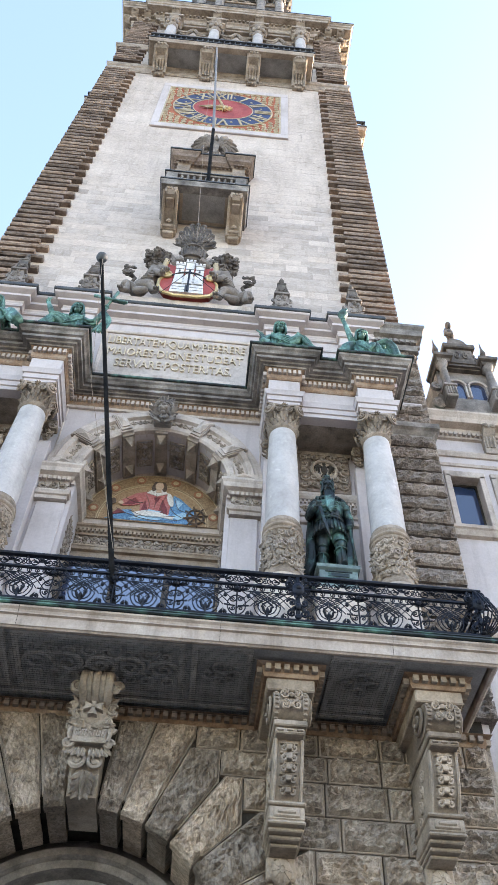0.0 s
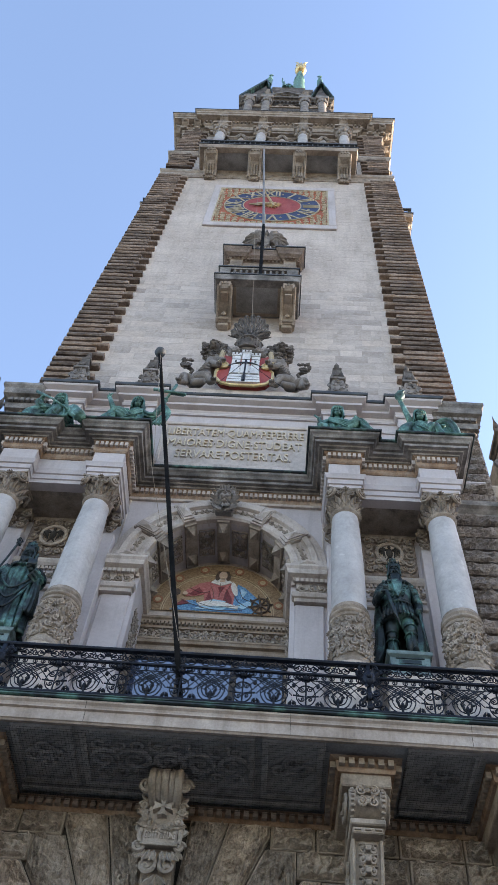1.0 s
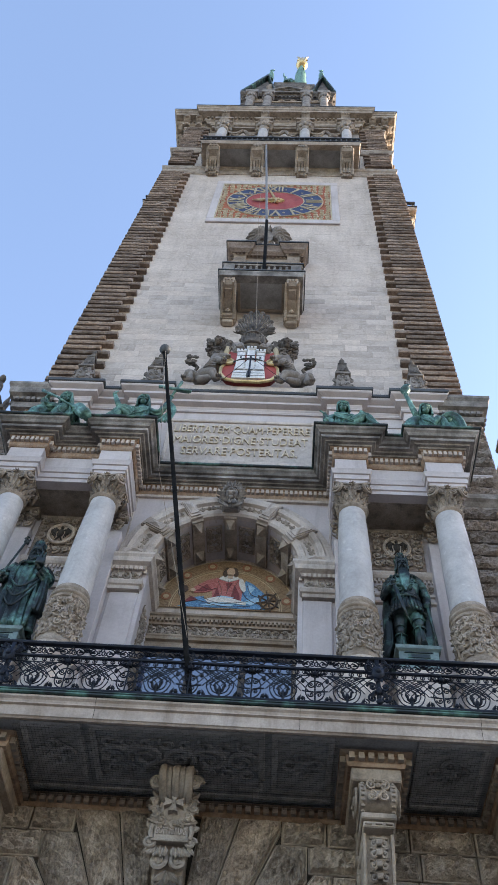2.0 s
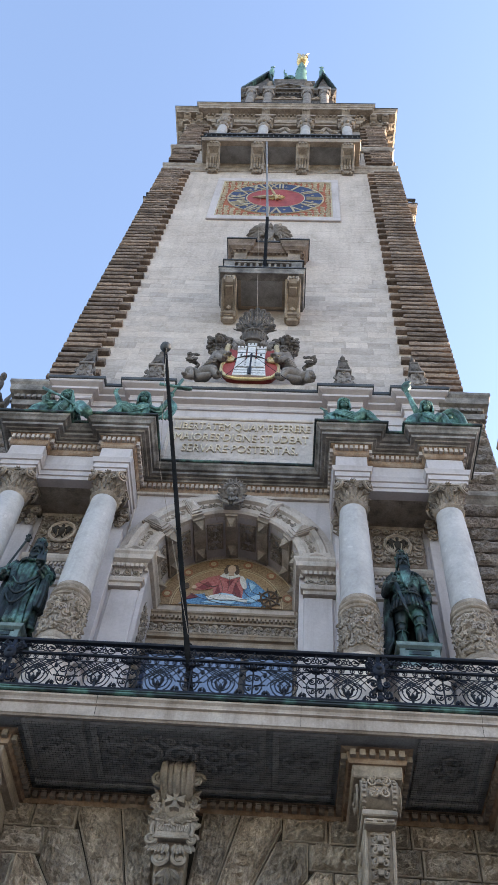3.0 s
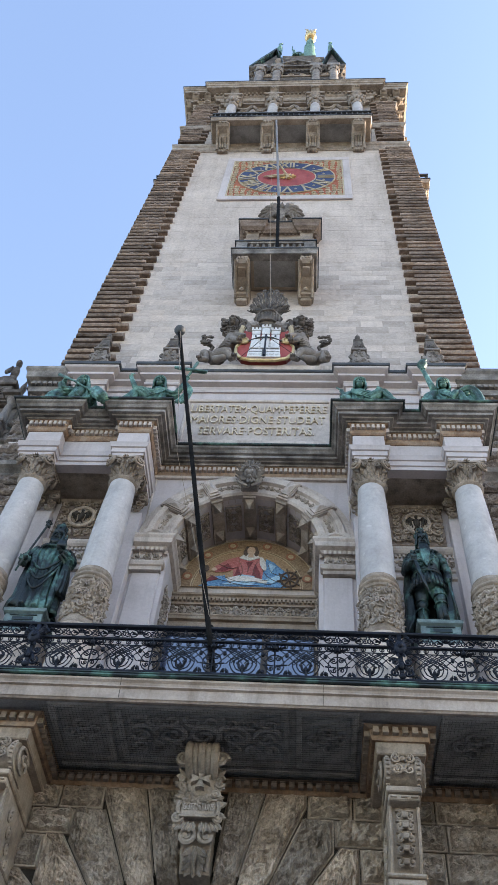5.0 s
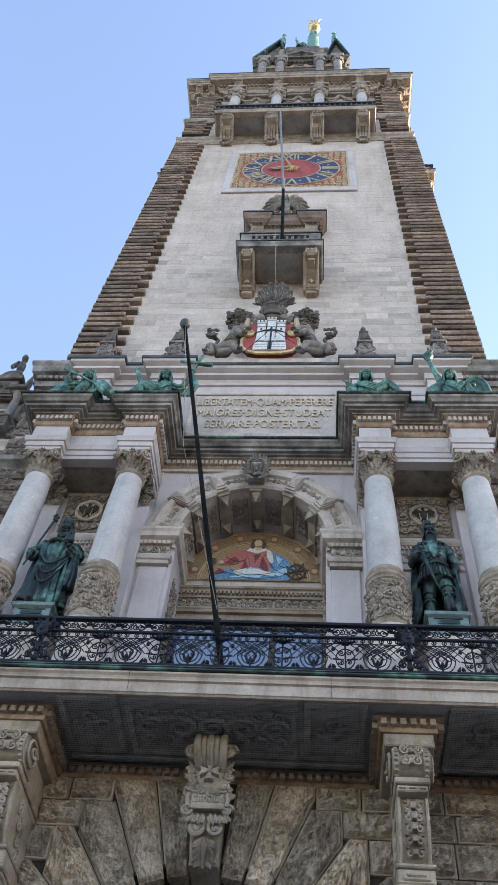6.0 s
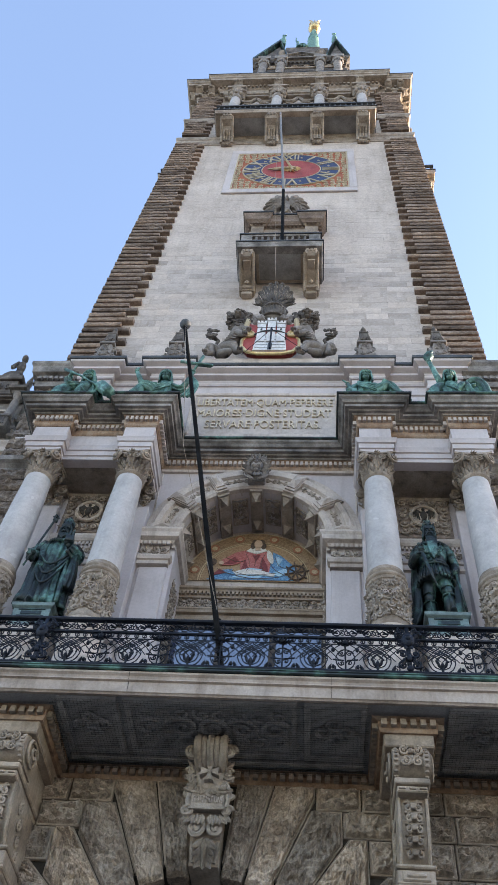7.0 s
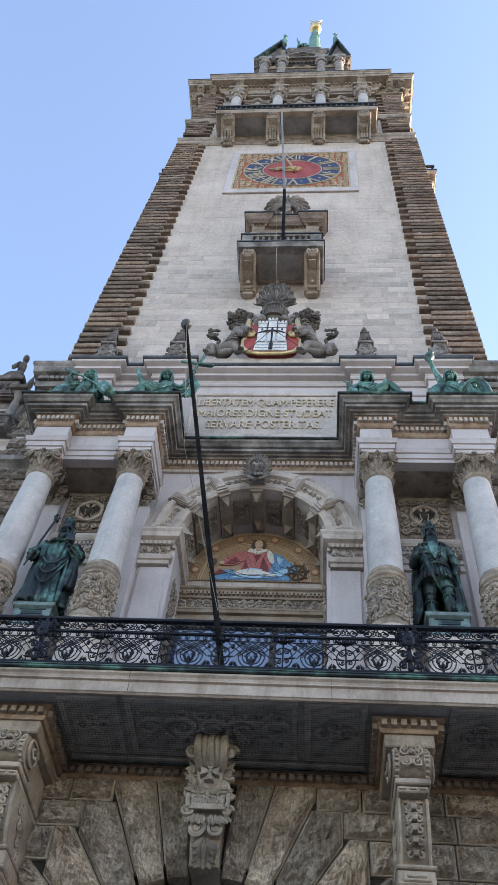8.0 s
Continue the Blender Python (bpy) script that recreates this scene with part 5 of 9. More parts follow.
for p in ((-0.48, -0.1, 1.52), (0.49, -0.02, 1.48)):
    ball(bm, p, (0.085, 0.12, 0.1), 8, 6)
fist(bm, (-0.28, -0.46, 1.5), 0.075), fist(bm, (0.42, -0.27, 1.06), 0.075)
tube(bm, [(-0.31, -0.46, 1.64), (-0.27, -0.47, 1.4)], 0.025, 6), ball(bm, (-0.315, -0.46, 1.66), 0.045, 8, 6)
tube(bm, [(-0.4, -0.5, 1.38), (-0.15, -0.5, 1.43)], 0.026, 6)
tube(bm, [(-0.27, -0.48, 1.4), (-0.14, -0.5, 0.86), (-0.04, -0.5, 0.5)], [0.05, 0.042, 0.015], 4)
tube(bm, [(0.42, -0.28, 1.12), (0.54, -0.16, 0.1)], [0.035, 0.025], 6)
limb(bm, [(0, 0, 1.98), (0, -0.03, 2.22)], [0.13, 0.11])
head(bm, (0, -0.07, 2.33), 1.3, "short", 0.62, 2)
lathe(bm, [(0.14, 2.4), (0.165, 2.42), (0.165, 2.5), (0.14, 2.53), (0.12, 2.6), (0.06, 2.67), (0.02, 2.69)], 16, 0, -0.05)
for k in range(10):
    a = k * 0.6283
    tube(bm, [(0.16 * math.cos(a), -0.05 + 0.16 * math.sin(a), 2.5), (0.175 * math.cos(a), -0.05 + 0.175 * math.sin(a), 2.6)], [0.035, 0.012], 5)
ball(bm, (0, -0.06, 2.73), (0.035, 0.05, 0.06), 8, 6)
for sx in (-1, 1):
    tube(bm, [(0, -0.06, 2.72), (sx * 0.07, -0.05, 2.76), (sx * 0.09, -0.04, 2.68)], [0.03, 0.03, 0.012], 5)
drape(bm, [(0, 0.1, 1.98), (0, 0.1, 1.6), (0, 0.12, 1.0), (-0.02, 0.12, 0.45), (-0.03, 0.12, 0.02)], [(0.36, 0.2), (0.5, 0.27), (0.5, 0.3), (0.52, 0.33), (0.56, 0.36)], 14, 0.15, 5, -28, 208, 0.05, 84, 0.7)
tube(bm, curve([(-0.36, -0.06, 1.98), (-0.18, -0.24, 1.92), (0, -0.29, 1.86), (0.18, -0.24, 1.92), (0.36, -0.06, 1.98)], 4), 0.035, 6)
slimmed(bm, 0.88, 1.06)
sculpture("statue", bm, M_BRONZE, "dark green patinated bronze statue of a bearded armoured ruler", "statue", (3.83, -1.12, 12.44), radians(-4), "bronze statues in the niches")

# robed ruler with sceptre and a small model building
bm = B()
drape(bm, [(0, 0, 1.98), (0, 0, 1.72), (0, 0, 1.3), (0, 0, 0.7), (0, -0.02, 0.02)], [(0.16, 0.14), (0.36, 0.26), (0.33, 0.26), (0.36, 0.29), (0.43, 0.35)], 16, 0.15, 8, seg=96, twist=0.5)
drape(bm, [(0, 0.02, 1.97), (0, 0.02, 1.7), (0.02, 0.02, 1.2), (0.03, 0.02, 0.6), (0.03, 0.02, 0.12)], [(0.2, 0.17), (0.46, 0.31), (0.47, 0.36), (0.5, 0.38), (0.53, 0.4)], 15, 0.15, 9, -55, 235, 0.05, 90, 0.8)
for k in range(3):
    tube(bm, curve([(-0.3, -0.26, 1.3 - 0.22 * k), (0.0, -0.34 - 0.01 * k, 1.06 - 0.26 * k), (0.36, -0.3, 1.46 - 0.1 * k)], 5), 0.026, 6)
for sx in (-1, 1):
    ball(bm, (sx * 0.14, -0.36, 0.05), (0.085, 0.16, 0.055), 10, 7)
for k in range(14):
    a = radians(-160 + 140 * k / 13)
    ball(bm, (0.3 * math.cos(a), -0.02 + 0.27 * math.sin(a), 1.86 - 0.05 * math.sin(-a)), 0.045, 6, 5)
drape(bm, [(-0.34, 0.02, 1.88), (-0.52, 0.0, 1.6), (-0.54, -0.16, 1.38), (-0.5, -0.3, 1.3)], [0.13, 0.15, 0.14, 0.12], 7, 0.2, 11, seg=40)
drape(bm, [(0.34, 0.02, 1.88), (0.5, -0.06, 1.58), (0.42, -0.26, 1.5), (0.3, -0.38, 1.54)], [0.13, 0.15, 0.14, 0.12], 7, 0.2, 12, seg=40)
drape(bm, [(0.46, -0.16, 1.5), (0.48, -0.16, 1.1), (0.48, -0.12, 0.6)], [(0.08, 0.12), (0.13, 0.15), (0.16, 0.16)], 9, 0.16, 10, seg=36)
limb(bm, [(-0.5, -0.3, 1.3), (-0.47, -0.38, 1.26)], [0.06, 0.055]), limb(bm, [(0.3, -0.38, 1.54), (0.24, -0.44, 1.58)], [0.06, 0.055])
fist(bm, (-0.46, -0.41, 1.25), 0.07), fist(bm, (0.22, -0.46, 1.6), 0.07)
tube(bm, [(-0.56, -0.42, 0.85), (-0.42, -0.42, 1.5), (-0.27, -0.4, 2.2)], [0.022, 0.026, 0.03], 6)
ball(bm, (-0.265, -0.4, 2.24), 0.055, 8, 6)
for k in range(4):
    a = k * math.pi / 2
    tube(bm, [(-0.265, -0.4, 2.26), (-0.265 + 0.06 * math.cos(a), -0.4 + 0.06 * math.sin(a), 2.33), (-0.255, -0.4, 2.4)], [0.02, 0.02, 0.01], 5)
box(bm, 0.17, 0.37, -0.55, -0.39, 1.58, 1.74, 0.01), box(bm, 0.21, 0.26, -0.52, -0.42, 1.74, 1.88, 0.01), box(bm, 0.29, 0.34, -0.52, -0.42, 1.74, 1.85, 0.01)
for x in (0.235, 0.315):
    tube(bm, [(x, -0.47, 1.84), (x, -0.47, 1.98)], [0.04, 0.006], 6)
limb(bm, [(0, 0, 1.92), (0, -0.03, 2.12)], [0.12, 0.1])
head(bm, (0, -0.06, 2.24), 1.28, "long", 0.22, 4)
lathe(bm, [(0.13, 2.32), (0.16, 2.34), (0.165, 2.42), (0.15, 2.46), (0.16, 2.52), (0.12, 2.6), (0.04, 2.66)], 16, 0, -0.05)
for k in range(8):
    a = k * 0.785
    tube(bm, curve([(0.16 * math.cos(a), -0.05 + 0.16 * math.sin(a), 2.44), (0.15 * math.cos(a), -0.05 + 0.15 * math.sin(a), 2.56), (0.03 * math.cos(a), -0.05 + 0.03 * math.sin(a), 2.66)], 3), 0.022, 5)
ball(bm, (0, -0.05, 2.7), 0.045)
slimmed(bm, 0.87, 1.05)
sculpture("statue", bm, M_BRONZE, "dark green patinated bronze statue of a robed crowned ruler with sceptre", "statue", (-3.96, -1.12, 12.44), radians(10), "bronze statues in the niches")

for x in (3.88, -3.9):
    ped = thing("statue_pedestal", "patinated bronze pedestal block with a raised name bar", "pedestal", "pedestals of the niche statues", at=(x, -1.15, -0.06))
    bm = B()
    mould(bm, [(-0.36, 0.32), (-0.36, -0.34), (0.36, -0.34), (0.36, 0.32)], [(-0.3, 11.9), (0.0, 11.9), (0.0, 12.36), (0.05, 12.4), (0.06, 12.47), (0.02, 12.5), (-0.3, 12.5)])
    part("block", bm, M_PED, ped, "blue-green bronze block")
    bm = B()
    box(bm, -0.34, 0.34, -0.32, 0.3, 11.95, 12.497)
    part("core", bm, M_PED, ped)
    bm = B()
    box(bm, -0.26, 0.26, -0.36, -0.335, 12.16, 12.18), box(bm, -0.26, 0.26, -0.36, -0.335, 12.32, 12.34)
    box(bm, -0.2, 0.2, -0.356, -0.335, 12.21, 12.29)
    part("name_bar", bm, M_BRONZE, ped)
    bm = B()
    box(bm, -0.45, 0.45, -0.42, 0.6, 9.99, 11.9, 0.03)
    part("stone_base", bm, M_PALE, ped)

# fine bird net hung below the slab
net = thing("bird_net", "fine dark bird net stretched under the balcony slab", "net", at=(0, 0, 9.44))
bm = B()
for a, b in ((-2.6, 2.3), (3.45, 4.58), (-4.85, -3.7)):
    for k in range(int((b - a) / 0.055)):
        x = a + 0.055 * k
        box(bm, x - 0.0007, x + 0.0007, -2.6, -0.8, -0.002, 0.002)
    for k in range(33):
        y = -2.6 + 0.055 * k
        box(bm, a, b, y - 0.0007, y + 0.0007, -0.002, 0.002)
tagged(part("mesh", bm, M_JOINT_SHADE, net), kind="stuff")

# ---- arched recess with the mosaic ----
arch = thing("arch", "carved sandstone arch with diamond blocks and coffered soffit", "arch", at=(0, 0, 0))
bm = B()
arc_mould(bm, 0, AZ, [(AR, YW + 0.1), (AR, YW - 0.12), (AR + 0.06, YW - 0.16), (AR + 0.16, YW - 0.16), (AR + 0.2, YW - 0.1), (AR + 0.44, YW - 0.1),
                      (AR + 0.48, YW - 0.18), (AR + 0.6, YW - 0.2), (AR + 0.66, YW - 0.12), (AR + 0.82, YW - 0.08), (AR + 0.84, YW + 0.1)], 2, 178, 48)
part("archivolt", bm, M_PALE, arch)
for a0, a1 in ((6, 26), (40, 56), (68, 84), (96, 112), (124, 140), (154, 174)):
    n = int((a1 - a0) / 4)
    bm = B()
    for k in range(n):
        a = radians(a0 + (a1 - a0) * (k + 0.5) / n)
        r = AR + 0.32
        spiral(bm, (r * math.cos(a), YW - 0.11, AZ + r * math.sin(a)), 0.07, 1.2, 0.022, a, 1 if k % 2 else -1)
        leaf(bm, (r * math.cos(a), YW - 0.11, AZ + r * math.sin(a)), a + 1.5, 0.12, 0.07, 0.02)
    part("archivolt_relief", bm, M_CARVE, arch)
for a in (4, 33, 62, 118, 147, 176):
    bm = B()
    ar = radians(a)
    er, et = Vector((math.cos(ar), 0, math.sin(ar))), Vector((-math.sin(ar), 0, math.cos(ar)))
    w = 0.15 if 10 < a < 170 else 0.1
    c = Vector((0, YW - 0.2, AZ)) + er * (AR + 0.36)
    for hx, hz, y0, y1 in ((w, 0.36, 0.12, 0.02), (w * 0.86, 0.31, 0.02, -0.02), (w * 0.66, 0.24, -0.02, -0.05)):
        ring = [[bm.verts.new(c + er * (hz * sr) + et * (hx * st) + Vector((0, y, 0))) for sr, st in ((-1, -1), (-1, 1), (1, 1), (1, -1))] for y in (y0, y1)]
        for i in range(4):
            bm.faces.new((ring[0][i], ring[0][(i + 1) % 4], ring[1][(i + 1) % 4], ring[1][i]))
        bm.faces.new(ring[1])
    tip = bm.verts.new(c + Vector((0, -0.1, 0)))
    base = [bm.verts.new(c + er * (0.2 * sr) + et * (w * 0.5 * st) + Vector((0, -0.05, 0))) for sr, st in ((-1, -1), (-1, 1), (1, 1), (1, -1))]
    for i in range(4):
        bm.faces.new((base[i], base[(i + 1) % 4], tip))
    part("diamond_block", bm, M_PALE, arch)
# soffit: ribs with diamond points, carved coffers between
for a in (8, 33, 62, 90, 118, 147, 172):
    bm = B()
    ar = radians(a)
    er, et = Vector((math.cos(ar), 0, math.sin(ar))), Vector((-math.sin(ar), 0, math.cos(ar)))
    hw = 0.15
    for y0, y1, h in ((YW - 0.1, AD, 0.1),):
        vs = [[bm.verts.new(er * (AR + 0.02 - q) + et * s + Vector((0, y, AZ))) for q, s in ((0, -hw), (h, -hw), (h, hw), (0, hw))] for y in (y0, y1)]
        for i in range(4):
            bm.faces.new((vs[0][i], vs[0][(i + 1) % 4], vs[1][(i + 1) % 4], vs[1][i]))
        bm.faces.new(vs[0]), bm.faces.new(vs[1])
    for yc in (YW + 0.1, AD - 0.25):
        base = [bm.verts.new(er * (AR - 0.08) + et * (sx * 0.11) + Vector((0, yc + sy * 0.15, AZ))) for sx, sy in ((-1, -1), (1, -1), (1, 1), (-1, 1))]
        tip = bm.verts.new(er * (AR - 0.26) + Vector((0, yc, AZ)))
        for i in range(4):
            bm.faces.new((base[i], base[(i + 1) % 4], tip))
    part("soffit_rib", bm, M_CARVE, arch)
for a in (20, 47.5, 76, 104, 132.5, 160):
    tmp = B()
    scrollwork(tmp, -0.2, 0.2, -0.36, 0.36, 0.0, 40, 0.2, 0.03)
    tube(tmp, [(0.18, 0, -0.4), (0.18, 0, 0.4), (-0.18, 0, 0.4), (-0.18, 0, -0.4)], 0.02, 5, True)
    ar = radians(a)
    m = Matrix.Translation((AR * math.cos(ar) * 0.985, 0.22, AZ + AR * math.sin(ar) * 0.985)) @ Matrix.Rotation(-(ar - math.pi / 2), 4, "Y") @ Matrix.Rotation(radians(90), 4, "X")
    bmesh.ops.transform(tmp, matrix=m, verts=tmp.verts)
    part("coffer_carving", tmp, M_CARVE, arch)
bm = B()
rng = random.Random(11)
box(bm, -0.19, 0.19, YW - 0.3, YW, AZ + AR + 0.1, 18.06, 0.03)
ball(bm, (0, YW - 0.42, 17.74), (0.15, 0.14, 0.21), 14, 10)
ball(bm, (0, YW - 0.55, 17.6), (0.085, 0.07, 0.07), 10, 7)
tube(bm, [(0, YW - 0.53, 17.82), (0, YW - 0.6, 17.67)], [0.03, 0.05], 7)
ball(bm, (0, YW - 0.52, 17.5), (0.06, 0.06, 0.045), 8, 6)
for sx in (-1, 1):
    ball(bm, (sx * 0.05, YW - 0.59, 17.6), (0.05, 0.05, 0.045), 8, 6)
    ball(bm, (sx * 0.07, YW - 0.53, 17.77), (0.032, 0.025, 0.02), 8, 5)
    tube(bm, [(sx * 0.02, YW - 0.56, 17.83), (sx * 0.08, YW - 0.55, 17.85), (sx * 0.14, YW - 0.48, 17.8)], 0.024, 6)
    ball(bm, (sx * 0.15, YW - 0.42, 17.98), (0.05, 0.04, 0.07), 8, 5)
    for k in range(5):
        tube(bm, curve([(sx * (0.03 + 0.03 * k), YW - 0.48, 17.96 - 0.02 * k), (sx * (0.17 + 0.02 * k), YW - 0.5 + 0.02 * k, 17.86 - 0.09 * k), (sx * (0.2 - 0.01 * k), YW - 0.46, 17.6 - 0.07 * k), (sx * (0.13 - 0.02 * k), YW - 0.44, 17.36 - 0.02 * k)], 4), 0.03, 6)
for row, (rx, rz, ln) in enumerate(((0.15, 0.24, 0.17), (0.2, 0.3, 0.13))):
    for k in range(18):
        a = 2 * math.pi * (k + 0.5 * row) / 18
        leaf(bm, (rx * math.cos(a), YW - 0.5 + 0.1 * row, 17.7 + rz * math.sin(a)), a + rng.uniform(-0.3, 0.3), ln, 0.09, 0.04)
for v in bm.verts:
    v.co = Vector((v.co.x * 1.12, YW - 0.3 + (v.co.y - YW + 0.3) * 1.12, 17.74 + (v.co.z - 17.74) * 1.1))
part("lion_head", bm, M_GREYST, arch, "carved lion-head keystone", smooth=True)
# impost entablature, running back into the recess
for sx in (-1, 1):
    bm = B()
    pa = [(AR * sx + 0.12 * sx, AD), (AR * sx + 0.12 * sx, YW - 0.1), (2.46 * sx, YW - 0.1)]
    pa = pa if sx > 0 else pa[::-1]
    mould(bm, pa, [(-0.1, 15.24), (0.06, 15.24), (0.1, 15.3), (0.2, 15.34), (0.22, 15.46), (0.26, 15.52), (0.26, 15.58), (-0.1, 15.61)])
    mould(bm, pa, [(-0.1, 14.62), (0.04, 14.62), (0.04, 14.72), (0.08, 14.74), (0.1, 14.82), (0.1, 14.86), (-0.1, 14.88)])
    mould(bm, pa, [(-0.1, 14.86), (0.0, 14.86), (0.0, 15.26), (-0.1, 15.26)])
    teeth(bm, pa, 0.04, 15.18, 15.28, 0.06, 0.045, 0.07)
    part("impost_moulding", bm, M_PALE, arch)
for sx in (-1, 1):
    bm = B()
    a, b = (1.82, 2.44) if sx > 0 else (-2.44, -1.82)
    scrollwork(bm, a, b, 14.9, 15.16, YW - 0.12, 13, 0.22, 0.03)
    part("impost_relief", bm, M_CARVE, arch)
bm = B()
pa = [(-AR - 0.1, AD), (AR + 0.1, AD)]
mould(bm, pa, [(-0.1, 15.06), (0.1, 15.06), (0.12, 15.1), (0.16, 15.12), (0.17, 15.17), (-0.1, 15.19)])
teeth(bm, pa, 0.06, 14.97, 15.06, 0.055, 0.04, 0.07)
mould(bm, pa, [(-0.1, 14.9), (0.06, 14.9), (0.06, 15.07), (-0.1, 15.07)])
mould(bm, pa, [(-0.1, 14.43), (0.08, 14.44), (0.1, 14.5), (0.12, 14.52), (0.12, 14.56), (-0.1, 14.57)])
mould(bm, pa, [(-0.1, 14.18), (0.05, 14.19), (0.07, 14.3), (0.09, 14.34), (-0.1, 14.36)])
mould(bm, pa, [(-0.1, 13.9), (0.1, 13.92), (0.13, 14.02), (-0.1, 14.05)])
part("lintel_mouldings", bm, M_OCHRE, arch)
bm = B()
scrollwork(bm, -1.72, 1.72, 14.58, 14.88, AD - 0.03, 15, 0.2, 0.03)
part("lintel_relief", bm, M_CARVE, arch)
# jamb relief beside the recess
for sx in (-1, 1):
    bm = B()
    tmp = B()
    scrollwork(tmp, -0.3, 0.3, 12.6, 14.6, 0.0, 17, 0.22, 0.028)
    m = Matrix.Translation(((AR - 0.01) * sx, 0.2, 0)) @ Matrix.Rotation(radians(90 * -sx), 4, "Z")
    bmesh.ops.transform(tmp, matrix=m, verts=tmp.verts)
    bm.free()
    part("jamb_relief", tmp, M_CARVE, arch)
    bm = B()
    box(bm, min(1.78 * sx, 2.4 * sx), max(1.78 * sx, 2.4 * sx), YW - 0.06, YW + 0.02, 9.97, 14.6, 0.015)
    part("impost_pilaster", bm, M_PLASTER, arch)

# spandrel frames
bm = B()
for sx in (-1, 1):
    for p, q in (((0.9, 18.02), (2.4, 18.02)), ((2.4, 18.02), (2.4, 16.0))):
        tube(bm, [(p[0] * sx, YW - 0.01, p[1]), (q[0] * sx, YW - 0.01, q[1])], 0.025, 5)
mould(bm, [(-2.44, YW - 0.02), (2.44, YW - 0.02)], [(-0.02, 18.0), (0.05, 18.0), (0.07, 18.06), (-0.02, 18.09)])
part("spandrel_frame", bm, M_PALE, arch)

mosaic = thing("mosaic", "colourful tympanum mosaic with a seated robed form on gold ground", "mosaic", at=(0, AD, 15.5))


def disc(bm, pts, y, t=0.012):
    slab(bm, pts, "y", y - t, y)


def half(r, n=30, squash=1.0):
    return [(r * math.cos(math.pi * k / n), r * squash * math.sin(math.pi * k / n)) for k in range(n + 1)]


def oval(cx, cz, rx, rz, n=20, rot=0.0):
    return [(cx + rx * math.cos(2 * math.pi * k / n) * math.cos(rot) - rz * math.sin(2 * math.pi * k / n) * math.sin(rot),
             cz + rx * math.cos(2 * math.pi * k / n) * math.sin(rot) + rz * math.sin(2 * math.pi * k / n) * math.cos(rot)) for k in range(n)]


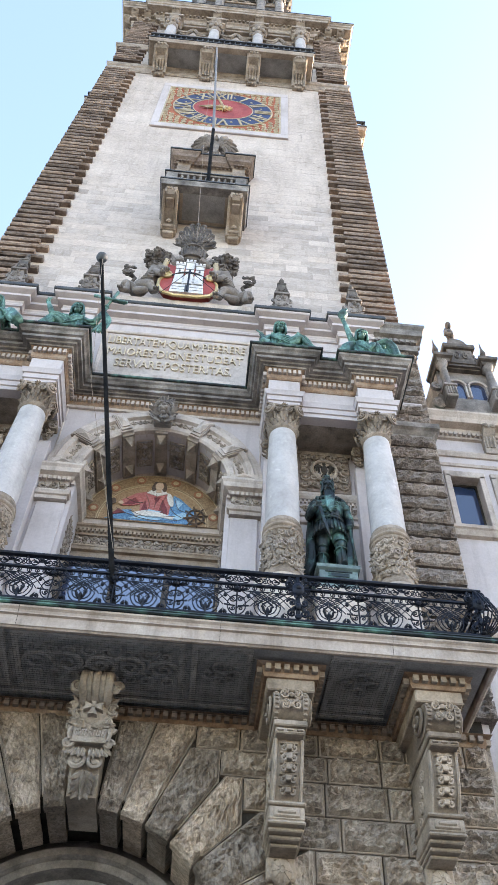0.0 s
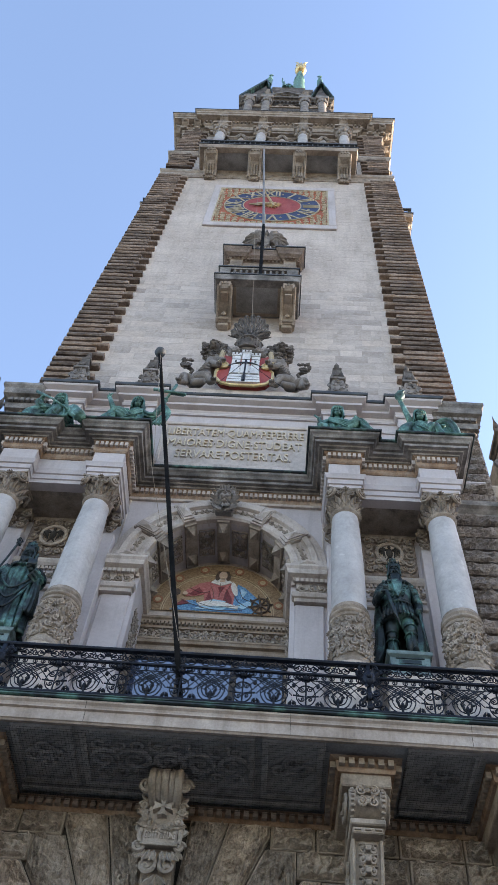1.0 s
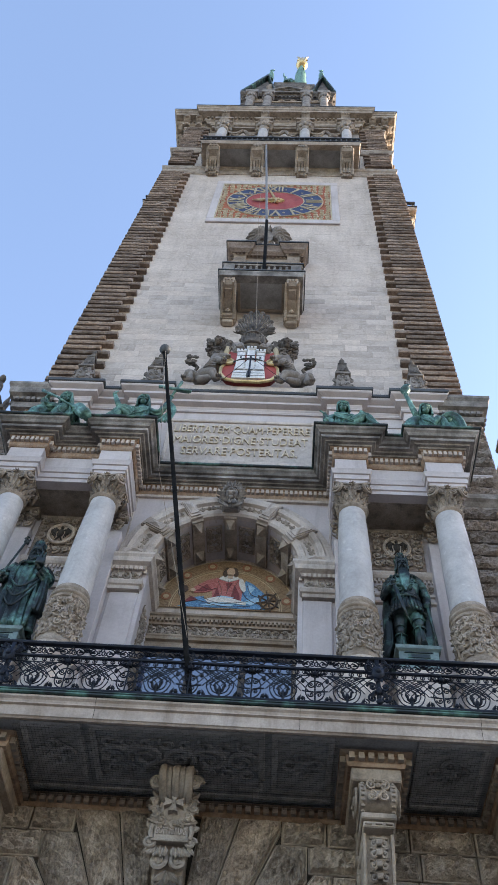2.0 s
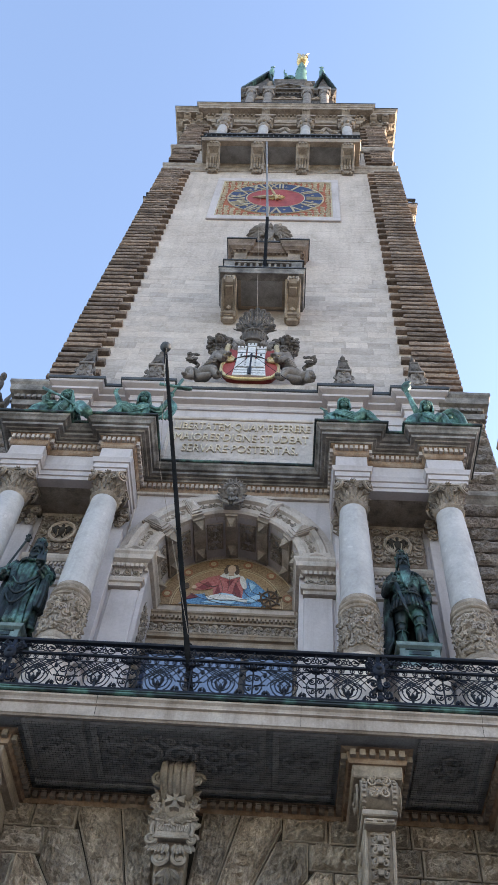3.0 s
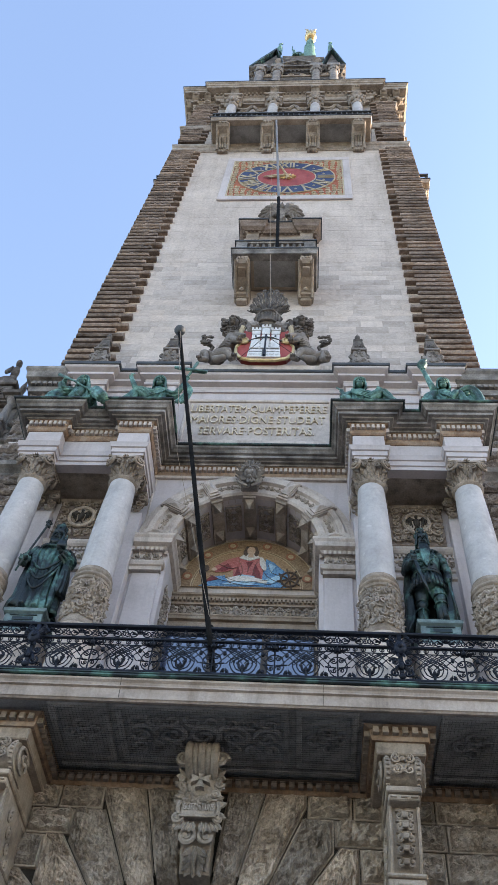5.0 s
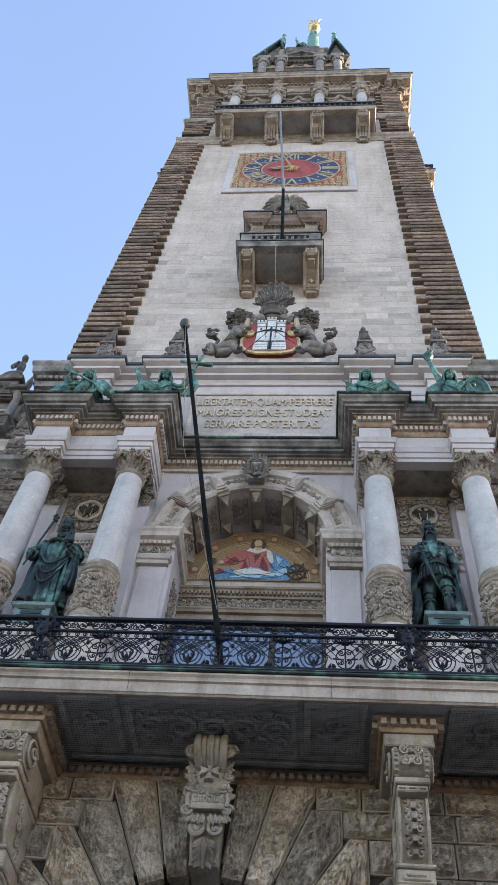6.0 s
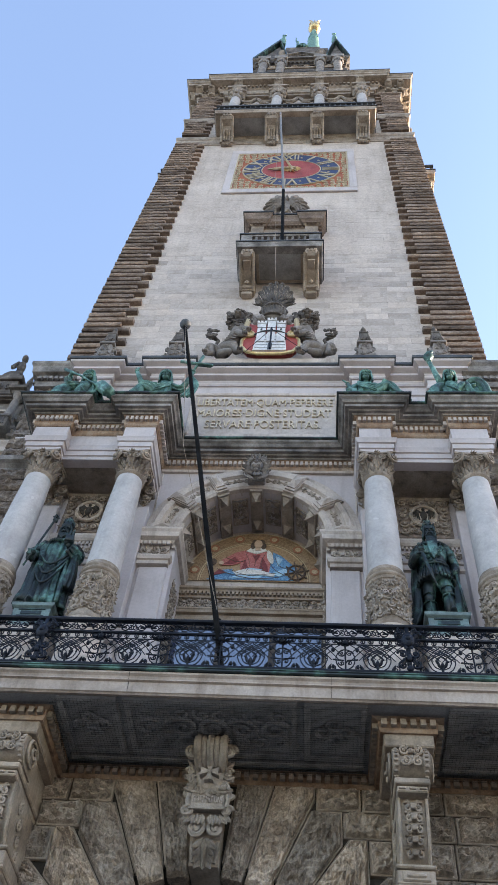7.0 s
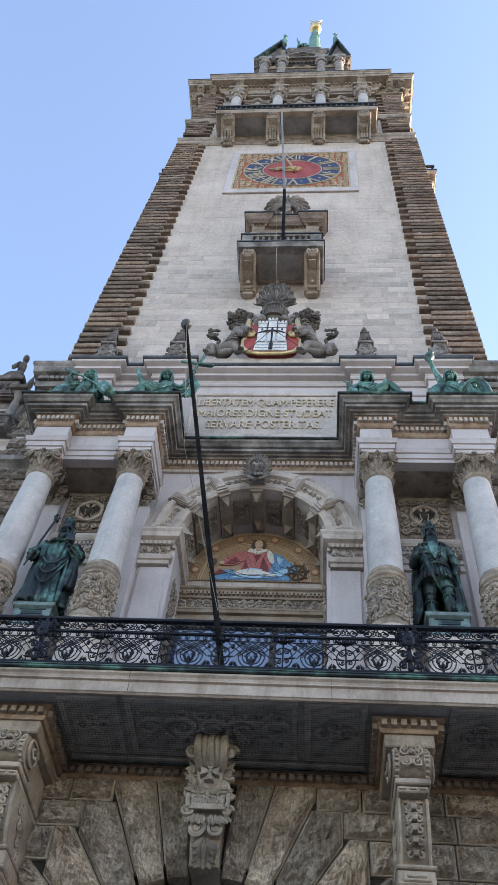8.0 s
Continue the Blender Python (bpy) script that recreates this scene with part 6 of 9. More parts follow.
for nm, mat_, y, shapes in (
        ("border", T_GOLD, 0.0, [half(1.66)]),
        ("inner_field", T_PALEG, -0.012, [half(1.28)]),
        *[("border_medallion", T_RING, -0.012, [oval(1.46 * math.cos(radians(a)), 1.46 * math.sin(radians(a)) + 0.04, 0.12, 0.12)]) for a in (12, 46, 73, 107, 134, 168)],
        *[("medallion_rim", T_LINE, -0.014, [oval(1.46 * math.cos(radians(a)), 1.46 * math.sin(radians(a)) + 0.04, 0.07, 0.07)]) for a in (12, 46, 73, 107, 134, 168)],
        ("rim_line", T_LINE, -0.026, []),
        ("blue_robe", T_BLUE, -0.026, [[(-0.95, 0.02), (-0.5, 0.22), (-0.2, 0.3), (0.3, 0.26), (0.75, 0.12), (0.8, 0.02)], [(0.28, 0.25), (0.36, 0.82), (0.52, 0.72), (0.72, 0.5), (0.86, 0.36), (0.7, 0.2)],
                                       [(-0.9, 0.03), (-0.75, 0.26), (-0.45, 0.32), (-0.4, 0.1)]]),
        ("rose_gown", T_RED, -0.038, [[(-0.28, 0.2), (-0.3, 0.55), (-0.2, 0.86), (0.0, 0.92), (0.22, 0.86), (0.32, 0.55), (0.3, 0.2)], [(-0.2, 0.86), (-0.42, 0.78), (-0.68, 0.56), (-0.66, 0.4), (-0.45, 0.42), (-0.25, 0.5)]]),
        ("wine_shadow", T_WINE, -0.044, [[(-0.28, 0.24), (-0.2, 0.6), (-0.12, 0.3)], [(0.08, 0.24), (0.14, 0.66), (0.26, 0.4), (0.28, 0.22)], [(-0.62, 0.45), (-0.42, 0.66), (-0.32, 0.52), (-0.46, 0.44)],
                                         [(-0.05, 0.7), (0.02, 0.52), (0.1, 0.72)], [(-0.86, 0.1), (-0.7, 0.3), (-0.56, 0.2)]]),
        ("pale_blue_fold", T_SKYB, -0.044, [[(-0.5, 0.06), (-0.2, 0.16), (0.2, 0.14), (0.1, 0.05)], [(0.42, 0.7), (0.46, 0.4), (0.56, 0.6)], [(0.36, 0.2), (0.62, 0.34), (0.7, 0.22), (0.5, 0.1)], [(-0.3, 0.26), (-0.1, 0.34), (0.16, 0.3), (0.0, 0.2)]]),
        ("white_fur", T_WHITE, -0.05, [[(-0.42, 0.22), (-0.2, 0.3), (0.1, 0.28), (0.42, 0.17), (0.4, 0.1), (0.05, 0.16), (-0.35, 0.14)], oval(0.3, 0.66, 0.06, 0.2, rot=0.25), [(-0.2, 0.82), (0.02, 0.74), (0.24, 0.84), (0.16, 0.93), (-0.1, 0.93)]]),
        ("pale_face", T_SKIN, -0.066, [oval(0.04, 1.03, 0.085, 0.125)]),
        ("pale_palm", T_SKIN, -0.066, [oval(-0.68, 0.46, 0.05, 0.05)]),
        ("pale_neck", T_SKIN, -0.066, [[(-0.02, 0.84), (0.1, 0.84), (0.08, 0.95), (0.0, 0.95)]]),
        ("dark_hair", T_DARK, -0.058, [oval(0.04, 1.08, 0.135, 0.14), oval(-0.07, 0.98, 0.05, 0.1), oval(0.15, 0.98, 0.05, 0.1)]),
        ("crown", T_PALEG, -0.074, [[(-0.07, 1.16), (-0.09, 1.26), (-0.02, 1.21), (0.04, 1.28), (0.1, 1.21), (0.17, 1.26), (0.15, 1.16)]]),
        ("dark_helm", T_DARK, -0.05, [oval(-0.85, 0.5, 0.07, 0.09), oval(-0.92, 0.36, 0.05, 0.1, rot=0.4)])):
    bm = B()
    grow = 1.0 if nm in ("border", "inner_field", "border_medallion", "medallion_rim") else 1.18
    for q, sh in enumerate(shapes):
        disc(bm, [(px * grow, pz * grow) for px, pz in sh], y - 0.0015 * q, 0.014)
    if nm == "rim_line":
        for r in (1.64, 1.27, 1.32):
            tube(bm, [(r * math.cos(math.pi * k / 40), -0.02, r * math.sin(math.pi * k / 40)) for k in range(41)], 0.014, 4)
    part(nm, bm, mat_, mosaic)
bm = B()
for p in ([(-0.5, 0.28), (-0.1, 0.12), (0.45, 0.2)], [(-0.2, 0.75), (-0.1, 0.45), (-0.15, 0.25)], [(0.2, 0.75), (0.12, 0.45), (0.2, 0.25)], [(-0.6, 0.62), (-0.35, 0.5), (-0.2, 0.55)],
          [(0.4, 0.65), (0.5, 0.4), (0.75, 0.3)], [(0.3, 0.5), (0.4, 0.3), (0.6, 0.15)], [(-0.35, 0.1), (0.05, 0.03), (0.5, 0.08)], [(-0.75, 0.3), (-0.6, 0.2), (-0.3, 0.1)], [(0.0, 0.8), (0.02, 0.6), (0.0, 0.4)]):
    tube(bm, curve([(x * 1.18, -0.066, z * 1.18) for x, z in p], 4), 0.007, 4)
part("fold_line", bm, T_DARK, mosaic)
bm = B()
wc = (1.0, 0.28)
tube(bm, [(wc[0] + 0.2 * math.cos(k * 0.3142), -0.05, wc[1] + 0.24 * math.sin(k * 0.3142)) for k in range(20)], 0.03, 5, True)
for k in range(4):
    a = k * math.pi / 4 + 0.2
    tube(bm, [(wc[0] - 0.3 * math.cos(a), -0.055, wc[1] - 0.34 * math.sin(a)), (wc[0] + 0.3 * math.cos(a), -0.055, wc[1] + 0.34 * math.sin(a))], 0.02, 5)
part("ship_wheel", bm, T_DARK, mosaic, "dark brown ship wheel")

# glazed balcony doors under the lintel
door = thing("balcony_door", "tall glazed balcony door in a dark frame below the mosaic", "door", at=(0, 0.6, 0))
bm = B()
for x in (-1.66, -0.56, 0.56, 1.66):
    box(bm, x - 0.07, x + 0.07, -0.06, 0.06, 9.97, 13.85, 0.01)
for z in (10.05, 12.4, 13.8):
    box(bm, -1.6, 1.6, -0.05, 0.05, z - 0.07, z + 0.07, 0.01)
part("frame", bm, M_WOOD, door)
for x in (-1.11, 0.0, 1.11):
    for z0, z1 in ((10.1, 12.35), (12.45, 13.75)):
        bm = B()
        box(bm, x - 0.5, x + 0.5, -0.012, 0.012, z0, z1)
        part("pane", bm, M_DOORGLASS, door)

# ---- seated bronze forms on the cornice ----
def bare_arm(bm, pts, s=1.0):
    limb(bm, pts, [0.075 * s, 0.065 * s, 0.045 * s][:len(pts)], 10)
    fist(bm, pts[-1], 0.06 * s)


def sitter(x, knees, extra, label, rz=0.0, lean=0.0, seed=1):
    """Robed seated form: draped body, draped knees reaching along x, hooded head."""
    bm = B()
    drape(bm, [(0, 0, 0.0), (lean * 0.3, -0.02, 0.35), (lean * 0.8, -0.04, 0.72), (lean, -0.06, 0.98), (lean, -0.06, 1.08)], [(0.36, 0.3), (0.29, 0.24), (0.27, 0.2), (0.22, 0.15), (0.09, 0.08)], 13, 0.17, seed, seg=78, twist=1.2)
    for j, (ky, kz) in enumerate(((-0.26, 0.62), (-0.08, 0.72))):
        kx = knees * (0.55 + 0.1 * j)
        drape(bm, [(0.05 * knees, -0.05, 0.35), (kx * 0.6, ky * 0.9, kz * 0.85), (kx, ky, kz), (kx * 1.25, ky, kz * 0.55), (kx * 1.5, ky - 0.03, 0.05)], [0.17, 0.17, 0.14, 0.12, 0.13], 8, 0.24, seed + 3 + j, seg=56, twist=1.3)
    limb(bm, [(lean, -0.06, 1.0), (lean, -0.09, 1.16)], [0.085, 0.075])
    head(bm, (lean, -0.14, 1.3), 1.25, "long", 0.0, seed)
    drape(bm, [(lean, 0.03, 1.45), (lean, 0.02, 1.3), (lean, 0.03, 1.1), (lean * 0.9, 0.04, 0.85)], [(0.06, 0.06), (0.155, 0.13), (0.18, 0.14), (0.27, 0.2)], 11, 0.08, seed + 9, -20, 200, 0.03, 40)
    for k in range(4):
        tube(bm, curve([(lean - 0.22 * knees, -0.2, 0.95 - 0.05 * k), (lean + 0.02, -0.3 - 0.02 * k, 0.72 - 0.1 * k), (lean + 0.3 * knees, -0.3, 0.6 - 0.1 * k)], 4), 0.024, 6)
    extra(bm, lean)
    sculpture("cornice_sculpture", bm, M_GREEN, label, "sculpture", (x, -1.72, 18.93), rz, "bronze sculptures on the cornice")


def crouched(bm, lean):
    drape(bm, [(lean - 0.2, -0.06, 0.96), (-0.42, -0.1, 0.7), (-0.4, -0.22, 0.45), (-0.46, -0.28, 0.3)], [0.1, 0.12, 0.12, 0.1], 6, 0.22, 31, seg=36)
    bare_arm(bm, [(-0.4, -0.2, 0.5), (-0.44, -0.24, 0.62), (-0.5, -0.2, 0.85)], 0.9)
    tube(bm, [(-0.62, -0.22, 1.0), (-0.45, -0.22, 0.8)], 0.025, 6)
    drape(bm, [(lean + 0.2, -0.08, 0.95), (0.36, -0.16, 0.72), (0.5, -0.34, 0.8)], [0.1, 0.11, 0.09], 6, 0.22, 32, seg=36)


def torchbearer(bm, lean):
    bare_arm(bm, [(lean - 0.2, -0.06, 0.98), (-0.3, -0.1, 1.45), (-0.42, -0.12, 2.1)], 1.15)
    lathe(bm, [(0.03, 2.05), (0.05, 2.2), (0.13, 2.3), (0.14, 2.36), (0.1, 2.42)], 12, -0.42, -0.14)
    for k in range(7):
        tube(bm, curve([(-0.42 + 0.08 * math.cos(k), -0.14 + 0.08 * math.sin(k), 2.38), (-0.4 + 0.1 * math.cos(k + 1), -0.14 + 0.08 * math.sin(k), 2.5), (-0.42, -0.14, 2.6)], 3), 0.03, 5)
    drape(bm, [(lean - 0.2, -0.05, 0.98), (-0.36, -0.08, 0.8), (-0.5, -0.1, 0.4)], [0.12, 0.14, 0.16], 8, 0.14, 41, seg=30)
    drape(bm, [(0.35, 0.05, 1.02), (0.6, 0.05, 1.2), (0.82, 0.05, 1.02), (0.88, 0.05, 0.5), (0.85, 0.05, 0.0)], [(0.06, 0.2), (0.12, 0.24), (0.14, 0.24), (0.13, 0.22), (0.12, 0.2)], 9, 0.1, 42, seg=36)
    drape(bm, [(0.62, 0.1, 1.1), (0.66, 0.1, 0.0)], [(0.24, 0.14), (0.26, 0.16)], 7, 0.08, 43, seg=30)
    bare_arm(bm, [(lean + 0.2, -0.08, 0.96), (0.34, -0.2, 0.7), (0.5, -0.3, 0.62)])


def waver(bm, lean):
    drape(bm, [(lean - 0.2, -0.06, 0.98), (-0.45, -0.1, 0.92), (-0.62, -0.12, 0.98)], [0.11, 0.12, 0.1], 6, 0.22, 51, seg=36)
    bare_arm(bm, [(-0.58, -0.12, 0.95), (-0.72, -0.14, 1.3), (-0.82, -0.16, 1.55)], 1.1)
    for k in range(3):
        tube(bm, [(-0.82, -0.18, 1.58), (-0.85 + 0.05 * k, -0.2, 1.7)], [0.025, 0.014], 5)
    drape(bm, [(lean + 0.18, -0.06, 0.95), (0.4, -0.1, 0.75), (0.55, -0.14, 0.8)], [0.11, 0.12, 0.1], 6, 0.22, 52, seg=36)
    bare_arm(bm, [(0.5, -0.14, 0.75), (0.62, -0.16, 1.1), (0.7, -0.18, 1.5)], 1.1)
    for k in range(4):
        tube(bm, curve([(0.64 + 0.03 * k, -0.16, 1.4 - 0.06 * k), (0.74 + 0.05 * k, -0.14, 0.9), (0.5 + 0.09 * k, -0.12, 0.35)], 4), 0.035, 6)
    tube(bm, [(0.3, -0.22, 1.98), (1.2, -0.24, 1.72)], 0.045, 4)
    tube(bm, [(0.7, -0.2, 1.5), (0.88, -0.2, 2.3)], [0.03, 0.045], 4)
    tube(bm, [(0.76, -0.2, 1.85), (1.15, -0.2, 1.76)], 0.05, 4)


def rodholder(bm, lean):
    drape(bm, [(lean - 0.2, -0.06, 0.98), (-0.42, -0.16, 0.86), (-0.5, -0.26, 1.02)], [0.11, 0.13, 0.1], 6, 0.22, 61, seg=36)
    bare_arm(bm, [(-0.46, -0.2, 0.95), (-0.44, -0.3, 1.1), (-0.4, -0.36, 1.12)])
    tube(bm, [(-0.62, -0.38, 1.3), (-0.1, -0.42, 0.9), (0.75, -0.44, 0.1)], [0.045, 0.03, 0.03], 6)
    drape(bm, [(lean + 0.2, -0.08, 0.95), (0.4, -0.22, 0.6), (0.62, -0.4, 0.35), (0.9, -0.55, -0.15)], [0.12, 0.15, 0.16, 0.14], 8, 0.14, 62, seg=32)
    drape(bm, [(-0.45, -0.1, 0.85), (-0.62, -0.12, 0.5), (-0.66, -0.14, 0.0)], [0.14, 0.2, 0.24], 10, 0.14, 63, seg=40)


sitter(2.72, 1, crouched, "verdigris bronze allegorical form seated on the cornice, robed and crouched", lean=-0.02, seed=11)
sitter(4.82, 0.55, torchbearer, "verdigris bronze allegorical form with raised torch and dark drapery", seed=12)
sitter(-2.52, -0.85, waver, "verdigris bronze allegorical form with an outstretched arm and a beam", lean=0.0, seed=13)
sitter(-4.58, 0.5, rodholder, "verdigris bronze allegorical form with a rod leaning over the cornice", lean=0.0, seed=14)

# ---- inscription on the attic ----
ins = thing("inscription_tablet", "pale stone tablet with a raised three-line Latin inscription", "tablet", at=(0, -0.53, 0))
bm = B()
box(bm, -2.0, 2.0, -0.06, 0.02, 19.3, 21.3, 0.02)
part("tablet", bm, M_ASHLAR, ins)
bm = B()
for x0, x1, z0, z1 in ((-2.06, 2.06, 21.3, 21.42), (-2.06, 2.06, 19.2, 19.42), (-2.06, -1.95, 19.3, 21.3), (1.95, 2.06, 19.3, 21.3)):
    box(bm, x0, x1, -0.1, 0.0, z0, z1, 0.02)
part("frame", bm, M_PALE, ins)
for txt, z, w in (("LIBERTATEM\u00b7QUAM\u00b7PEPERERE", 20.92, 3.75), ("MAIORES\u00b7DIGNE\u00b7STUDEAT", 20.38, 3.65), ("SERVARE\u00b7POSTERITAS.", 19.84, 3.1)):
    lettering("text_line", txt, 0.5, 0.022, M_LETTER, ins, (0.0, -0.08, z), width=w, label="raised dull gilt letters")

# ---- coat of arms ----
arms = thing("coat_of_arms", "painted coat of arms with castle shield, plumed crest and stone lions", "coat of arms", at=(0.03, -0.85, 22.62))
bm = B()
box(bm, -2.05, 2.05, -0.05, 0.5, 0.0, 0.3, 0.03)
part("plinth", bm, M_PALE, arms)
shield_o = [(-0.74, 2.22), (-0.55, 2.1), (0.55, 2.1), (0.74, 2.22), (0.78, 1.75), (0.66, 1.5), (0.86, 1.12), (0.86, 0.75), (0.68, 0.42), (0.35, 0.3), (-0.35, 0.3), (-0.68, 0.42), (-0.86, 0.75), (-0.86, 1.12), (-0.66, 1.5), (-0.78, 1.75)]
bm = B()
slab(bm, [(x * 0.98, 0.06 + z * 0.97) for x, z in shield_o], "y", -0.2, 0.02)
part("shield", bm, M_RED, arms, "red painted shield")
bm = B()
tube(bm, [(x, -0.2, z) for x, z in shield_o[5:12]], [0.035, 0.045, 0.05, 0.055, 0.055, 0.055, 0.055], 8)
tube(bm, [(x, -0.2, z) for x, z in shield_o[11:]], [0.055, 0.055, 0.05, 0.045, 0.035], 8)
for sx in (-1, 1):
    spiral(bm, (sx * 0.68, -0.24, 1.42), 0.17, 1.7, 0.055, 1.57, sx, "xz", 7)
part("gilt_rim", bm, M_GOLD, arms, "gilded cream rim with volutes", smooth=True)
for sx in (-1, 1):
    bm = B()
    tube(bm, [(sx * 0.8, -0.2, 1.7), (sx * 0.76, -0.24, 2.3)], [0.07, 0.1], 7)
    part("rim_tip", bm, M_CREAM, arms, "cream stone tip of the rim")
bm = B()
slab(bm, [(-0.5, 0.42), (0.5, 0.42), (0.42, 1.42), (-0.42, 1.42)], "y", -0.26, -0.14)
for x, h in ((-0.3, 1.98), (0.0, 2.18), (0.3, 1.98)):
    box(bm, x - 0.125, x + 0.125, -0.3, -0.14, 0.9, h, 0.01)
    box(bm, x - 0.15, x + 0.15, -0.33, -0.14, h, h + 0.06, 0.01)
    for k in (-1, 0, 1):
        box(bm, x + k * 0.11 - 0.035, x + k * 0.11 + 0.035, -0.34, -0.16, h + 0.06, h + 0.15)
part("castle", bm, M_WHITE, arms, "white painted castle with three towers")
bm = B()
tube(bm, curve([(-0.5, -0.27, 1.36), (-0.25, -0.32, 1.47), (0, -0.33, 1.5), (0.25, -0.32, 1.47), (0.5, -0.27, 1.36)], 4), 0.028, 5)
for x in (-0.3, 0.0, 0.3):
    box(bm, x - 0.125, x + 0.125, -0.31, -0.2, 1.74, 1.765), box(bm, x - 0.03, x + 0.03, -0.31, -0.2, 1.56, 1.68)
for k in range(5):
    box(bm, -0.46, 0.46, -0.268, -0.2, 0.56 + 0.16 * k, 0.568 + 0.16 * k)
box(bm, -0.06, 0.06, -0.27, -0.2, 0.44, 0.84)
part("castle_joints", bm, M_LEAD, arms)
bm = B()
for sx in (-1, 1):
    tube(bm, [(sx * 0.55, -0.1, 2.24), (sx * 0.25, -0.32, 2.34)], [0.12, 0.15], 10)
    spiral(bm, (sx * 0.4, -0.34, 2.34), 0.14, 1.6, 0.045, 1.57, sx, "xz", 6)
    for k in range(4):
        spiral(bm, (sx * (0.5 + 0.1 * k), -0.14, 2.45 + 0.14 * k), 0.14, 1.4, 0.055, k * 1.3, sx, "xz", 6)
part("mantling", bm, M_GREYST, arms, "rolled stone mantling")
bm = B()
drape(bm, [(0, -0.05, 2.35), (0, -0.1, 2.6), (0, -0.1, 2.95), (0, -0.05, 3.3), (0, 0, 3.5)], [(0.36, 0.26), (0.34, 0.3), (0.4, 0.32), (0.42, 0.28), (0.2, 0.16)], 2, 0.02, 2)
for k in range(9):
    x = -0.32 + 0.08 * k
    tube(bm, [(x, -0.4 + 1.2 * x * x, 2.72), (x * 1.15, -0.44 + 1.2 * x * x, 3.05)], [0.022, 0.03], 5)
tube(bm, curve([(-0.42, -0.1, 2.6), (-0.2, -0.38, 2.54), (0, -0.43, 2.52), (0.2, -0.38, 2.54), (0.42, -0.1, 2.6)], 4), 0.05, 6)
tube(bm, curve([(-0.44, -0.1, 3.12), (-0.2, -0.38, 3.14), (0, -0.43, 3.16), (0.2, -0.38, 3.14), (0.44, -0.1, 3.12)], 4), 0.055, 6)
part("helmet", bm, M_SOOT, arms, "dark weathered barred stone helmet", smooth=True)
bm = B()
for k in range(9):
    a = radians(12 + 19.5 * k)
    tip = Vector((0.6 * math.cos(a), -0.12 - 0.1 * math.sin(a), 3.75 + 1.35 * math.sin(a)))
    root = Vector((0.22 * math.cos(a), -0.08, 3.25 + 0.15 * math.sin(a)))
    d = (tip - root)
    side = d.cross(Vector((0, 1, 0))).normalized()
    for w in (-1, 1):
        tube(bm, [root, root + d * 0.5 + side * 0.055 * w, root + d * 0.85 + side * 0.105 * w, tip + side * 0.05 * w], [0.025, 0.03, 0.035, 0.02], 5)
    tube(bm, [root, root + d * 0.6, tip], [0.02, 0.035, 0.05], 5)
    ball(bm, tip, (0.09, 0.07, 0.1), 8, 6), ball(bm, root + d * 0.62 + Vector((0, -0.05, 0)), (0.04, 0.03, 0.08), 6, 5)
for row in range(3):
    for k in range(6 + row):
        a = math.pi * (k + 0.5) / (6 + row)
        r = 0.22 + 0.1 * row
        leaf(bm, (r * math.cos(a), -0.26 + 0.02 * row, 3.3 + (0.2 + 0.26 * row) * math.sin(a)), a, 0.3, 0.12)
part("plume_fan", bm, M_SOOT, arms, "dark weathered stone plume fan", smooth=True)
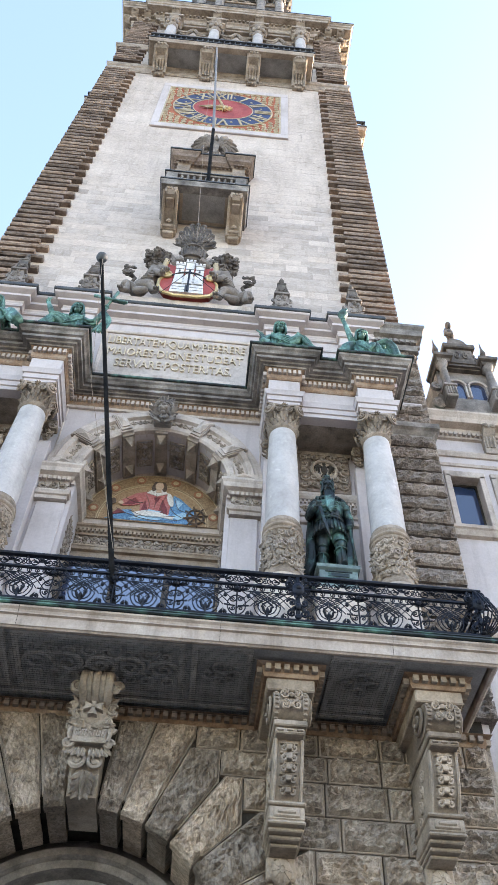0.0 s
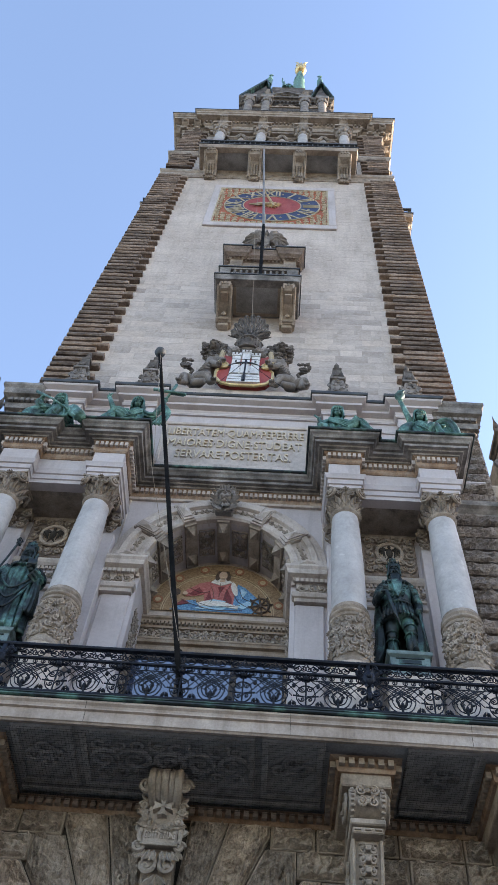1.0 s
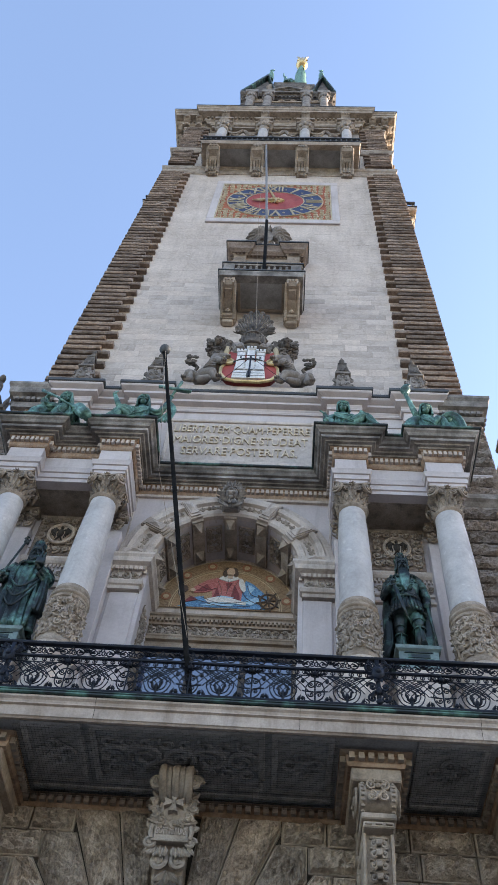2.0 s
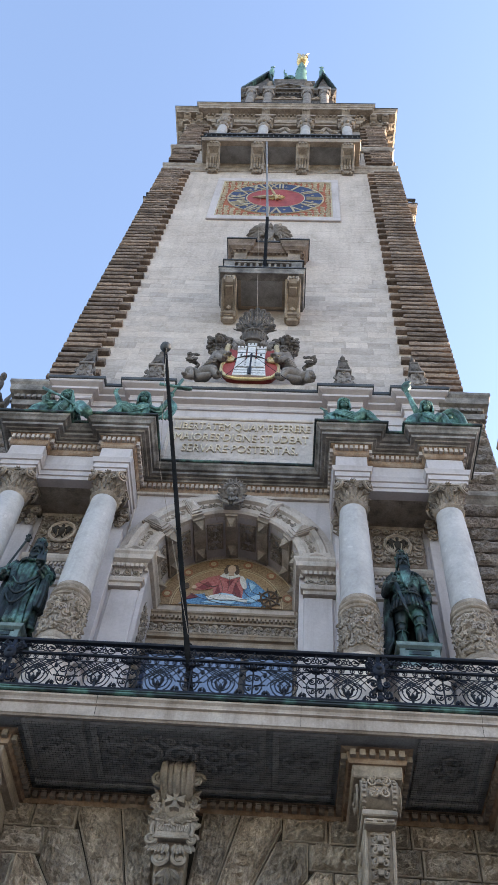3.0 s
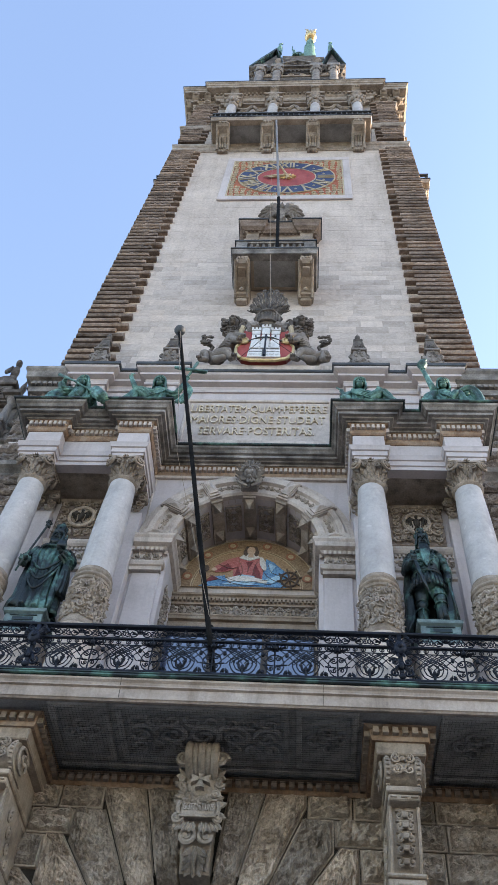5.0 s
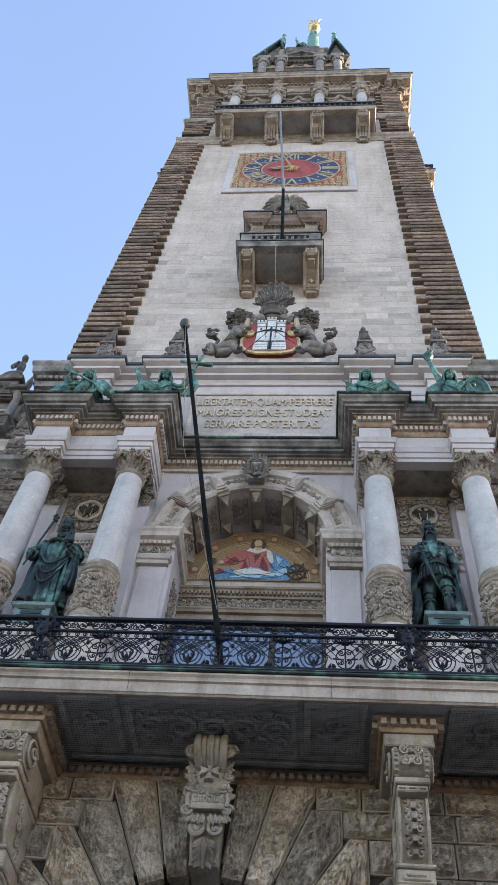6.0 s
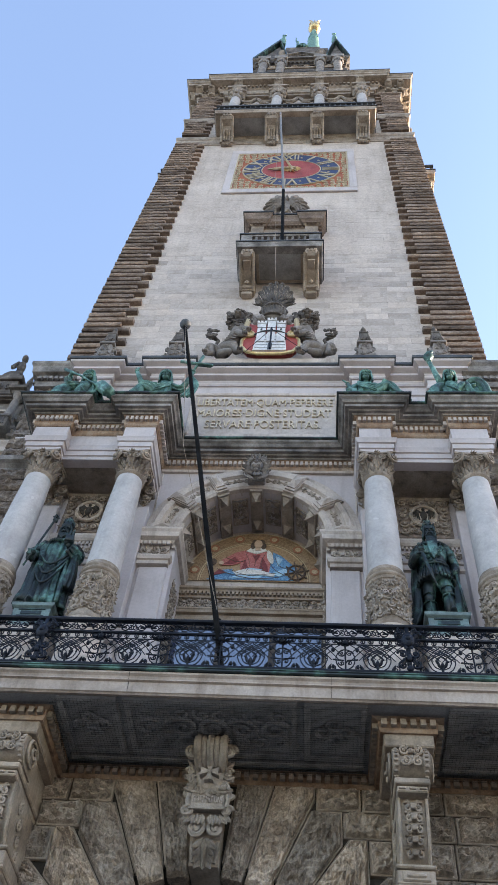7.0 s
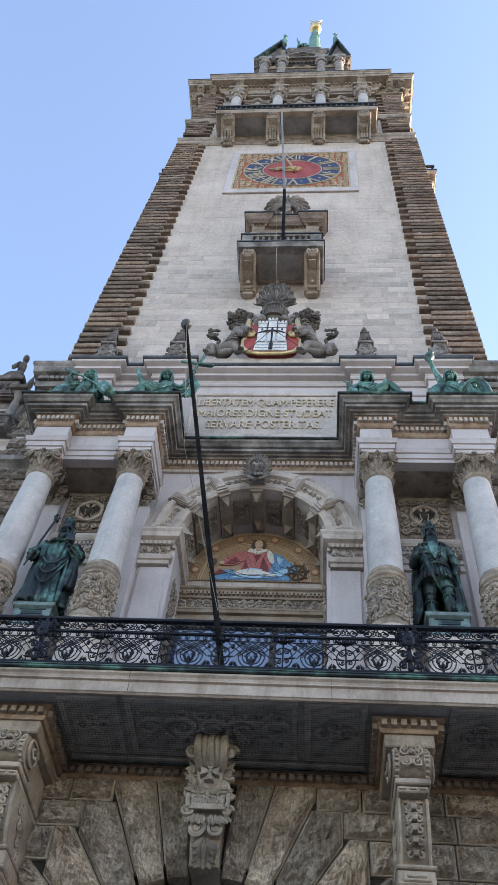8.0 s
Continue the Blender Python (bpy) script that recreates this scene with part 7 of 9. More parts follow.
for sx in (-1, 1):
    bm = B()
    S = lambda x, y, z: (sx * x, y, z)
    limb(bm, [S(0.98, -0.02, 2.15), S(1.08, 0.0, 1.7), S(1.22, 0.02, 1.25), S(1.4, 0.02, 0.8)], [0.25, 0.26, 0.2, 0.22], 12)
    for k in range(5):
        tube(bm, curve([S(0.86 + 0.05 * k, -0.2, 1.75 - 0.12 * k), S(1.05 + 0.05 * k, -0.26, 1.6 - 0.12 * k), S(1.28 + 0.04 * k, -0.16, 1.62 - 0.14 * k)], 3), 0.025, 5)
    limb(bm, [S(1.38, -0.06, 0.85), S(1.1, -0.2, 0.78), S(0.98, -0.16, 0.48), S(0.86, -0.24, 0.4)], [0.22, 0.16, 0.1, 0.09], 12)
    limb(bm, [S(1.5, 0.02, 0.75), S(1.8, -0.08, 0.85), S(1.72, -0.1, 0.5), S(1.88, -0.18, 0.4)], [0.22, 0.17, 0.1, 0.09], 12)
    limb(bm, [S(1.45, -0.1, 0.5), S(1.2, -0.22, 0.42)], [0.13, 0.1], 10)
    limb(bm, [S(0.92, -0.1, 1.95), S(0.72, -0.24, 1.75), S(0.7, -0.28, 1.6)], [0.15, 0.1, 0.09], 12)
    limb(bm, [S(1.05, -0.12, 1.7), S(0.9, -0.28, 1.38), S(0.8, -0.3, 1.3)], [0.15, 0.1, 0.09], 12)
    for p in (S(0.86, -0.3, 0.38), S(1.9, -0.24, 0.38), S(0.68, -0.32, 1.58), S(0.78, -0.34, 1.28)):
        for k in (-1, 0, 1):
            ball(bm, (p[0] + 0.06 * k, p[1] - 0.04, p[2] - 0.01), (0.035, 0.07, 0.04), 6, 5)
    part("lion_body", bm, M_GREYST, arms, "grey carved stone lion supporter body", smooth=True)
    bm = B()
    limb(bm, [S(1.6, 0.08, 0.8), S(1.72, 0.04, 1.15), S(1.62, 0.0, 1.45), S(1.78, -0.02, 1.62)], [0.06, 0.055, 0.055, 0.08], 8)
    rr = random.Random(5)
    for k in range(12):
        spiral(bm, S(1.8 + rr.uniform(-0.13, 0.15), -0.08 - 0.1 * rr.random(), 1.66 + rr.uniform(-0.2, 0.24)), 0.08, 1.2, 0.03, k, 1)
    part("lion_tail", bm, M_SOOT, arms, "dark weathered tufted tail")
    bm = B()
    ball(bm, S(1.06, -0.2, 2.62), (0.19, 0.2, 0.24), 12, 9)
    ball(bm, S(1.08, -0.4, 2.5), (0.12, 0.11, 0.11), 10, 7)
    tube(bm, [S(1.08, -0.4, 2.68), S(1.09, -0.5, 2.56)], [0.05, 0.065], 6)
    ball(bm, S(1.08, -0.36, 2.35), (0.09, 0.1, 0.06), 8, 6)
    for w in (-1, 1):
        tube(bm, [S(1.07 + 0.03 * w, -0.41, 2.74), S(1.07 + 0.14 * w, -0.36, 2.76)], 0.035, 5)
        ball(bm, S(1.07 + 0.18 * w, -0.18, 2.86), (0.06, 0.05, 0.08), 7, 5)
        ball(bm, S(1.08 + 0.06 * w, -0.48, 2.48), 0.05, 7, 5)
    for k in range(70):
        a, r = rr.random() * 6.28, rr.uniform(0.62, 1.0)
        y = -0.32 + 0.42 * (r - 0.55) / 0.45 * rr.random()
        dz = 0.36 if math.sin(a) > 0 else 0.62
        spiral(bm, S(1.06 + 0.36 * r * math.cos(a), y, 2.62 + dz * r * math.sin(a)), rr.uniform(0.07, 0.11), 1.2, 0.032, rr.random() * 6, rr.choice((-1, 1)))
        ball(bm, S(1.06 + 0.3 * r * math.cos(a), y + 0.12, 2.6 + (dz - 0.06) * r * math.sin(a)), 0.1, 6, 5)
    part("lion_head", bm, M_SOOT, arms, "dark weathered lion head with curly mane", smooth=True)
bm = B()
tube(bm, [(0.05, -0.62, 1.12), (0.05, -0.6, -0.1)], 0.03, 6)
for x in (-0.8, 1.2):
    tube(bm, [(0.05, -0.62, 1.05), (x, -0.2, 0.25)], 0.008, 4)
part("iron_stay", bm, M_IRON, arms, "black iron stay rod in front of the shield")

# ---- pinnacles on the attic ----
def pinnacle(x):
    p = thing("pinnacle", "small weathered stone pinnacle with scrolls on the attic", "pinnacle", "pinnacles on the attic", at=(x, -0.72, 22.58))
    bm = B()
    mould(bm, [(-0.3, 0.25), (-0.3, -0.25), (0.3, -0.25), (0.3, 0.25)], [(-0.2, 0.0), (0.06, 0.0), (0.08, 0.1), (0.0, 0.2), (-0.04, 0.3), (-0.2, 0.32)])
    box(bm, -0.25, 0.25, -0.2, 0.25, 0.05, 0.34)
    part("foot", bm, M_QUOIN, p)
    bm = B()
    slab(bm, [(-0.22, 0.3), (0.22, 0.3), (0.2, 0.8), (0.16, 0.95), (-0.16, 0.95), (-0.2, 0.8)], "y", -0.16, 0.18)
    for sx in (-1, 1):
        spiral(bm, (sx * 0.29, -0.1, 0.42), 0.13, 1.5, 0.04, 1.57, sx), spiral(bm, (sx * 0.22, -0.12, 0.72), 0.09, 1.4, 0.03, 1.57, -sx)
        spiral(bm, (sx * 0.09, -0.18, 0.5), 0.08, 1.2, 0.025, 0, sx), spiral(bm, (sx * 0.08, -0.18, 0.72), 0.07, 1.2, 0.022, 2, -sx)
    rosette(bm, (0, -0.19, 0.85), 0.09, 6, 0.05)
    box(bm, -0.24, 0.24, -0.22, 0.22, 0.95, 1.02, 0.015), box(bm, -0.2, 0.2, -0.19, 0.19, 1.02, 1.07, 0.01)
    part("body", bm, M_GREYST, p)
    bm = B()
    slab(bm, [(-0.15, 1.07), (0.15, 1.07), (0.1, 1.5), (-0.1, 1.5)], "y", -0.13, 0.13)
    for sx in (-1, 1):
        tube(bm, [(sx * 0.2, -0.14, 1.06), (sx * 0.15, -0.14, 1.22), (sx * 0.11, -0.12, 1.5)], [0.035, 0.03, 0.02], 5)
        spiral(bm, (sx * 0.07, -0.15, 1.2), 0.06, 1.2, 0.018, 1, sx)
    box(bm, -0.14, 0.14, -0.15, 0.15, 1.5, 1.56, 0.012)
    lathe(bm, [(0.08, 1.56), (0.12, 1.64), (0.06, 1.72), (0.09, 1.8), (0.015, 1.98)], 10)
    part("finial", bm, M_SOOT, p)
    p.scale = (1.0, 1.0, 1.32)


for x in (-5.02, -2.86, 2.86, 5.04):
    pinnacle(x)

# ---- flagpoles ----
pole = thing("flagpole", "dark metal flagpole leaning out over the balcony with halyard", "flagpole", at=(0, 0, 0))
bm = B()
tube(bm, [(0.03, -2.48, 9.97), (-1.66, -4.0, 19.0)], [0.05, 0.042], 12)
part("shaft", bm, M_POLE, pole, smooth=True)
bm = B()
lathe(bm, [(0.05, 0.0), (0.1, 0.05), (0.13, 0.12), (0.12, 0.2), (0.04, 0.27)], 16, -1.665, -4.0, 18.93)
part("finial", bm, M_LEAD, pole, smooth=True)
bm = B()
tube(bm, [(-1.62, -4.06, 18.9), (-1.1, -3.75, 14.5), (-0.15, -2.85, 11.1)], 0.006, 4)
part("halyard", bm, M_CARVE, pole)
bm = B()
tube(bm, [(0.0, -2.5, 10.15), (0.0, -2.62, 10.15)], 0.05, 8), tube(bm, [(-0.15, -2.64, 11.05), (-0.15, -2.6, 11.05)], 0.07, 8)
part("bracket", bm, M_POLE, pole)

pole = thing("flagpole", "tall grey flagpole leaning out from the small tower balcony", "flagpole", at=(0, 0, 0))
bm = B()
tube(bm, [(0.12, -1.45, 30.4), (-0.05, -1.5, 36.0)], 0.068, 10)
part("socket", bm, M_POLE, pole, smooth=True)
bm = B()
tube(bm, [(-0.05, -1.5, 36.0), (-0.66, -1.7, 47.9)], [0.06, 0.05], 10)
part("shaft", bm, M_POLEW, pole, "grey weathered upper shaft", smooth=True)
bm = B()
tube(bm, [(-0.62, -1.85, 47.0), (-0.4, -1.75, 36.0), (0.1, -1.3, 26.0)], 0.009, 4)
part("halyard", bm, M_CARVE, pole)

# ---- small balcony with door surround on the tower ----
orl = thing("tower_balcony", "small stone tower balcony on two scroll brackets with a roofed doorway", "balcony", at=(0.04, 0, 0))
bm = B()
mould(bm, [(-1.52, 0.0), (-1.52, -1.5), (1.52, -1.5), (1.52, 0.0)], [(-0.3, 29.95), (0.0, 29.95), (0.02, 30.1), (0.05, 30.2), (0.05, 30.3), (-0.3, 30.34)])
part("floor_edge", bm, M_DARKST, orl)
bm = B()
box(bm, -1.4, 1.4, -1.4, 0.0, 30.02, 30.3)
part("floor", bm, M_SOFFIT, orl, "grey recessed underside panel")
bm = B()
for x0, x1, y0, y1 in ((-0.86, 0.86, -0.16, -0.06), (-0.86, 0.86, -1.4, -1.3), (-0.86, -0.76, -1.3, -0.16), (0.76, 0.86, -1.3, -0.16)):
    box(bm, x0, x1, y0, y1, 29.96, 30.04)
part("underside_frame", bm, M_TAN, orl)
for x in (-1.15, 1.15):
    bm = B()
    slab(bm, [(0.0, 29.95), (-1.35, 29.95), (-1.4, 29.7), (-1.3, 29.55), (-1.0, 29.5), (-0.75, 29.35), (-0.45, 29.2), (-0.25, 28.9), (0.0, 28.85)], "x", x - 0.22, x + 0.22)
    for sx in (-1, 1):
        tube(bm, [(x + sx * 0.22, -1.38, 29.7), (x + sx * 0.22, -1.0, 29.47), (x + sx * 0.22, -0.5, 29.2), (x + sx * 0.22, -0.25, 28.88)], 0.06, 6)
    for sx in (-1, 1):
        box(bm, x + sx * 0.17 - 0.03, x + sx * 0.17 + 0.03, -1.42, -1.3, 29.5, 29.95, 0.01)
        spiral(bm, (x + sx * 0.24, -1.1, 29.7), 0.18, 1.5, 0.04, 0.5, 1, "yz")
    part("bracket", bm, M_TAN, orl)
    bm = B()
    box(bm, x - 0.28, x + 0.28, -0.4, 0.0, 28.95, 29.3, 0.03)
    box(bm, x - 0.2, x + 0.2, -0.24, 0.0, 28.75, 28.95, 0.03)
    tip = (x, -0.5, 29.12)
    ball(bm, tip, (0.1, 0.08, 0.1), 4, 3)
    for w, z in ((0.3, 29.3), (0.26, 28.95)):
        box(bm, x - w, x + w, -0.42 if z > 29 else -0.3, 0.0, z - 0.035, z + 0.035, 0.01)
    part("bracket_foot", bm, M_TAN, orl)
    bm = B()
    box(bm, x - 0.13, x + 0.13, -1.2, -0.75, 29.4, 29.5, 0.02)
    for k in range(3):
        ball(bm, (x - 0.12 + 0.12 * k, -1.4, 29.82), (0.07, 0.05, 0.1), 8, 5)
    part("bracket_ornament", bm, M_OCHRE, orl)
bm = B()
mould(bm, [(-1.45, 0.0), (-1.45, -1.42), (1.45, -1.42), (1.45, 0.0)], [(-0.12, 31.1), (0.02, 31.1), (0.04, 31.2), (-0.12, 31.26)])
mould(bm, [(-1.45, 0.0), (-1.45, -1.42), (1.45, -1.42), (1.45, 0.0)], [(-0.1, 30.3), (0.0, 30.3), (0.0, 30.45), (-0.1, 30.5)])
for x in (-1.25, 1.25):
    box(bm, x - 0.2, x + 0.2, -1.46, -1.26, 30.4, 31.3, 0.02)
for k in range(9):
    lathe(bm, [(0.05, 0), (0.09, 0.15), (0.05, 0.4), (0.06, 0.62)], 8, -0.9 + 0.225 * k, -1.36, 30.48)
part("parapet", bm, M_DARKST, orl)
for x in (-1.08, 1.08):
    bm = B()
    lathe(bm, [(0.22, 30.3), (0.22, 30.6), (0.17, 30.7), (0.16, 33.0), (0.2, 33.15), (0.24, 33.4)], 14, x, -0.42)
    part("door_column", bm, M_PALE, orl, smooth=True)
bm = B()
box(bm, -0.75, 0.75, -0.1, 0.02, 30.3, 33.2)
part("doorway", bm, M_WOOD, orl, "dark door")
RF = [(-1.35, 0.0), (-1.35, -0.55), (-0.85, -0.55), (-0.85, -0.42), (0.85, -0.42), (0.85, -0.55), (1.35, -0.55), (1.35, 0.0)]
bm = B()
mould(bm, RF, [(-0.25, 33.3), (0.0, 33.3), (0.02, 33.6), (0.06, 33.7), (0.0, 33.8), (0.0, 34.4), (0.08, 34.5), (-0.25, 34.55)])
box(bm, -1.2, 1.2, -0.4, 0.0, 33.4, 34.9)
part("lintel", bm, M_TAN, orl)
bm = B()
mould(bm, RF, [(-0.25, 34.5), (0.1, 34.5), (0.25, 34.65), (0.27, 34.85), (0.34, 35.0), (0.34, 35.12), (-0.25, 35.2)])
teeth(bm, RF, 0.06, 34.42, 34.54, 0.08, 0.08, 0.1)
part("roof_cornice", bm, M_QUOIN, orl)
bm = B()
mould(bm, RF, [(-0.25, 35.18), (0.38, 35.1), (0.38, 35.2), (-0.25, 35.3)])
part("roof_flashing", bm, M_LEAD, orl)
bm = B()
mould(bm, [(-1.45, 0.0), (-1.45, -1.42), (1.45, -1.42), (1.45, 0.0)], [(-0.12, 31.24), (0.08, 31.2), (0.08, 31.28), (-0.12, 31.32)])
part("rail_flashing", bm, M_LEAD, orl)
bm = B()
mould(bm, [(-1.52, 0.0), (-1.52, -1.5), (1.52, -1.5), (1.52, 0.0)], [(-0.3, 30.33), (0.08, 30.28), (0.08, 30.36), (-0.3, 30.4)])
part("flashing", bm, M_LEAD, orl)
bm = B()
ball(bm, (0, -0.3, 36.3), (0.24, 0.24, 0.85)), ball(bm, (0.02, -0.42, 37.75), (0.13, 0.17, 0.26)), ball(bm, (0, -0.36, 37.25), (0.16, 0.17, 0.45))
tube(bm, [(0.02, -0.5, 37.8), (0.04, -0.66, 37.7)], [0.07, 0.02], 6)
slab(bm, [(-0.18, 36.9), (0.18, 36.9), (0.18, 36.3), (0.0, 35.95), (-0.18, 36.3)], "y", -0.62, -0.5)
for sx in (-1, 1):
    for row, (n, ln, drop) in enumerate(((7, 1.0, 0.0), (5, 0.62, 0.08))):
        for k in range(n):
            a = radians(62 - 118 * k / (n - 1))
            root = Vector((sx * (0.16 + 0.03 * k), -0.34 - drop, 37.15 - 0.12 * k))
            tip = root + Vector((sx * 0.74 * ln * math.cos(a), -0.04, 1.15 * ln * math.sin(a)))
            mid = root * 0.45 + tip * 0.55 + Vector((0, -0.08, 0.22))
            tube(bm, curve([root, mid, tip], 3), [0.1, 0.115, 0.12, 0.115, 0.1, 0.075, 0.03], 6)
    limb(bm, [(sx * 0.14, -0.32, 35.9), (sx * 0.28, -0.4, 35.25)], [0.15, 0.07])
    tube(bm, [(sx * 0.08, -0.3, 35.7), (sx * 0.5, -0.3, 35.2)], [0.12, 0.05], 6)
for v in bm.verts:
    v.co.y -= 0.16 * max(0.0, v.co.z - 35.3)
    v.co.z = 35.2 + (v.co.z - 35.2) * 0.62
part("eagle", bm, M_GREYST, orl, "grey weathered carved eagle with spread wings", smooth=True)

# ---- clock ----
clock = thing("tower_clock", "square tower clock with blue ring, red centre and gilt numerals", "clock", at=(0.02, 0.0, 43.35))
W2 = 2.84
bm = B()
for x0, x1, z0, z1 in ((-3.2, 3.2, W2, 3.3), (-3.2, 3.2, -3.3, -W2), (-3.2, -W2, -W2, W2), (W2, 3.2, -W2, W2)):
    box(bm, x0, x1, -0.1, 0.0, z0, z1, 0.02)
part("stone_frame", bm, M_PLASTER, clock, "smooth pale stone frame")
bm = B()
box(bm, -W2, W2, -0.05, 0.0, -W2, W2)
part("corner_field", bm, M_TERRA, clock, "terracotta corner field with cream scrolls")
bm = B()
for sx in (-1, 1):
    for sz in (-1, 1):
        for i in range(9):
            for j in range(9):
                x, z = 0.16 + 0.31 * i, 0.16 + 0.31 * j
                if math.hypot(x, z) > 2.6 and x < 2.72 and z < 2.72:
                    spiral(bm, (sx * x, -0.06, sz * z), 0.14, 1.1, 0.042, i * 1.7 + j * 2.3, sx * sz if (i + j) % 2 else -sx * sz)
for x0, x1, z0, z1 in ((-W2, W2, 2.76, 2.83), (-W2, W2, -2.83, -2.76), (-W2, -W2 + 0.07, -2.76, 2.76), (W2 - 0.07, W2, -2.76, 2.76)):
    box(bm, x0, x1, -0.09, -0.04, z0, z1)
part("corner_scroll", bm, M_CREAM, clock)


def ringmesh(bm, r0, r1, y0, y1, seg=64):
    arc_mould(bm, 0, 0, [(r0, y0), (r1, y0), (r1, y1), (r0, y1)], 0, 360, seg)


bm = B()
ringmesh(bm, 1.46, 2.4, -0.05, -0.085)
part("hour_ring", bm, M_BLUE, clock, "dark blue hour ring")
for r0, r1 in ((2.38, 2.44), (1.44, 1.49)):
    bm = B()
    ringmesh(bm, r0, r1, -0.05, -0.1)
    part("gilt_circle", bm, M_CREAM, clock)
bm = B()
slab(bm, [(1.46 * math.cos(k * 0.0982), 1.46 * math.sin(k * 0.0982)) for k in range(64)], "y", -0.08, -0.04)
part("red_centre", bm, M_RED, clock, "brick-red dial centre")
ROMAN = ("XII", "I", "II", "III", "IV", "V", "VI", "VII", "VIII", "IX", "X", "XI")
for k, txt in enumerate(ROMAN):
    a = radians(30 * k)
    ob = lettering("numeral", txt, 1.08, 0.015, M_CREAM, clock, (1.92 * math.sin(a), -0.1, 1.92 * math.cos(a)), bold=0.012)
    ob.rotation_euler = (Matrix.Rotation(a, 3, "Y") @ Matrix.Rotation(radians(90), 3, "X")).to_euler()
    ob.scale = (0.62 if len(txt) > 2 else 0.8, 1.1, 1)
bm = B()
for k in range(12):
    a = radians(30 * k + 15)
    ball(bm, (1.92 * math.sin(a), -0.09, 1.92 * math.cos(a)), (0.07, 0.03, 0.07), 6, 4)
part("gilt_dots", bm, M_CREAM, clock)
bm = B()
for k in range(16):
    a = 2 * math.pi * k / 16
    tube(bm, [(0.1 * math.cos(a), -0.12, 0.1 * math.sin(a)), (0.5 * math.cos(a), -0.12, 0.5 * math.sin(a))], [0.05, 0.015], 5)
part("sunburst", bm, M_GOLD, clock)
bm = B()
tube(bm, [(0.25, -0.16, 0.02), (-0.6, -0.17, -0.1), (-1.15, -0.17, -0.16)], [0.06, 0.09, 0.03], 6)
ball(bm, (-0.75, -0.17, -0.12), (0.2, 0.04, 0.14), 8, 6)
part("hour_hand", bm, M_CREAM, clock)
bm = B()
tube(bm, [(0.12, -0.2, -0.5), (-0.14, -0.21, 0.6), (-0.5, -0.2, 2.1)], [0.07, 0.06, 0.03], 6)
ball(bm, (0, -0.2, 0), (0.2, 0.06, 0.12), 10, 6)
part("minute_hand", bm, M_GOLD, clock, "gilt minute hand")

# ---- gallery balcony under the tower head ----
gal = thing("gallery_balcony", "long stone gallery balcony on four brackets below the tower head", "balcony", "gallery balconies of the tower", at=(0.05, 0, 0))
bm = B()
mould(bm, [(-4.4, 0.0), (-4.4, -1.42), (4.4, -1.42), (4.4, 0.0)], [(-0.3, 49.3), (0.0, 49.3), (0.03, 49.45), (0.06, 49.6), (0.06, 49.75), (-0.3, 49.82)])
part("floor_edge", bm, M_TAN, gal)
bm = B()
mould(bm, [(-4.4, 0.0), (-4.4, -1.42), (4.4, -1.42), (4.4, 0.0)], [(-0.2, 49.8), (0.1, 49.76), (0.1, 49.86), (-0.2, 49.9)])
mould(bm, [(-4.4, 0.0), (-4.4, -1.42), (4.4, -1.42), (4.4, 0.0)], [(-0.1, 50.6), (0.06, 50.6), (0.06, 50.75), (-0.1, 50.8)])
for k in range(30):
    tube(bm, [(-4.3 + 8.6 * k / 29, -1.4, 49.8), (-4.3 + 8.6 * k / 29, -1.4, 50.65)], 0.04, 5)
part("parapet", bm, M_LEAD, gal)
bm = B()
box(bm, -4.3, 4.3, -1.35, 0.0, 49.36, 49.75)
part("floor", bm, M_SOFFIT, gal)
for x in (-3.72, -1.26, 1.24, 3.72):
    bm = B()
    slab(bm, [(0.0, 49.34), (-1.3, 49.34), (-1.34, 49.1), (-1.2, 48.9), (-0.85, 48.8), (-0.7, 48.6), (-0.4, 48.45), (-0.3, 48.1), (-0.15, 47.85), (0.0, 47.8)], "x", x - 0.3, x + 0.3)
    for sx in (-1, 1):
        tube(bm, [(x + sx * 0.3, -1.3, 49.1), (x + sx * 0.3, -0.85, 48.75), (x + sx * 0.3, -0.4, 48.4), (x + sx * 0.3, -0.2, 47.9)], 0.08, 6)
    for k in (-1, 0, 1):
        tube(bm, [(x + k * 0.14, -0.72, 48.55), (x + k * 0.14, -0.4, 48.35), (x + k * 0.14, -0.28, 48.0)], 0.06, 5)
        ball(bm, (x + k * 0.17, -1.34, 49.2), (0.1, 0.08, 0.14), 8, 5)
        ball(bm, (x + k * 0.16, -0.14, 47.82), (0.09, 0.1, 0.1), 8, 5)
    part("bracket", bm, M_CARVE, gal)
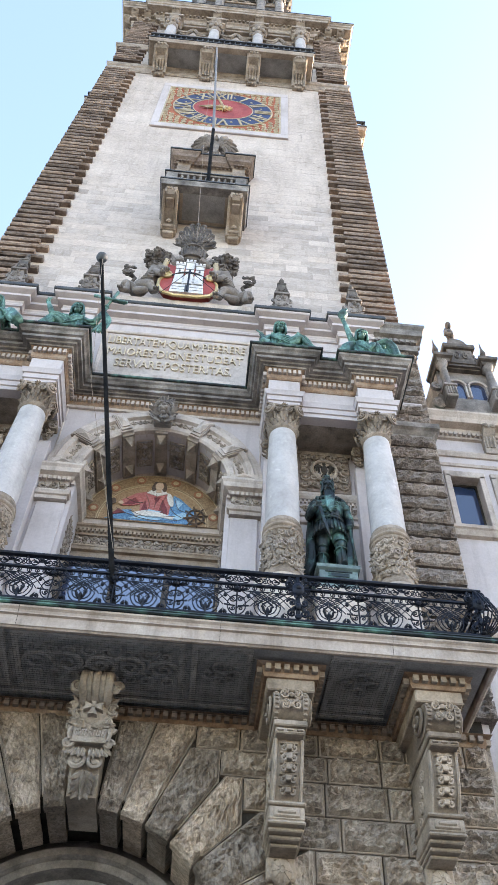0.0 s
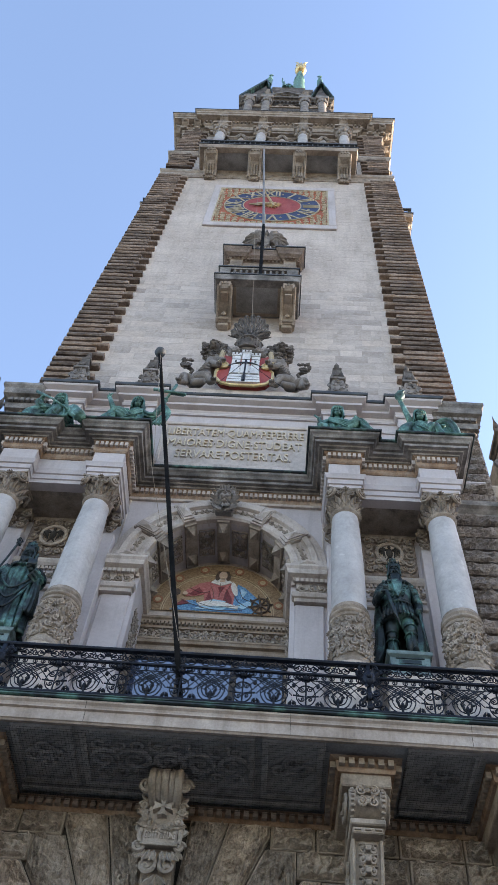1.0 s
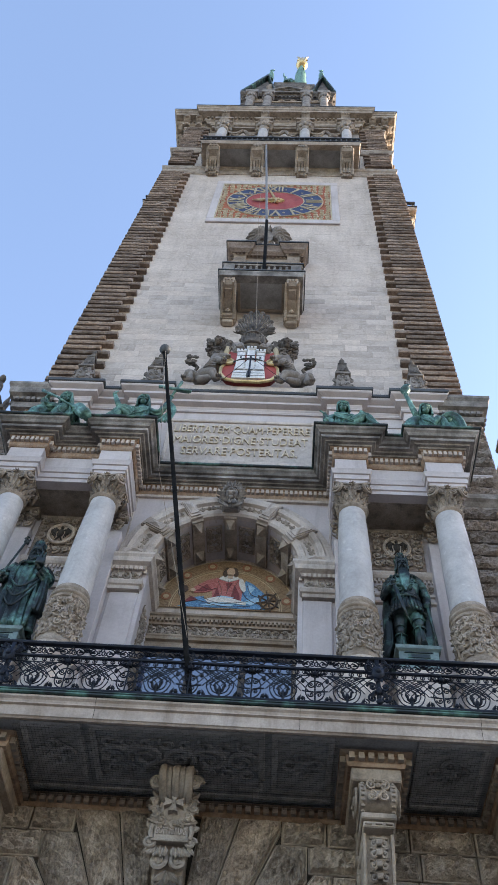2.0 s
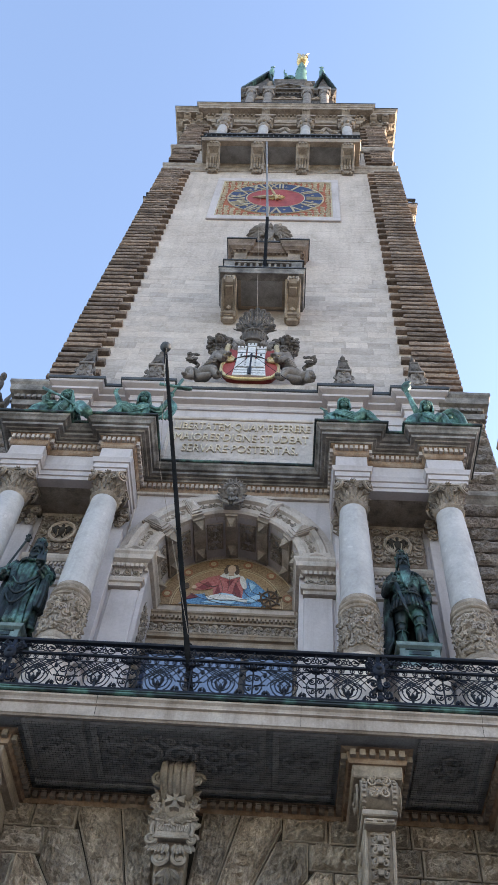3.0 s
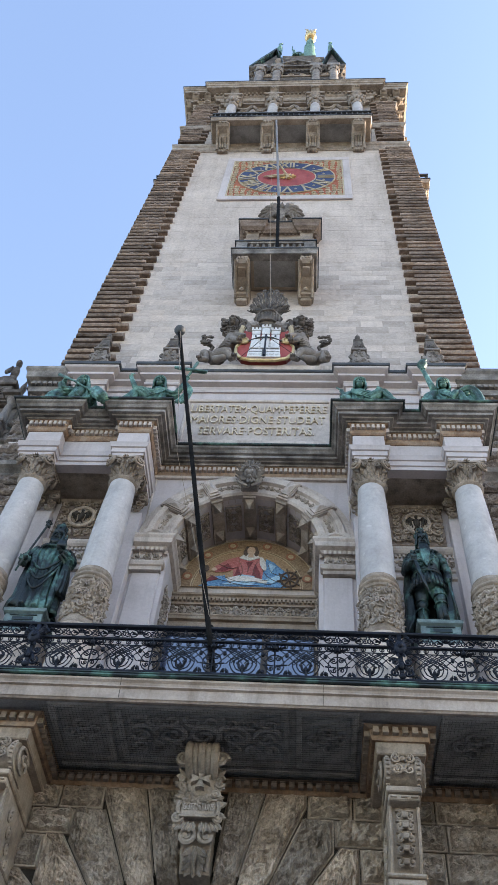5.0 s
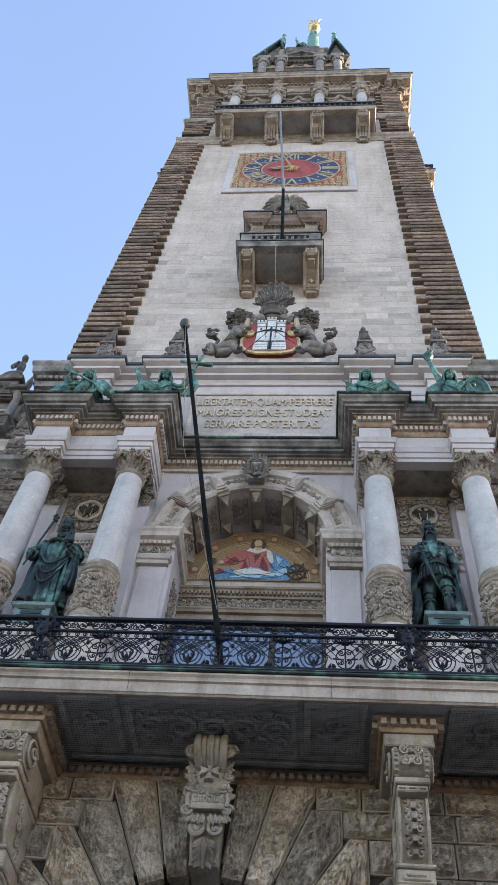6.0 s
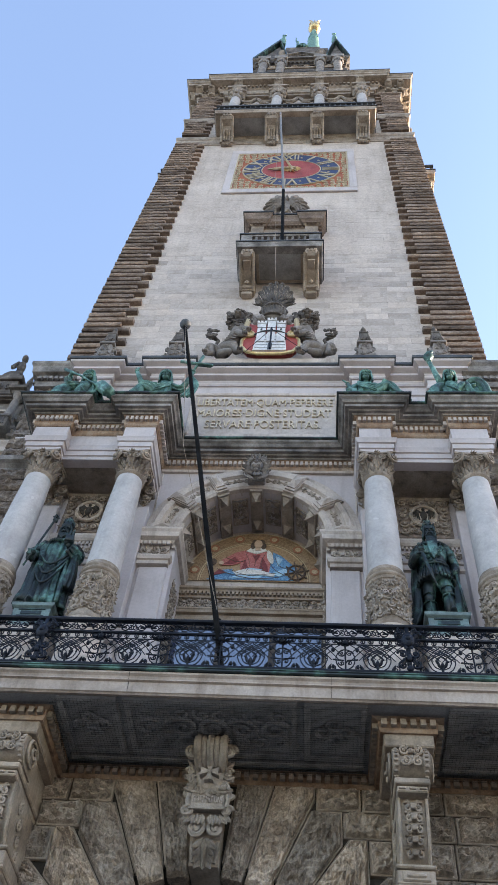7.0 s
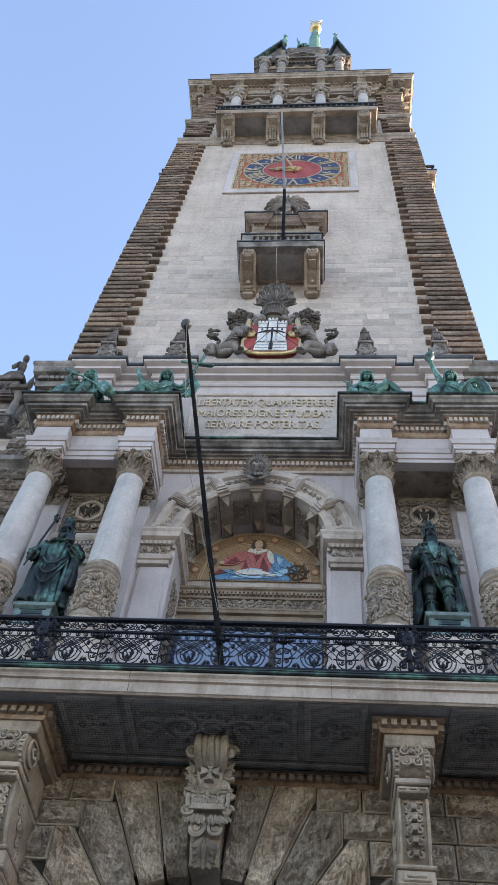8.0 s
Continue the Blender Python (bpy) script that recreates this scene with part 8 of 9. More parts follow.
for x in (-3.95, -1.33, 1.33, 3.95):
    bm = B()
    lathe(bm, [(0.42, 50.0), (0.42, 50.6), (0.34, 50.9), (0.33, 54.5), (0.31, 56.6)], 18, x, -0.35)
    part("gallery_column", bm, M_COLUMN, gal, smooth=True)
    bm = B()
    lathe(bm, [(0.33, 56.6), (0.38, 56.8), (0.36, 57.2), (0.5, 57.9), (0.58, 58.1)], 12, x, -0.35)
    for k in range(8):
        a = k * 0.785
        ball(bm, (x + 0.42 * math.cos(a), -0.35 + 0.42 * math.sin(a), 57.4), (0.14, 0.14, 0.3), 7, 5)
    for sx in (-1, 1):
        spiral(bm, (x + sx * 0.42, -0.72, 57.8), 0.2, 1.4, 0.07, 1.57, sx)
    box(bm, x - 0.6, x + 0.6, -0.9, 0.1, 58.1, 58.4, 0.03)
    part("gallery_capital", bm, M_CARVE, gal)
    bm = B()
    slab(bm, [(0.0, 58.4), (-0.62, 58.4), (-0.7, 58.6), (-0.68, 58.9), (-0.8, 59.15), (-0.98, 59.35), (-0.98, 59.54), (0.0, 59.54)], "x", x - 0.27, x + 0.27)
    for k in (-1, 0, 1):
        ball(bm, (x + k * 0.17, -0.96, 59.42), (0.1, 0.1, 0.13), 8, 5)
        ball(bm, (x + k * 0.15, -0.7, 58.75), (0.09, 0.08, 0.2), 8, 5)
    box(bm, x - 0.34, x + 0.34, -0.66, 0.0, 59.0, 59.15, 0.03)
    part("cornice_bracket", bm, M_CARVE, gal)
bm = B()
box(bm, -4.8, 4.8, -0.28, 0.2, 58.1, 58.82, 0.02)
mould(bm, [(-4.8, 0.1), (-4.8, -0.28), (4.8, -0.28), (4.8, 0.1)], [(-0.1, 58.4), (0.08, 58.45), (0.12, 58.6), (-0.1, 58.65)])
part("lintel", bm, M_CARVE, gal)
for x in (-2.64, 0.0, 2.64):
    bm = B()
    arc_mould(bm, x, 55.2, [(0.75, 0.0), (0.75, -0.2), (1.0, -0.25), (1.05, 0.0)], 0, 180, 16)
    for sx in (-1, 1):
        box(bm, x + sx * 0.9 - 0.14, x + sx * 0.9 + 0.14, -0.22, 0.0, 50.0, 55.2, 0.02)
        spiral(bm, (x + sx * 0.55, -0.2, 56.6), 0.35, 1.3, 0.09, 1.57, sx)
    tube(bm, curve([(x - 1.0, -0.22, 57.0), (x - 0.4, -0.25, 56.5), (x, -0.3, 57.2), (x + 0.4, -0.25, 56.5), (x + 1.0, -0.22, 57.0)], 4), 0.12, 6)
    part("gallery_arch", bm, M_CARVE, gal)
    # dark sheet on the solid wall, painting the shade inside the arch
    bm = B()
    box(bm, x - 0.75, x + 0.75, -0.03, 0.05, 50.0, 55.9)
    part("gallery_opening", bm, M_JOINT_SHADE, gal)
for x in (-6.55, -5.75, 5.75, 6.55):
    bm = B()
    slab(bm, [(0.0, 58.8), (-0.25, 58.8), (-0.3, 59.1), (-0.5, 59.2), (-0.68, 59.35), (-0.68, 59.54), (0.0, 59.54)], "x", x - 0.22, x + 0.22)
    ball(bm, (x, -0.66, 59.42), (0.2, 0.12, 0.14), 8, 5), ball(bm, (x, -0.3, 58.95), (0.18, 0.1, 0.14), 8, 5)
    part("cornice_bracket", bm, M_CARVE, gal)
# the same gallery on both flanks of the tower
for turn in (90, -90):
    copy_thing(gal, Matrix.Translation((0, 6.5, 0)) @ Matrix.Rotation(radians(turn), 4, "Z") @ Matrix.Translation((0.05, -6.5, 0)))

# ---- top of the tower ----
top = thing("spire", "stepped tower top with gables, verdigris ornaments and spire", "spire", at=(-0.18, 0, 0))
bm = B()
box(bm, -3.55, 3.55, 1.1, 11.9, 61.9, 76.4)
part("upper_stage", bm, M_QUOIN, top)
SQ = [(-3.55, 11.9), (-3.55, 1.1), (3.55, 1.1), (3.55, 11.9)]
bm = B()
mould(bm, SQ, [(-0.2, 73.2), (0.08, 73.2), (0.16, 73.5), (0.16, 73.7), (-0.2, 73.8)])
mould(bm, SQ, [(-0.2, 75.6), (0.06, 75.6), (0.1, 76.0), (0.2, 76.1), (0.22, 76.5), (0.4, 76.7), (0.44, 77.2), (-0.2, 77.4)])
teeth(bm, SQ, 0.2, 75.75, 76.05, 0.16, 0.16, 0.12)
part("stage_cornice", bm, M_SOOT, top)
for x in (-2.95, -1.58, 1.55, 2.95):
    bm = B()
    lathe(bm, [(0.36, 62), (0.34, 73.0), (0.3, 74.2), (0.38, 74.5), (0.3, 74.7)], 14, x, 0.85)
    part("stage_column", bm, M_GREYST, top, smooth=True)
    bm = B()
    lathe(bm, [(0.3, 74.7), (0.36, 75.1), (0.5, 75.6)], 12, x, 0.85)
    for k in range(7):
        a = math.pi + k * math.pi / 6
        ball(bm, (x + 0.4 * math.cos(a), 0.85 + 0.36 * math.sin(a), 75.1), (0.1, 0.1, 0.3), 6, 5)
    box(bm, x - 0.52, x + 0.52, 0.4, 1.2, 75.6, 76.5, 0.03)
    part("stage_capital", bm, M_GREYST, top)
for x in (-2.27, 0.0, 2.27):
    # no hole here: a dark panel paints the opening's inner shade
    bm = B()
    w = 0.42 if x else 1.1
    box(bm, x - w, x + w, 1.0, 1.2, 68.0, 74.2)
    part("stage_opening", bm, M_JOINT_SHADE, top)
    bm = B()
    for sx in (-1, 1):
        spiral(bm, (x + sx * w * 0.5, 0.98, 74.75), 0.3, 1.3, 0.1, 1.57, sx)
    box(bm, x - w - 0.12, x + w + 0.12, 0.9, 1.12, 74.15, 74.4, 0.03)
    part("stage_carving", bm, M_TAN, top)
bm = B()
slab(bm, [(-1.85, 76.8), (1.85, 76.8), (0.0, 78.5)], "y", 0.86, 1.5)
part("tympanum", bm, M_OCHRE, top)
bm = B()
for sx in (-1, 1):
    slab(bm, [(sx * 2.0, 76.75), (sx * 2.0, 77.0), (0.0, 78.85), (0.0, 78.5)], "y", 0.55, 1.5)
    slab(bm, [(sx * 1.7, 76.8), (sx * 1.7, 76.9), (0.0, 78.35), (0.0, 78.2)], "y", 0.72, 1.5)
box(bm, -2.0, 2.0, 0.62, 1.5, 76.6, 76.85, 0.03)
part("pediment", bm, M_DARKST, top)
bm = B()
box(bm, -1.95, 1.95, 1.3, 11, 77.2, 81.0)
mould(bm, [(-1.95, 11), (-1.95, 1.3), (1.95, 1.3), (1.95, 11)], [(-0.2, 80.2), (0.06, 80.2), (0.1, 80.6), (0.22, 80.9), (0.28, 81.5), (-0.2, 81.7)])
box(bm, -1.3, 1.3, 1.5, 11, 81.5, 82.9)
mould(bm, [(-1.3, 11), (-1.3, 1.5), (1.3, 1.5), (1.3, 11)], [(-0.2, 82.4), (0.06, 82.4), (0.1, 82.8), (0.2, 83.3), (-0.2, 83.5)])
part("attic_stage", bm, M_SOOT, top)
for sx in (-1, 1):
    bm = B()
    lathe(bm, [(0.28, 77.2), (0.25, 79.0), (0.34, 79.3), (0.24, 79.4), (0.42, 80.2)], 12, sx * 1.62, 1.15)
    part("attic_column", bm, M_TAN, top, smooth=True)
    bm = B()
    for k in range(3):
        spiral(bm, (sx * (0.25 + 0.36 * k), 1.22, 79.6 + 0.3 * (k % 2)), 0.24, 1.4, 0.07, k, sx)
    part("attic_carving", bm, M_TAN, top)
    # gable over each flank
    gx = 2.92 if sx > 0 else 2.0
    bm = B()
    slab(bm, [(sx * gx, 82.6), (sx * 3.75, 77.2), (sx * (gx - 0.8), 77.2)], "y", 1.05, 4.0)
    part("gable", bm, M_SOOT, top)
    for x1 in (3.98, gx - 0.95):
        bm = B()
        slab(bm, [(sx * gx, 83.9), (sx * gx, 83.2), (sx * x1, 76.9), (sx * x1, 77.6)], "y", 0.7, 4.0)
        part("gable_roof", bm, M_KERB, top, "dark green-streaked gable roof edge")
    bm = B()
    for k in range(3):
        spiral(bm, (sx * gx + 0.25 * (k - 1), 1.0, 78.3 + 0.9 * (k == 1)), 0.22, 1.3, 0.07, k * 2, sx)
    part("gable_carving", bm, M_GREEN, top, "green copper scroll in the gable")
    fx = gx - (0.1 if sx > 0 else 0.2)
    bm = B()
    lathe(bm, [(0.26, 82.8), (0.28, 83.6), (0.18, 84.2), (0.26, 84.8), (0.2, 85.6), (0.07, 86.2), (0.05, 87.2)], 10, fx * sx, 1.0)
    part("finial", bm, M_COPPER, top, smooth=True)
    bm = B()
    for k in range(8):
        a = k * math.pi / 4
        tube(bm, [(fx * sx, 1.0, 87.3), (fx * sx + 0.24 * math.cos(a), 1.0, 87.3 + 0.75 * math.sin(a))], [0.07, 0.015], 5)
    part("star", bm, M_COPPER, top, "green copper star")
    bm = B()
    box(bm, sx * 4.9 - 0.26, sx * 4.9 + 0.26, -0.4, 0.2, 62.0, 65.0, 0.03), lathe(bm, [(0.26, 65.0), (0.34, 65.3), (0.1, 66.0)], 10, sx * 4.9, -0.1)
    part("corner_block", bm, M_DARKST, top)
bm = B()
drape(bm, [(-0.35, 1.4, 83.3), (-0.45, 1.4, 84.4), (-0.5, 1.4, 85.4)], [0.3, 0.2, 0.12], 7, 0.12, 71, seg=28)
ball(bm, (-0.5, 1.35, 85.8), (0.11, 0.11, 0.25), 8, 6)
limb(bm, [(-0.5, 1.4, 85.3), (-0.68, 1.35, 86.4), (-0.72, 1.3, 87.6)], [0.1, 0.08, 0.05])
drape(bm, [(-0.35, 1.4, 83.9), (0.0, 1.35, 84.2), (0.3, 1.35, 83.5)], [0.22, 0.2, 0.16], 7, 0.12, 72, seg=28)
part("ornament", bm, M_GREEN, top, "verdigris bronze ornament above the pediment")
bm = B()
lathe(bm, [(2.2, 84), (1.9, 95.0), (1.2, 104.0), (0.85, 111.0), (0.66, 116.0), (0.72, 117.2), (0.5, 118.5), (0.46, 121.0), (0.2, 124.0)], 16, 0.62, 6.5)
for k in range(8):
    a = k * math.pi / 4
    tube(bm, [(0.62 + 0.7 * math.cos(a), 6.5 + 0.7 * math.sin(a), 116.5), (0.62 + 0.46 * math.cos(a), 6.5 + 0.46 * math.sin(a), 121.0)], 0.06, 5)
part("spire_shaft", bm, M_COPPER, top, smooth=True)
bm = B()
ball(bm, (0.66, 6.5, 125.4), (0.8, 0.8, 0.9), 24, 16)
part("gilt_ball", bm, M_GOLD, top, "gilded ball", smooth=True)
bm = B()
limb(bm, [(0.68, 6.5, 126.2), (0.68, 6.4, 130.6)], [0.25, 0.15])
for sx in (-1, 1):
    for k in range(4):
        tube(bm, [(0.68, 6.5, 129.4), (0.68 + sx * (0.45 + 0.08 * k), 6.5, 131.6 - 0.8 * k), (0.68 + sx * (0.85 - 0.14 * k), 6.5, 132.4 - 0.9 * k)], [0.12, 0.11, 0.04], 5)
part("gilt_eagle", bm, M_GOLD, top, "gilded eagle on the ball")

# the stepped stage is squat: bring its storeys down to the cornice
HEIGHTS = ((60.0, 58.6), (62.0, 60.4), (72.0, 70.3), (78.9, 77.3), (84.0, 84.0), (140.0, 140.0))


for ob in top.children:
    for v in ob.data.vertices:
        v.co.z = lowered(v.co.z, HEIGHTS)

# ---- wing windows and dormers ----
for sx, tag in ((-1, "west"), (1, "east")):
    for i, (a, b) in enumerate(((7.45, 8.42), (8.7, 9.67))):
        w = thing("window_%d" % (i + 1 + (2 if sx < 0 else 0)), "tall wing window with stone frame and sky-reflecting glass", "window", "windows of the wings", "structure", at=((a + b) / 2 * sx, 1.0, 0))
        hw = (b - a) / 2
        bm = B()
        for x0, x1, z0, z1 in ((-hw - 0.06, -hw + 0.1, 16.4, 18.35), (hw - 0.1, hw + 0.06, 16.4, 18.35), (-hw - 0.06, hw + 0.06, 18.27, 18.5)):
            box(bm, x0, x1, -0.07, 0.3, z0, z1, 0.015)
        part("window_frame", bm, M_PALE, w)
        bm = B()
        box(bm, -hw - 0.15, hw + 0.15, -0.14, 0.3, 16.3, 16.42, 0.015)
        part("window_sill", bm, M_PALE, w)
        bm = B()
        box(bm, -hw + 0.1, hw - 0.1, 0.26, 0.28, 16.42, 18.28)
        part("pane", bm, M_GLASS, w)
        bm = B()
        for x0, x1, z0, z1 in ((-hw + 0.1, hw - 0.1, 18.22, 18.3), (-hw + 0.1, -hw + 0.15, 16.42, 18.25), (hw - 0.15, hw - 0.1, 16.42, 18.25), (-hw + 0.1, hw - 0.1, 16.42, 16.48)):
            box(bm, x0, x1, 0.22, 0.3, z0, z1, 0.01)
        part("sash", bm, M_JOINT_SHADE, w)
    # pediment above the lower wing window
    bm = B()
    cx = 8.9 * sx
    for s2 in (-1, 1):
        tube(bm, [(cx, 0.8, 14.2), (cx + s2 * 1.9, 0.8, 13.1)], 0.13, 4)
    mould(bm, [(cx - 2.0, 0.98), (cx + 2.0, 0.98)], [(-0.05, 12.85), (0.12, 12.85), (0.2, 12.95), (0.24, 13.08), (-0.05, 13.1)])
    ped = tagged(part("window_pediment", bm, M_PALE), "pale stone pediment over a wing window", "pediment", "window pediments", "structure")

    d = thing("dormer", "stone dormer with paired arched windows, columns and scrolled gable", "dormer", "dormers of the wings", at=(8.78 * sx, 1.0, 20.7))
    bm = B()
    box(bm, -1.15, -0.78, 0.05, 2.5, 0.0, 3.6), box(bm, 0.78, 1.15, 0.05, 2.5, 0.0, 3.6), box(bm, -0.78, 0.78, 0.05, 2.5, 2.6, 3.6), box(bm, -0.78, 0.78, 0.05, 2.5, 0.0, 1.45)
    box(bm, -0.09, 0.09, 0.05, 0.5, 1.45, 2.6)
    box(bm, -0.78, 0.78, 0.6, 2.5, 1.4, 2.7)
    part("body", bm, M_GREYST, d)
    for x in (-0.43, 0.43):
        bm = B()
        box(bm, x - 0.34, x + 0.34, 0.07, 0.09, 1.45, 2.6)
        part("pane", bm, M_GLASS, d)
        bm = B()
        arc_mould(bm, x, 2.25, [(0.32, 0.08), (0.32, -0.02), (0.4, -0.04), (0.42, 0.08)], 0, 180, 14)
        for s2 in (-1, 1):
            box(bm, x + s2 * 0.36 - 0.04, x + s2 * 0.36 + 0.04, -0.02, 0.08, 1.45, 2.28, 0.01)
        part("window_arch", bm, M_PALE, d)
    for x in (-0.97, 0.97):
        bm = B()
        lathe(bm, [(0.2, 1.5), (0.22, 1.62), (0.17, 1.7), (0.16, 2.6), (0.13, 3.0), (0.2, 3.2), (0.24, 3.3)], 14, x, -0.2)
        part("dormer_column", bm, M_GREYST, d, smooth=True)
        bm = B()
        box(bm, x - 0.28, x + 0.28, -0.46, 0.1, 1.35, 1.5, 0.02), box(bm, x - 0.24, x + 0.24, -0.42, 0.1, 0.85, 1.35, 0.03)
        for k in range(4):
            tube(bm, [(x - 0.16 + 0.107 * k, -0.43, 0.95), (x - 0.16 + 0.107 * k, -0.43, 1.3)], 0.035, 5)
        part("column_foot", bm, M_GREYST, d)
        bm = B()
        s2 = 1 if x > 0 else -1
        spiral(bm, (x + s2 * 0.42, 0.0, 1.05), 0.28, 1.5, 0.11, 1.57, s2), spiral(bm, (x + s2 * 0.34, 0.0, 2.0), 0.22, 1.4, 0.09, 1.57, -s2)
        part("side_scroll", bm, M_GREYST, d)
    bm = B()
    pd = [(-1.2, 0.6), (-1.2, -0.35), (-0.7, -0.35), (-0.7, -0.1), (0.7, -0.1), (0.7, -0.35), (1.2, -0.35), (1.2, 0.6)]
    mould(bm, pd, [(-0.2, 3.3), (0.0, 3.3), (0.04, 3.45), (0.14, 3.5), (0.16, 3.65), (-0.2, 3.7)])
    box(bm, -1.1, 1.1, -0.2, 2.0, 3.35, 3.66)
    part("cornice", bm, M_SOOT, d)
    bm = B()
    box(bm, -0.55, 0.55, -0.15, 0.8, 3.65, 4.3, 0.02), box(bm, -0.7, 0.7, -0.25, 0.8, 4.3, 4.48, 0.03)
    slab(bm, [(0.45 * math.cos(math.pi * k / 10), 4.48 + 0.32 * math.sin(math.pi * k / 10)) for k in range(11)], "y", -0.15, 0.7)
    for s2 in (-1, 1):
        spiral(bm, (s2 * 0.62, -0.1, 3.88), 0.2, 1.4, 0.07, 1.57, s2)
        spiral(bm, (s2 * 0.2, -0.18, 3.98), 0.14, 1.3, 0.04, 1.57, s2)
    part("gable", bm, M_SOOT, d)
    for x in (-1.05, 1.05):
        bm = B()
        lathe(bm, [(0.2, 3.66), (0.22, 3.8), (0.1, 4.0), (0.13, 4.2), (0.04, 4.5), (0.01, 4.75)], 10, x, -0.1)
        part("urn", bm, M_SOOT, d)
    bm = B()
    ball(bm, (0, 0.2, 4.95), (0.22, 0.18, 0.3)), ball(bm, (0, 0.15, 5.35), (0.18, 0.16, 0.3)), ball(bm, (0, 0.1, 5.75), (0.14, 0.14, 0.17))
    limb(bm, [(-0.18, 0.1, 5.5), (-0.3, 0.0, 5.2), (-0.05, -0.1, 5.1)], [0.09, 0.08, 0.06])
    part("gable_ornament", bm, M_SOOT, d, smooth=True)
    for ob in d.children:
        for v in ob.data.vertices:
            v.co.x *= 0.74
            v.co.z = lowered(v.co.z, ((-1.0, -1.0), (0.0, 0.0), (1.35, 1.3), (3.66, 3.0), (6.0, 6.0)))

# ---- stones ----
# portal wall: voussoirs
JZ = [9.3, 8.9, 8.46, 7.92, 7.4, 6.92, 6.42, 5.92, 5.42]
rng = random.Random(2)


def radial(th, r):
    return XA + r * math.sin(th), PZ + r * math.cos(th)


TH = [radians(a) for a in (5.2, 14, 24, 35, 47, 60, 74, 90)]
TOPS = [(9.3, None), (9.3, 1.5), (8.9, 1.92), (8.46, 2.3), (7.92, 2.95), (7.4, 3.4), (6.42, 3.6)]
def voussoir_edges(k, sx, g):
    """Inner and outer edge of a voussoir, drawn in by g from its joints."""
    ztop, xr = TOPS[k]
    t0, t1 = TH[k] + g / 3.0, TH[k + 1] - g / 3.0
    ztop -= g
    low = [radial(t0, PR - 0.2), radial(t1, PR - 0.2)]
    p0 = (XA + (ztop - PZ) * math.tan(t0), ztop)
    if xr is None:
        high = [p0, (XA + (ztop - PZ) * math.tan(t1), ztop)]
    else:
        xw = XA + xr + 0.13 - g
        z1 = PZ + (xw - XA) / math.tan(t1) if math.tan(t1) < 50 else PZ
        if p0[0] > xw:
            high = [(xw, PZ + (xw - XA) / math.tan(t0)), (xw, z1)]
        else:
            high = [p0, (xw, ztop), (xw, max(z1, PZ))]
    if sx < 0:
        low, high = [(2 * XA - x, z) for x, z in low], [(2 * XA - x, z) for x, z in high]
    return low, high


for sx in (-1, 1):
    for k in range(len(TOPS)):
        low, high = voussoir_edges(k, sx, 0.03)
        bm = B()
        rock(bm, low, high, YG - 0.1, 0.16, 0.1, 14, 30, 200 + k * 2 + sx)
        t0, t1 = TH[k], TH[k + 1]
        dt = (t1 - t0) * 0.13
        cor = [radial(t0 + dt, PR - 0.18), radial(t1 - dt, PR - 0.18), radial(t1 - dt, PR + 0.3), radial(t0 + dt, PR + 0.3)]
        slab(bm, [(x, z) if sx > 0 else (2 * XA - x, z) for x, z in cor], "y", YG, 0.44)
        part("voussoir", bm, M_CHISEL, wall_portal)
        low, high = voussoir_edges(k, sx, 0.009)
        low = [(XA + (x - XA) * (PR + 0.02) / (PR - 0.2), PZ + (z - PZ) * (PR + 0.02) / (PR - 0.2)) for x, z in low]
        bm = B()
        slab(bm, low + high[::-1], "y", YG - 0.085, YG + 0.02)
        part("voussoir_margin", bm, M_TAN, wall_portal)

XR = [1.5, 1.92, 2.3, 2.95, 3.4, 3.5, 3.6, 3.6]
for r in range(8):
    z1, z0 = JZ[r], JZ[r + 1]
    for sx in (-1, 1):
        x = XR[r] + 0.135
        end = 6.46
        first = True
        while x < end - 0.1:
            w = rng.choice((0.72, 0.86, 1.0, 0.42)) if not first or r else 0.72
            first = False
            if end - x - w < 0.4:
                w = end - x
            a, b = XA + sx * x, XA + sx * (x + w - 0.018)
            a, b = min(a, b), max(a, b)
            bm = B()
            g = 0.035
            rock(bm, [(a + g, z0 + g), (b - g, z0 + g)], [(a + g, z1 - g), (b - g, z1 - g)], YG - 0.08, 0.1, 0.11, max(8, int(w * 20)), 10, rng.randint(0, 999))
            part("stone", bm, M_RUST, wall_portal)
            bm = B()
            box(bm, a, b, YG - 0.075, YG + 0.02, z0 + 0.009, z1 - 0.009, 0.01)
            part("stone_margin", bm, M_TAN, wall_portal)
            x += w
# inner ring of the portal
ring = thing("portal_ring", "smooth inner stone arch of the portal with closed stone fanlight", "arch", at=(XA, 0, PZ))
bm = B()
arc_mould(bm, 0, 0, [(PR - 0.22, 0.6), (PR - 0.26, 0.44), (PR - 0.38, 0.42), (PR - 0.42, 0.52), (PR - 0.54, 0.52), (PR - 0.58, 0.95), (PR + 0.2, 0.95)], 0, 180, 48)
part("moulded_ring", bm, M_GREYST, ring)
bm = B()
slab(bm, [((PR - 0.5) * math.cos(math.pi * k / 30), (PR - 0.5) * math.sin(math.pi * k / 30)) for k in range(31)], "y", 0.86, 0.93)
part("fanlight", bm, M_SOFFIT, ring)
bm = B()
box(bm, -PR, PR, 0.86, 0.98, -PZ, 0.0)
part("portal_door", bm, M_WOOD, ring)

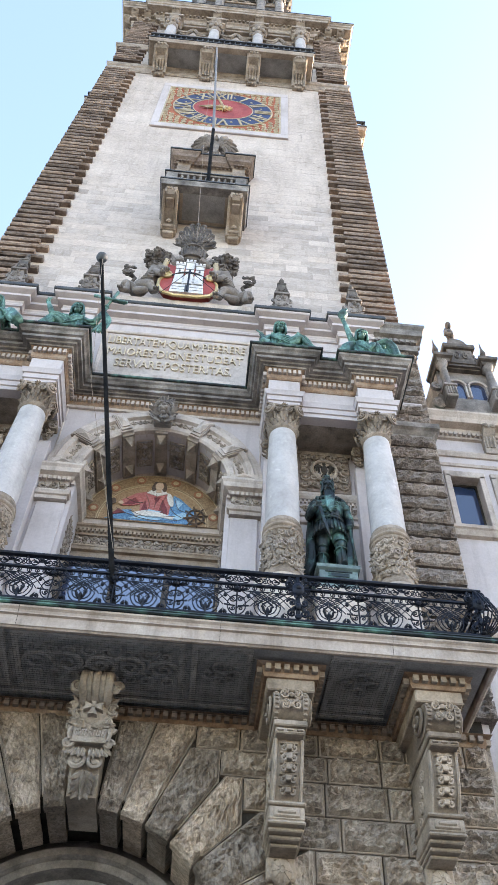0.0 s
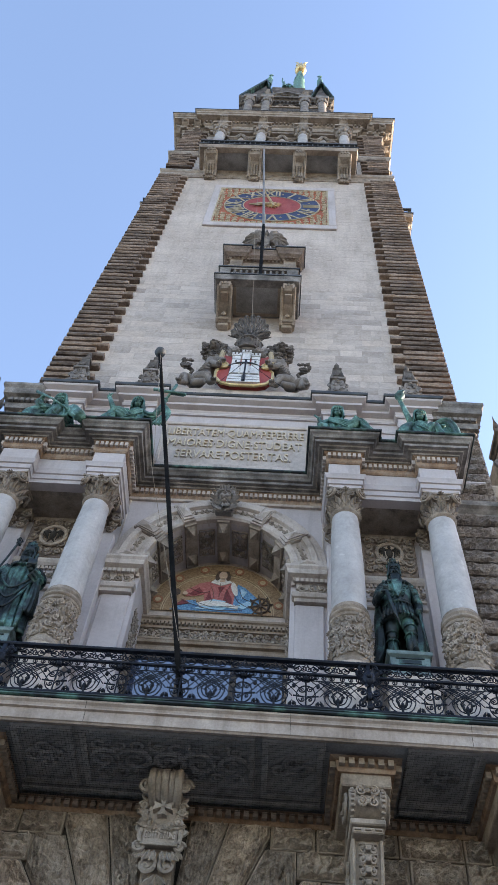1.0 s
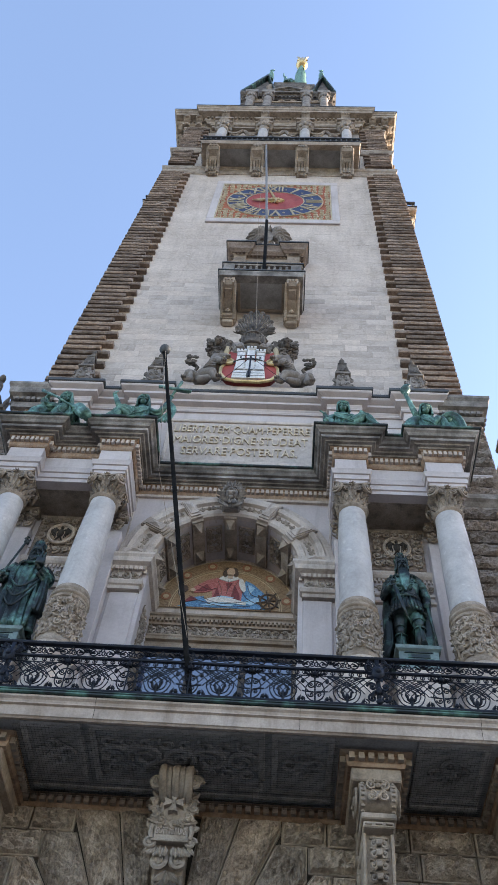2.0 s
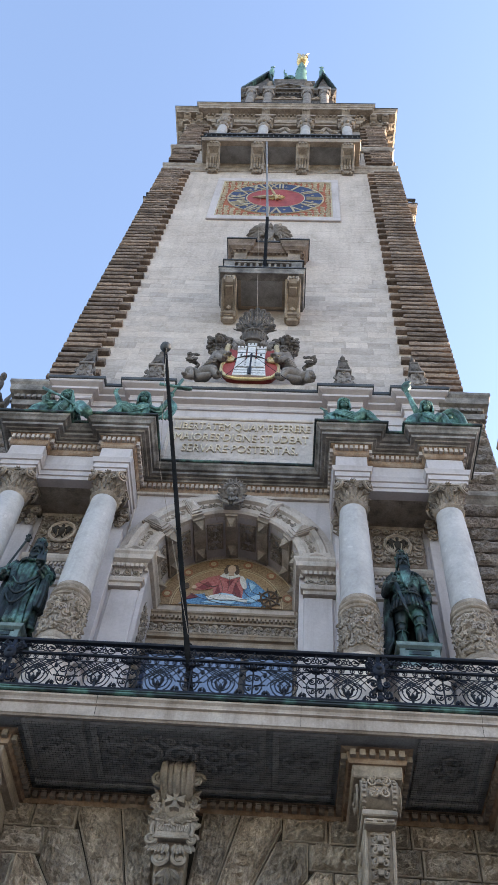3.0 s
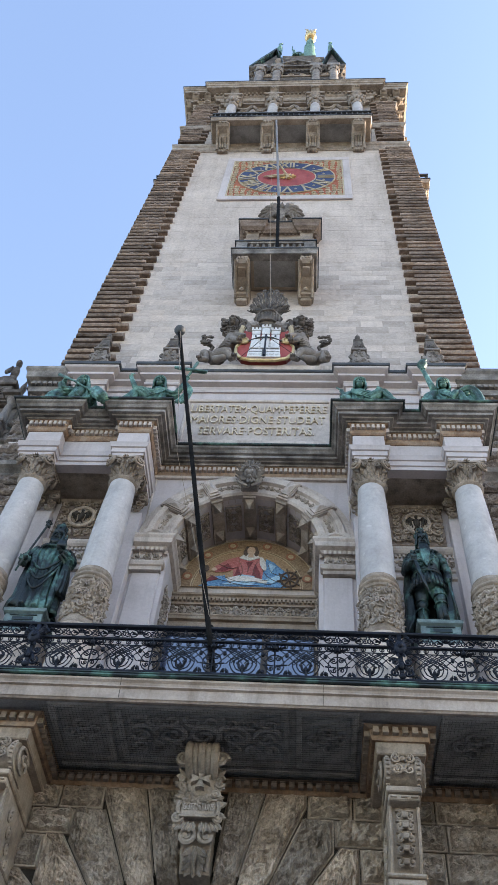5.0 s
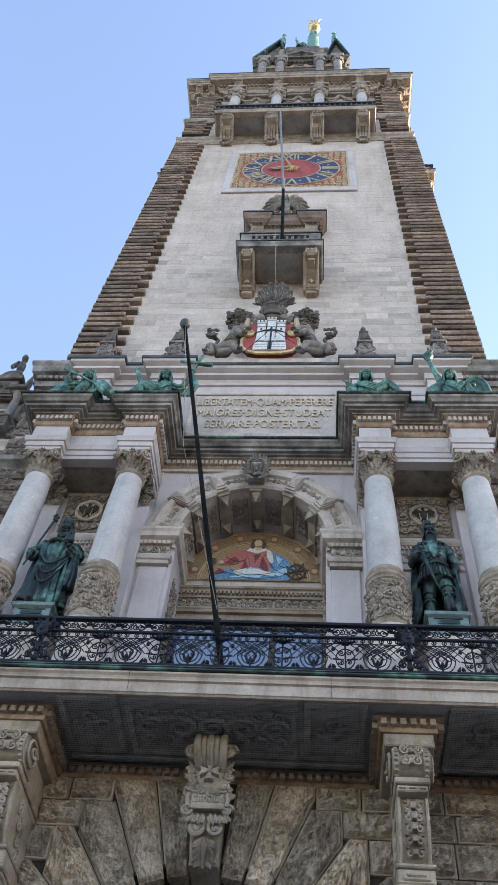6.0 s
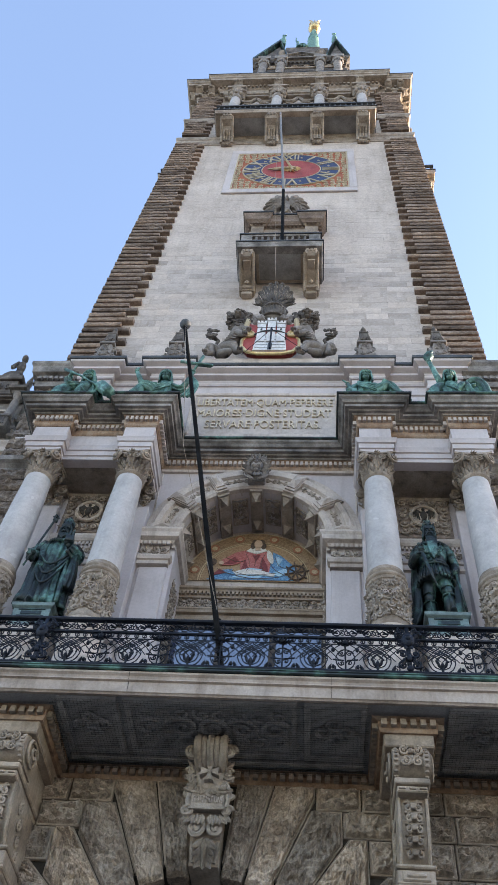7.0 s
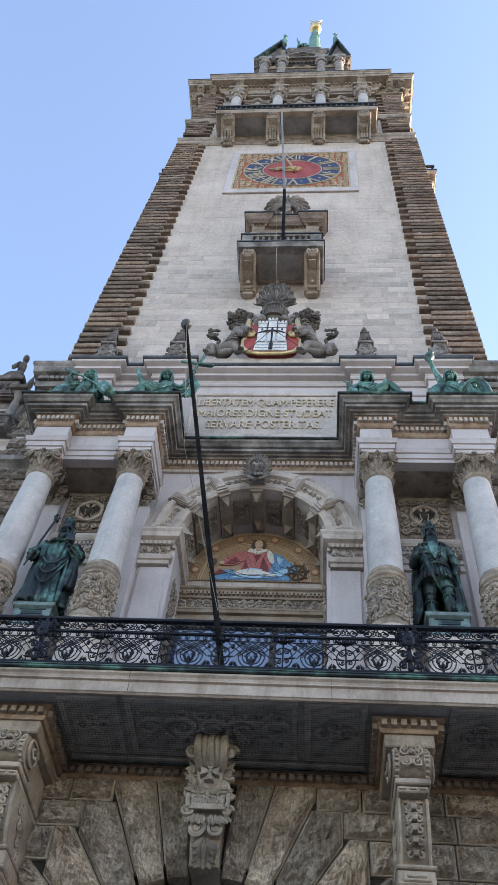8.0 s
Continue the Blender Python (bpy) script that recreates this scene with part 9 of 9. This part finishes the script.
# tower quoins: long and short courses, rock-faced
def quoin_mesh(w, seed):
    b = B()
    rock(b, [(0, 0.0), (w, 0.0)], [(0, 0.225), (w, 0.225)], -0.19, 1.2, 0.035, 24, 4, seed, 0.006)
    return mesh_of("quoin", b, M_QUOIN)


LONGS, SHORTS = [quoin_mesh(1.72, 300 + k) for k in range(5)], [quoin_mesh(1.36, 320 + k) for k in range(5)]
z, k = 22.35, 0
while z < 58.4:
    if not 48.0 < z < 49.5 and not 52.4 < z < 53.0:
        for sx in (-1, 1):
            me = (SHORTS if k % 2 else LONGS)[rng.randrange(5)]
            w = 1.36 if k % 2 else 1.72
            k_w = 0.88 if z > 49.5 else 1.0 if sx > 0 else 0.945
            inner = 6.58 - w
            shared("quoin", me, wall_tower, (inner if sx > 0 else -inner - w * k_w, 0.0, z), (k_w, 1, 1))
    z += 0.37
    k += 1

# ashlar of the tower face
unit = B()
box(unit, -0.5, 0.5, -0.5, 0.5, -0.5, 0.5)
ME_ASH = mesh_of("ashlar_block", unit, M_ASHLAR)
verts, faces = [], []
z, made = 22.4, 0
while z < 48.2:
    x0 = -5.3
    while x0 < 5.3:
        w = rng.choice((0.6, 0.8, 0.95, 1.15)) * rng.uniform(0.9, 1.1)
        x1 = min(5.3, x0 + w)
        if 5.3 - x1 < 0.4:
            x1 = 5.3
        yf = rng.uniform(-0.002, 0.002)
        if made < 300:
            shared("ashlar_block", ME_ASH, wall_tower, ((x0 + x1) / 2, yf + 0.05, z + 0.215), (x1 - x0 - 0.005, 0.1, 0.43 - 0.005))
            made += 1
        else:
            n = len(verts)
            for zz in (z + 0.0025, z + 0.4275):
                for yy in (yf, 0.06):
                    for xx in (x0 + 0.0025, x1 - 0.0025):
                        verts.append((xx, yy, zz))
            faces += [tuple(n + i for i in f) for f in ((0, 1, 5, 4), (0, 4, 6, 2), (1, 3, 7, 5), (4, 5, 7, 6), (0, 2, 3, 1))]
        x0 = x1
    z += 0.43
me = bpy.data.meshes.new("ashlar_upper")
me.from_pydata(verts, [], faces)
me.materials.append(M_ASHLAR)
ob = new("ashlar_upper", me)
ob.parent = wall_tower
tagged(ob, kind="stuff")
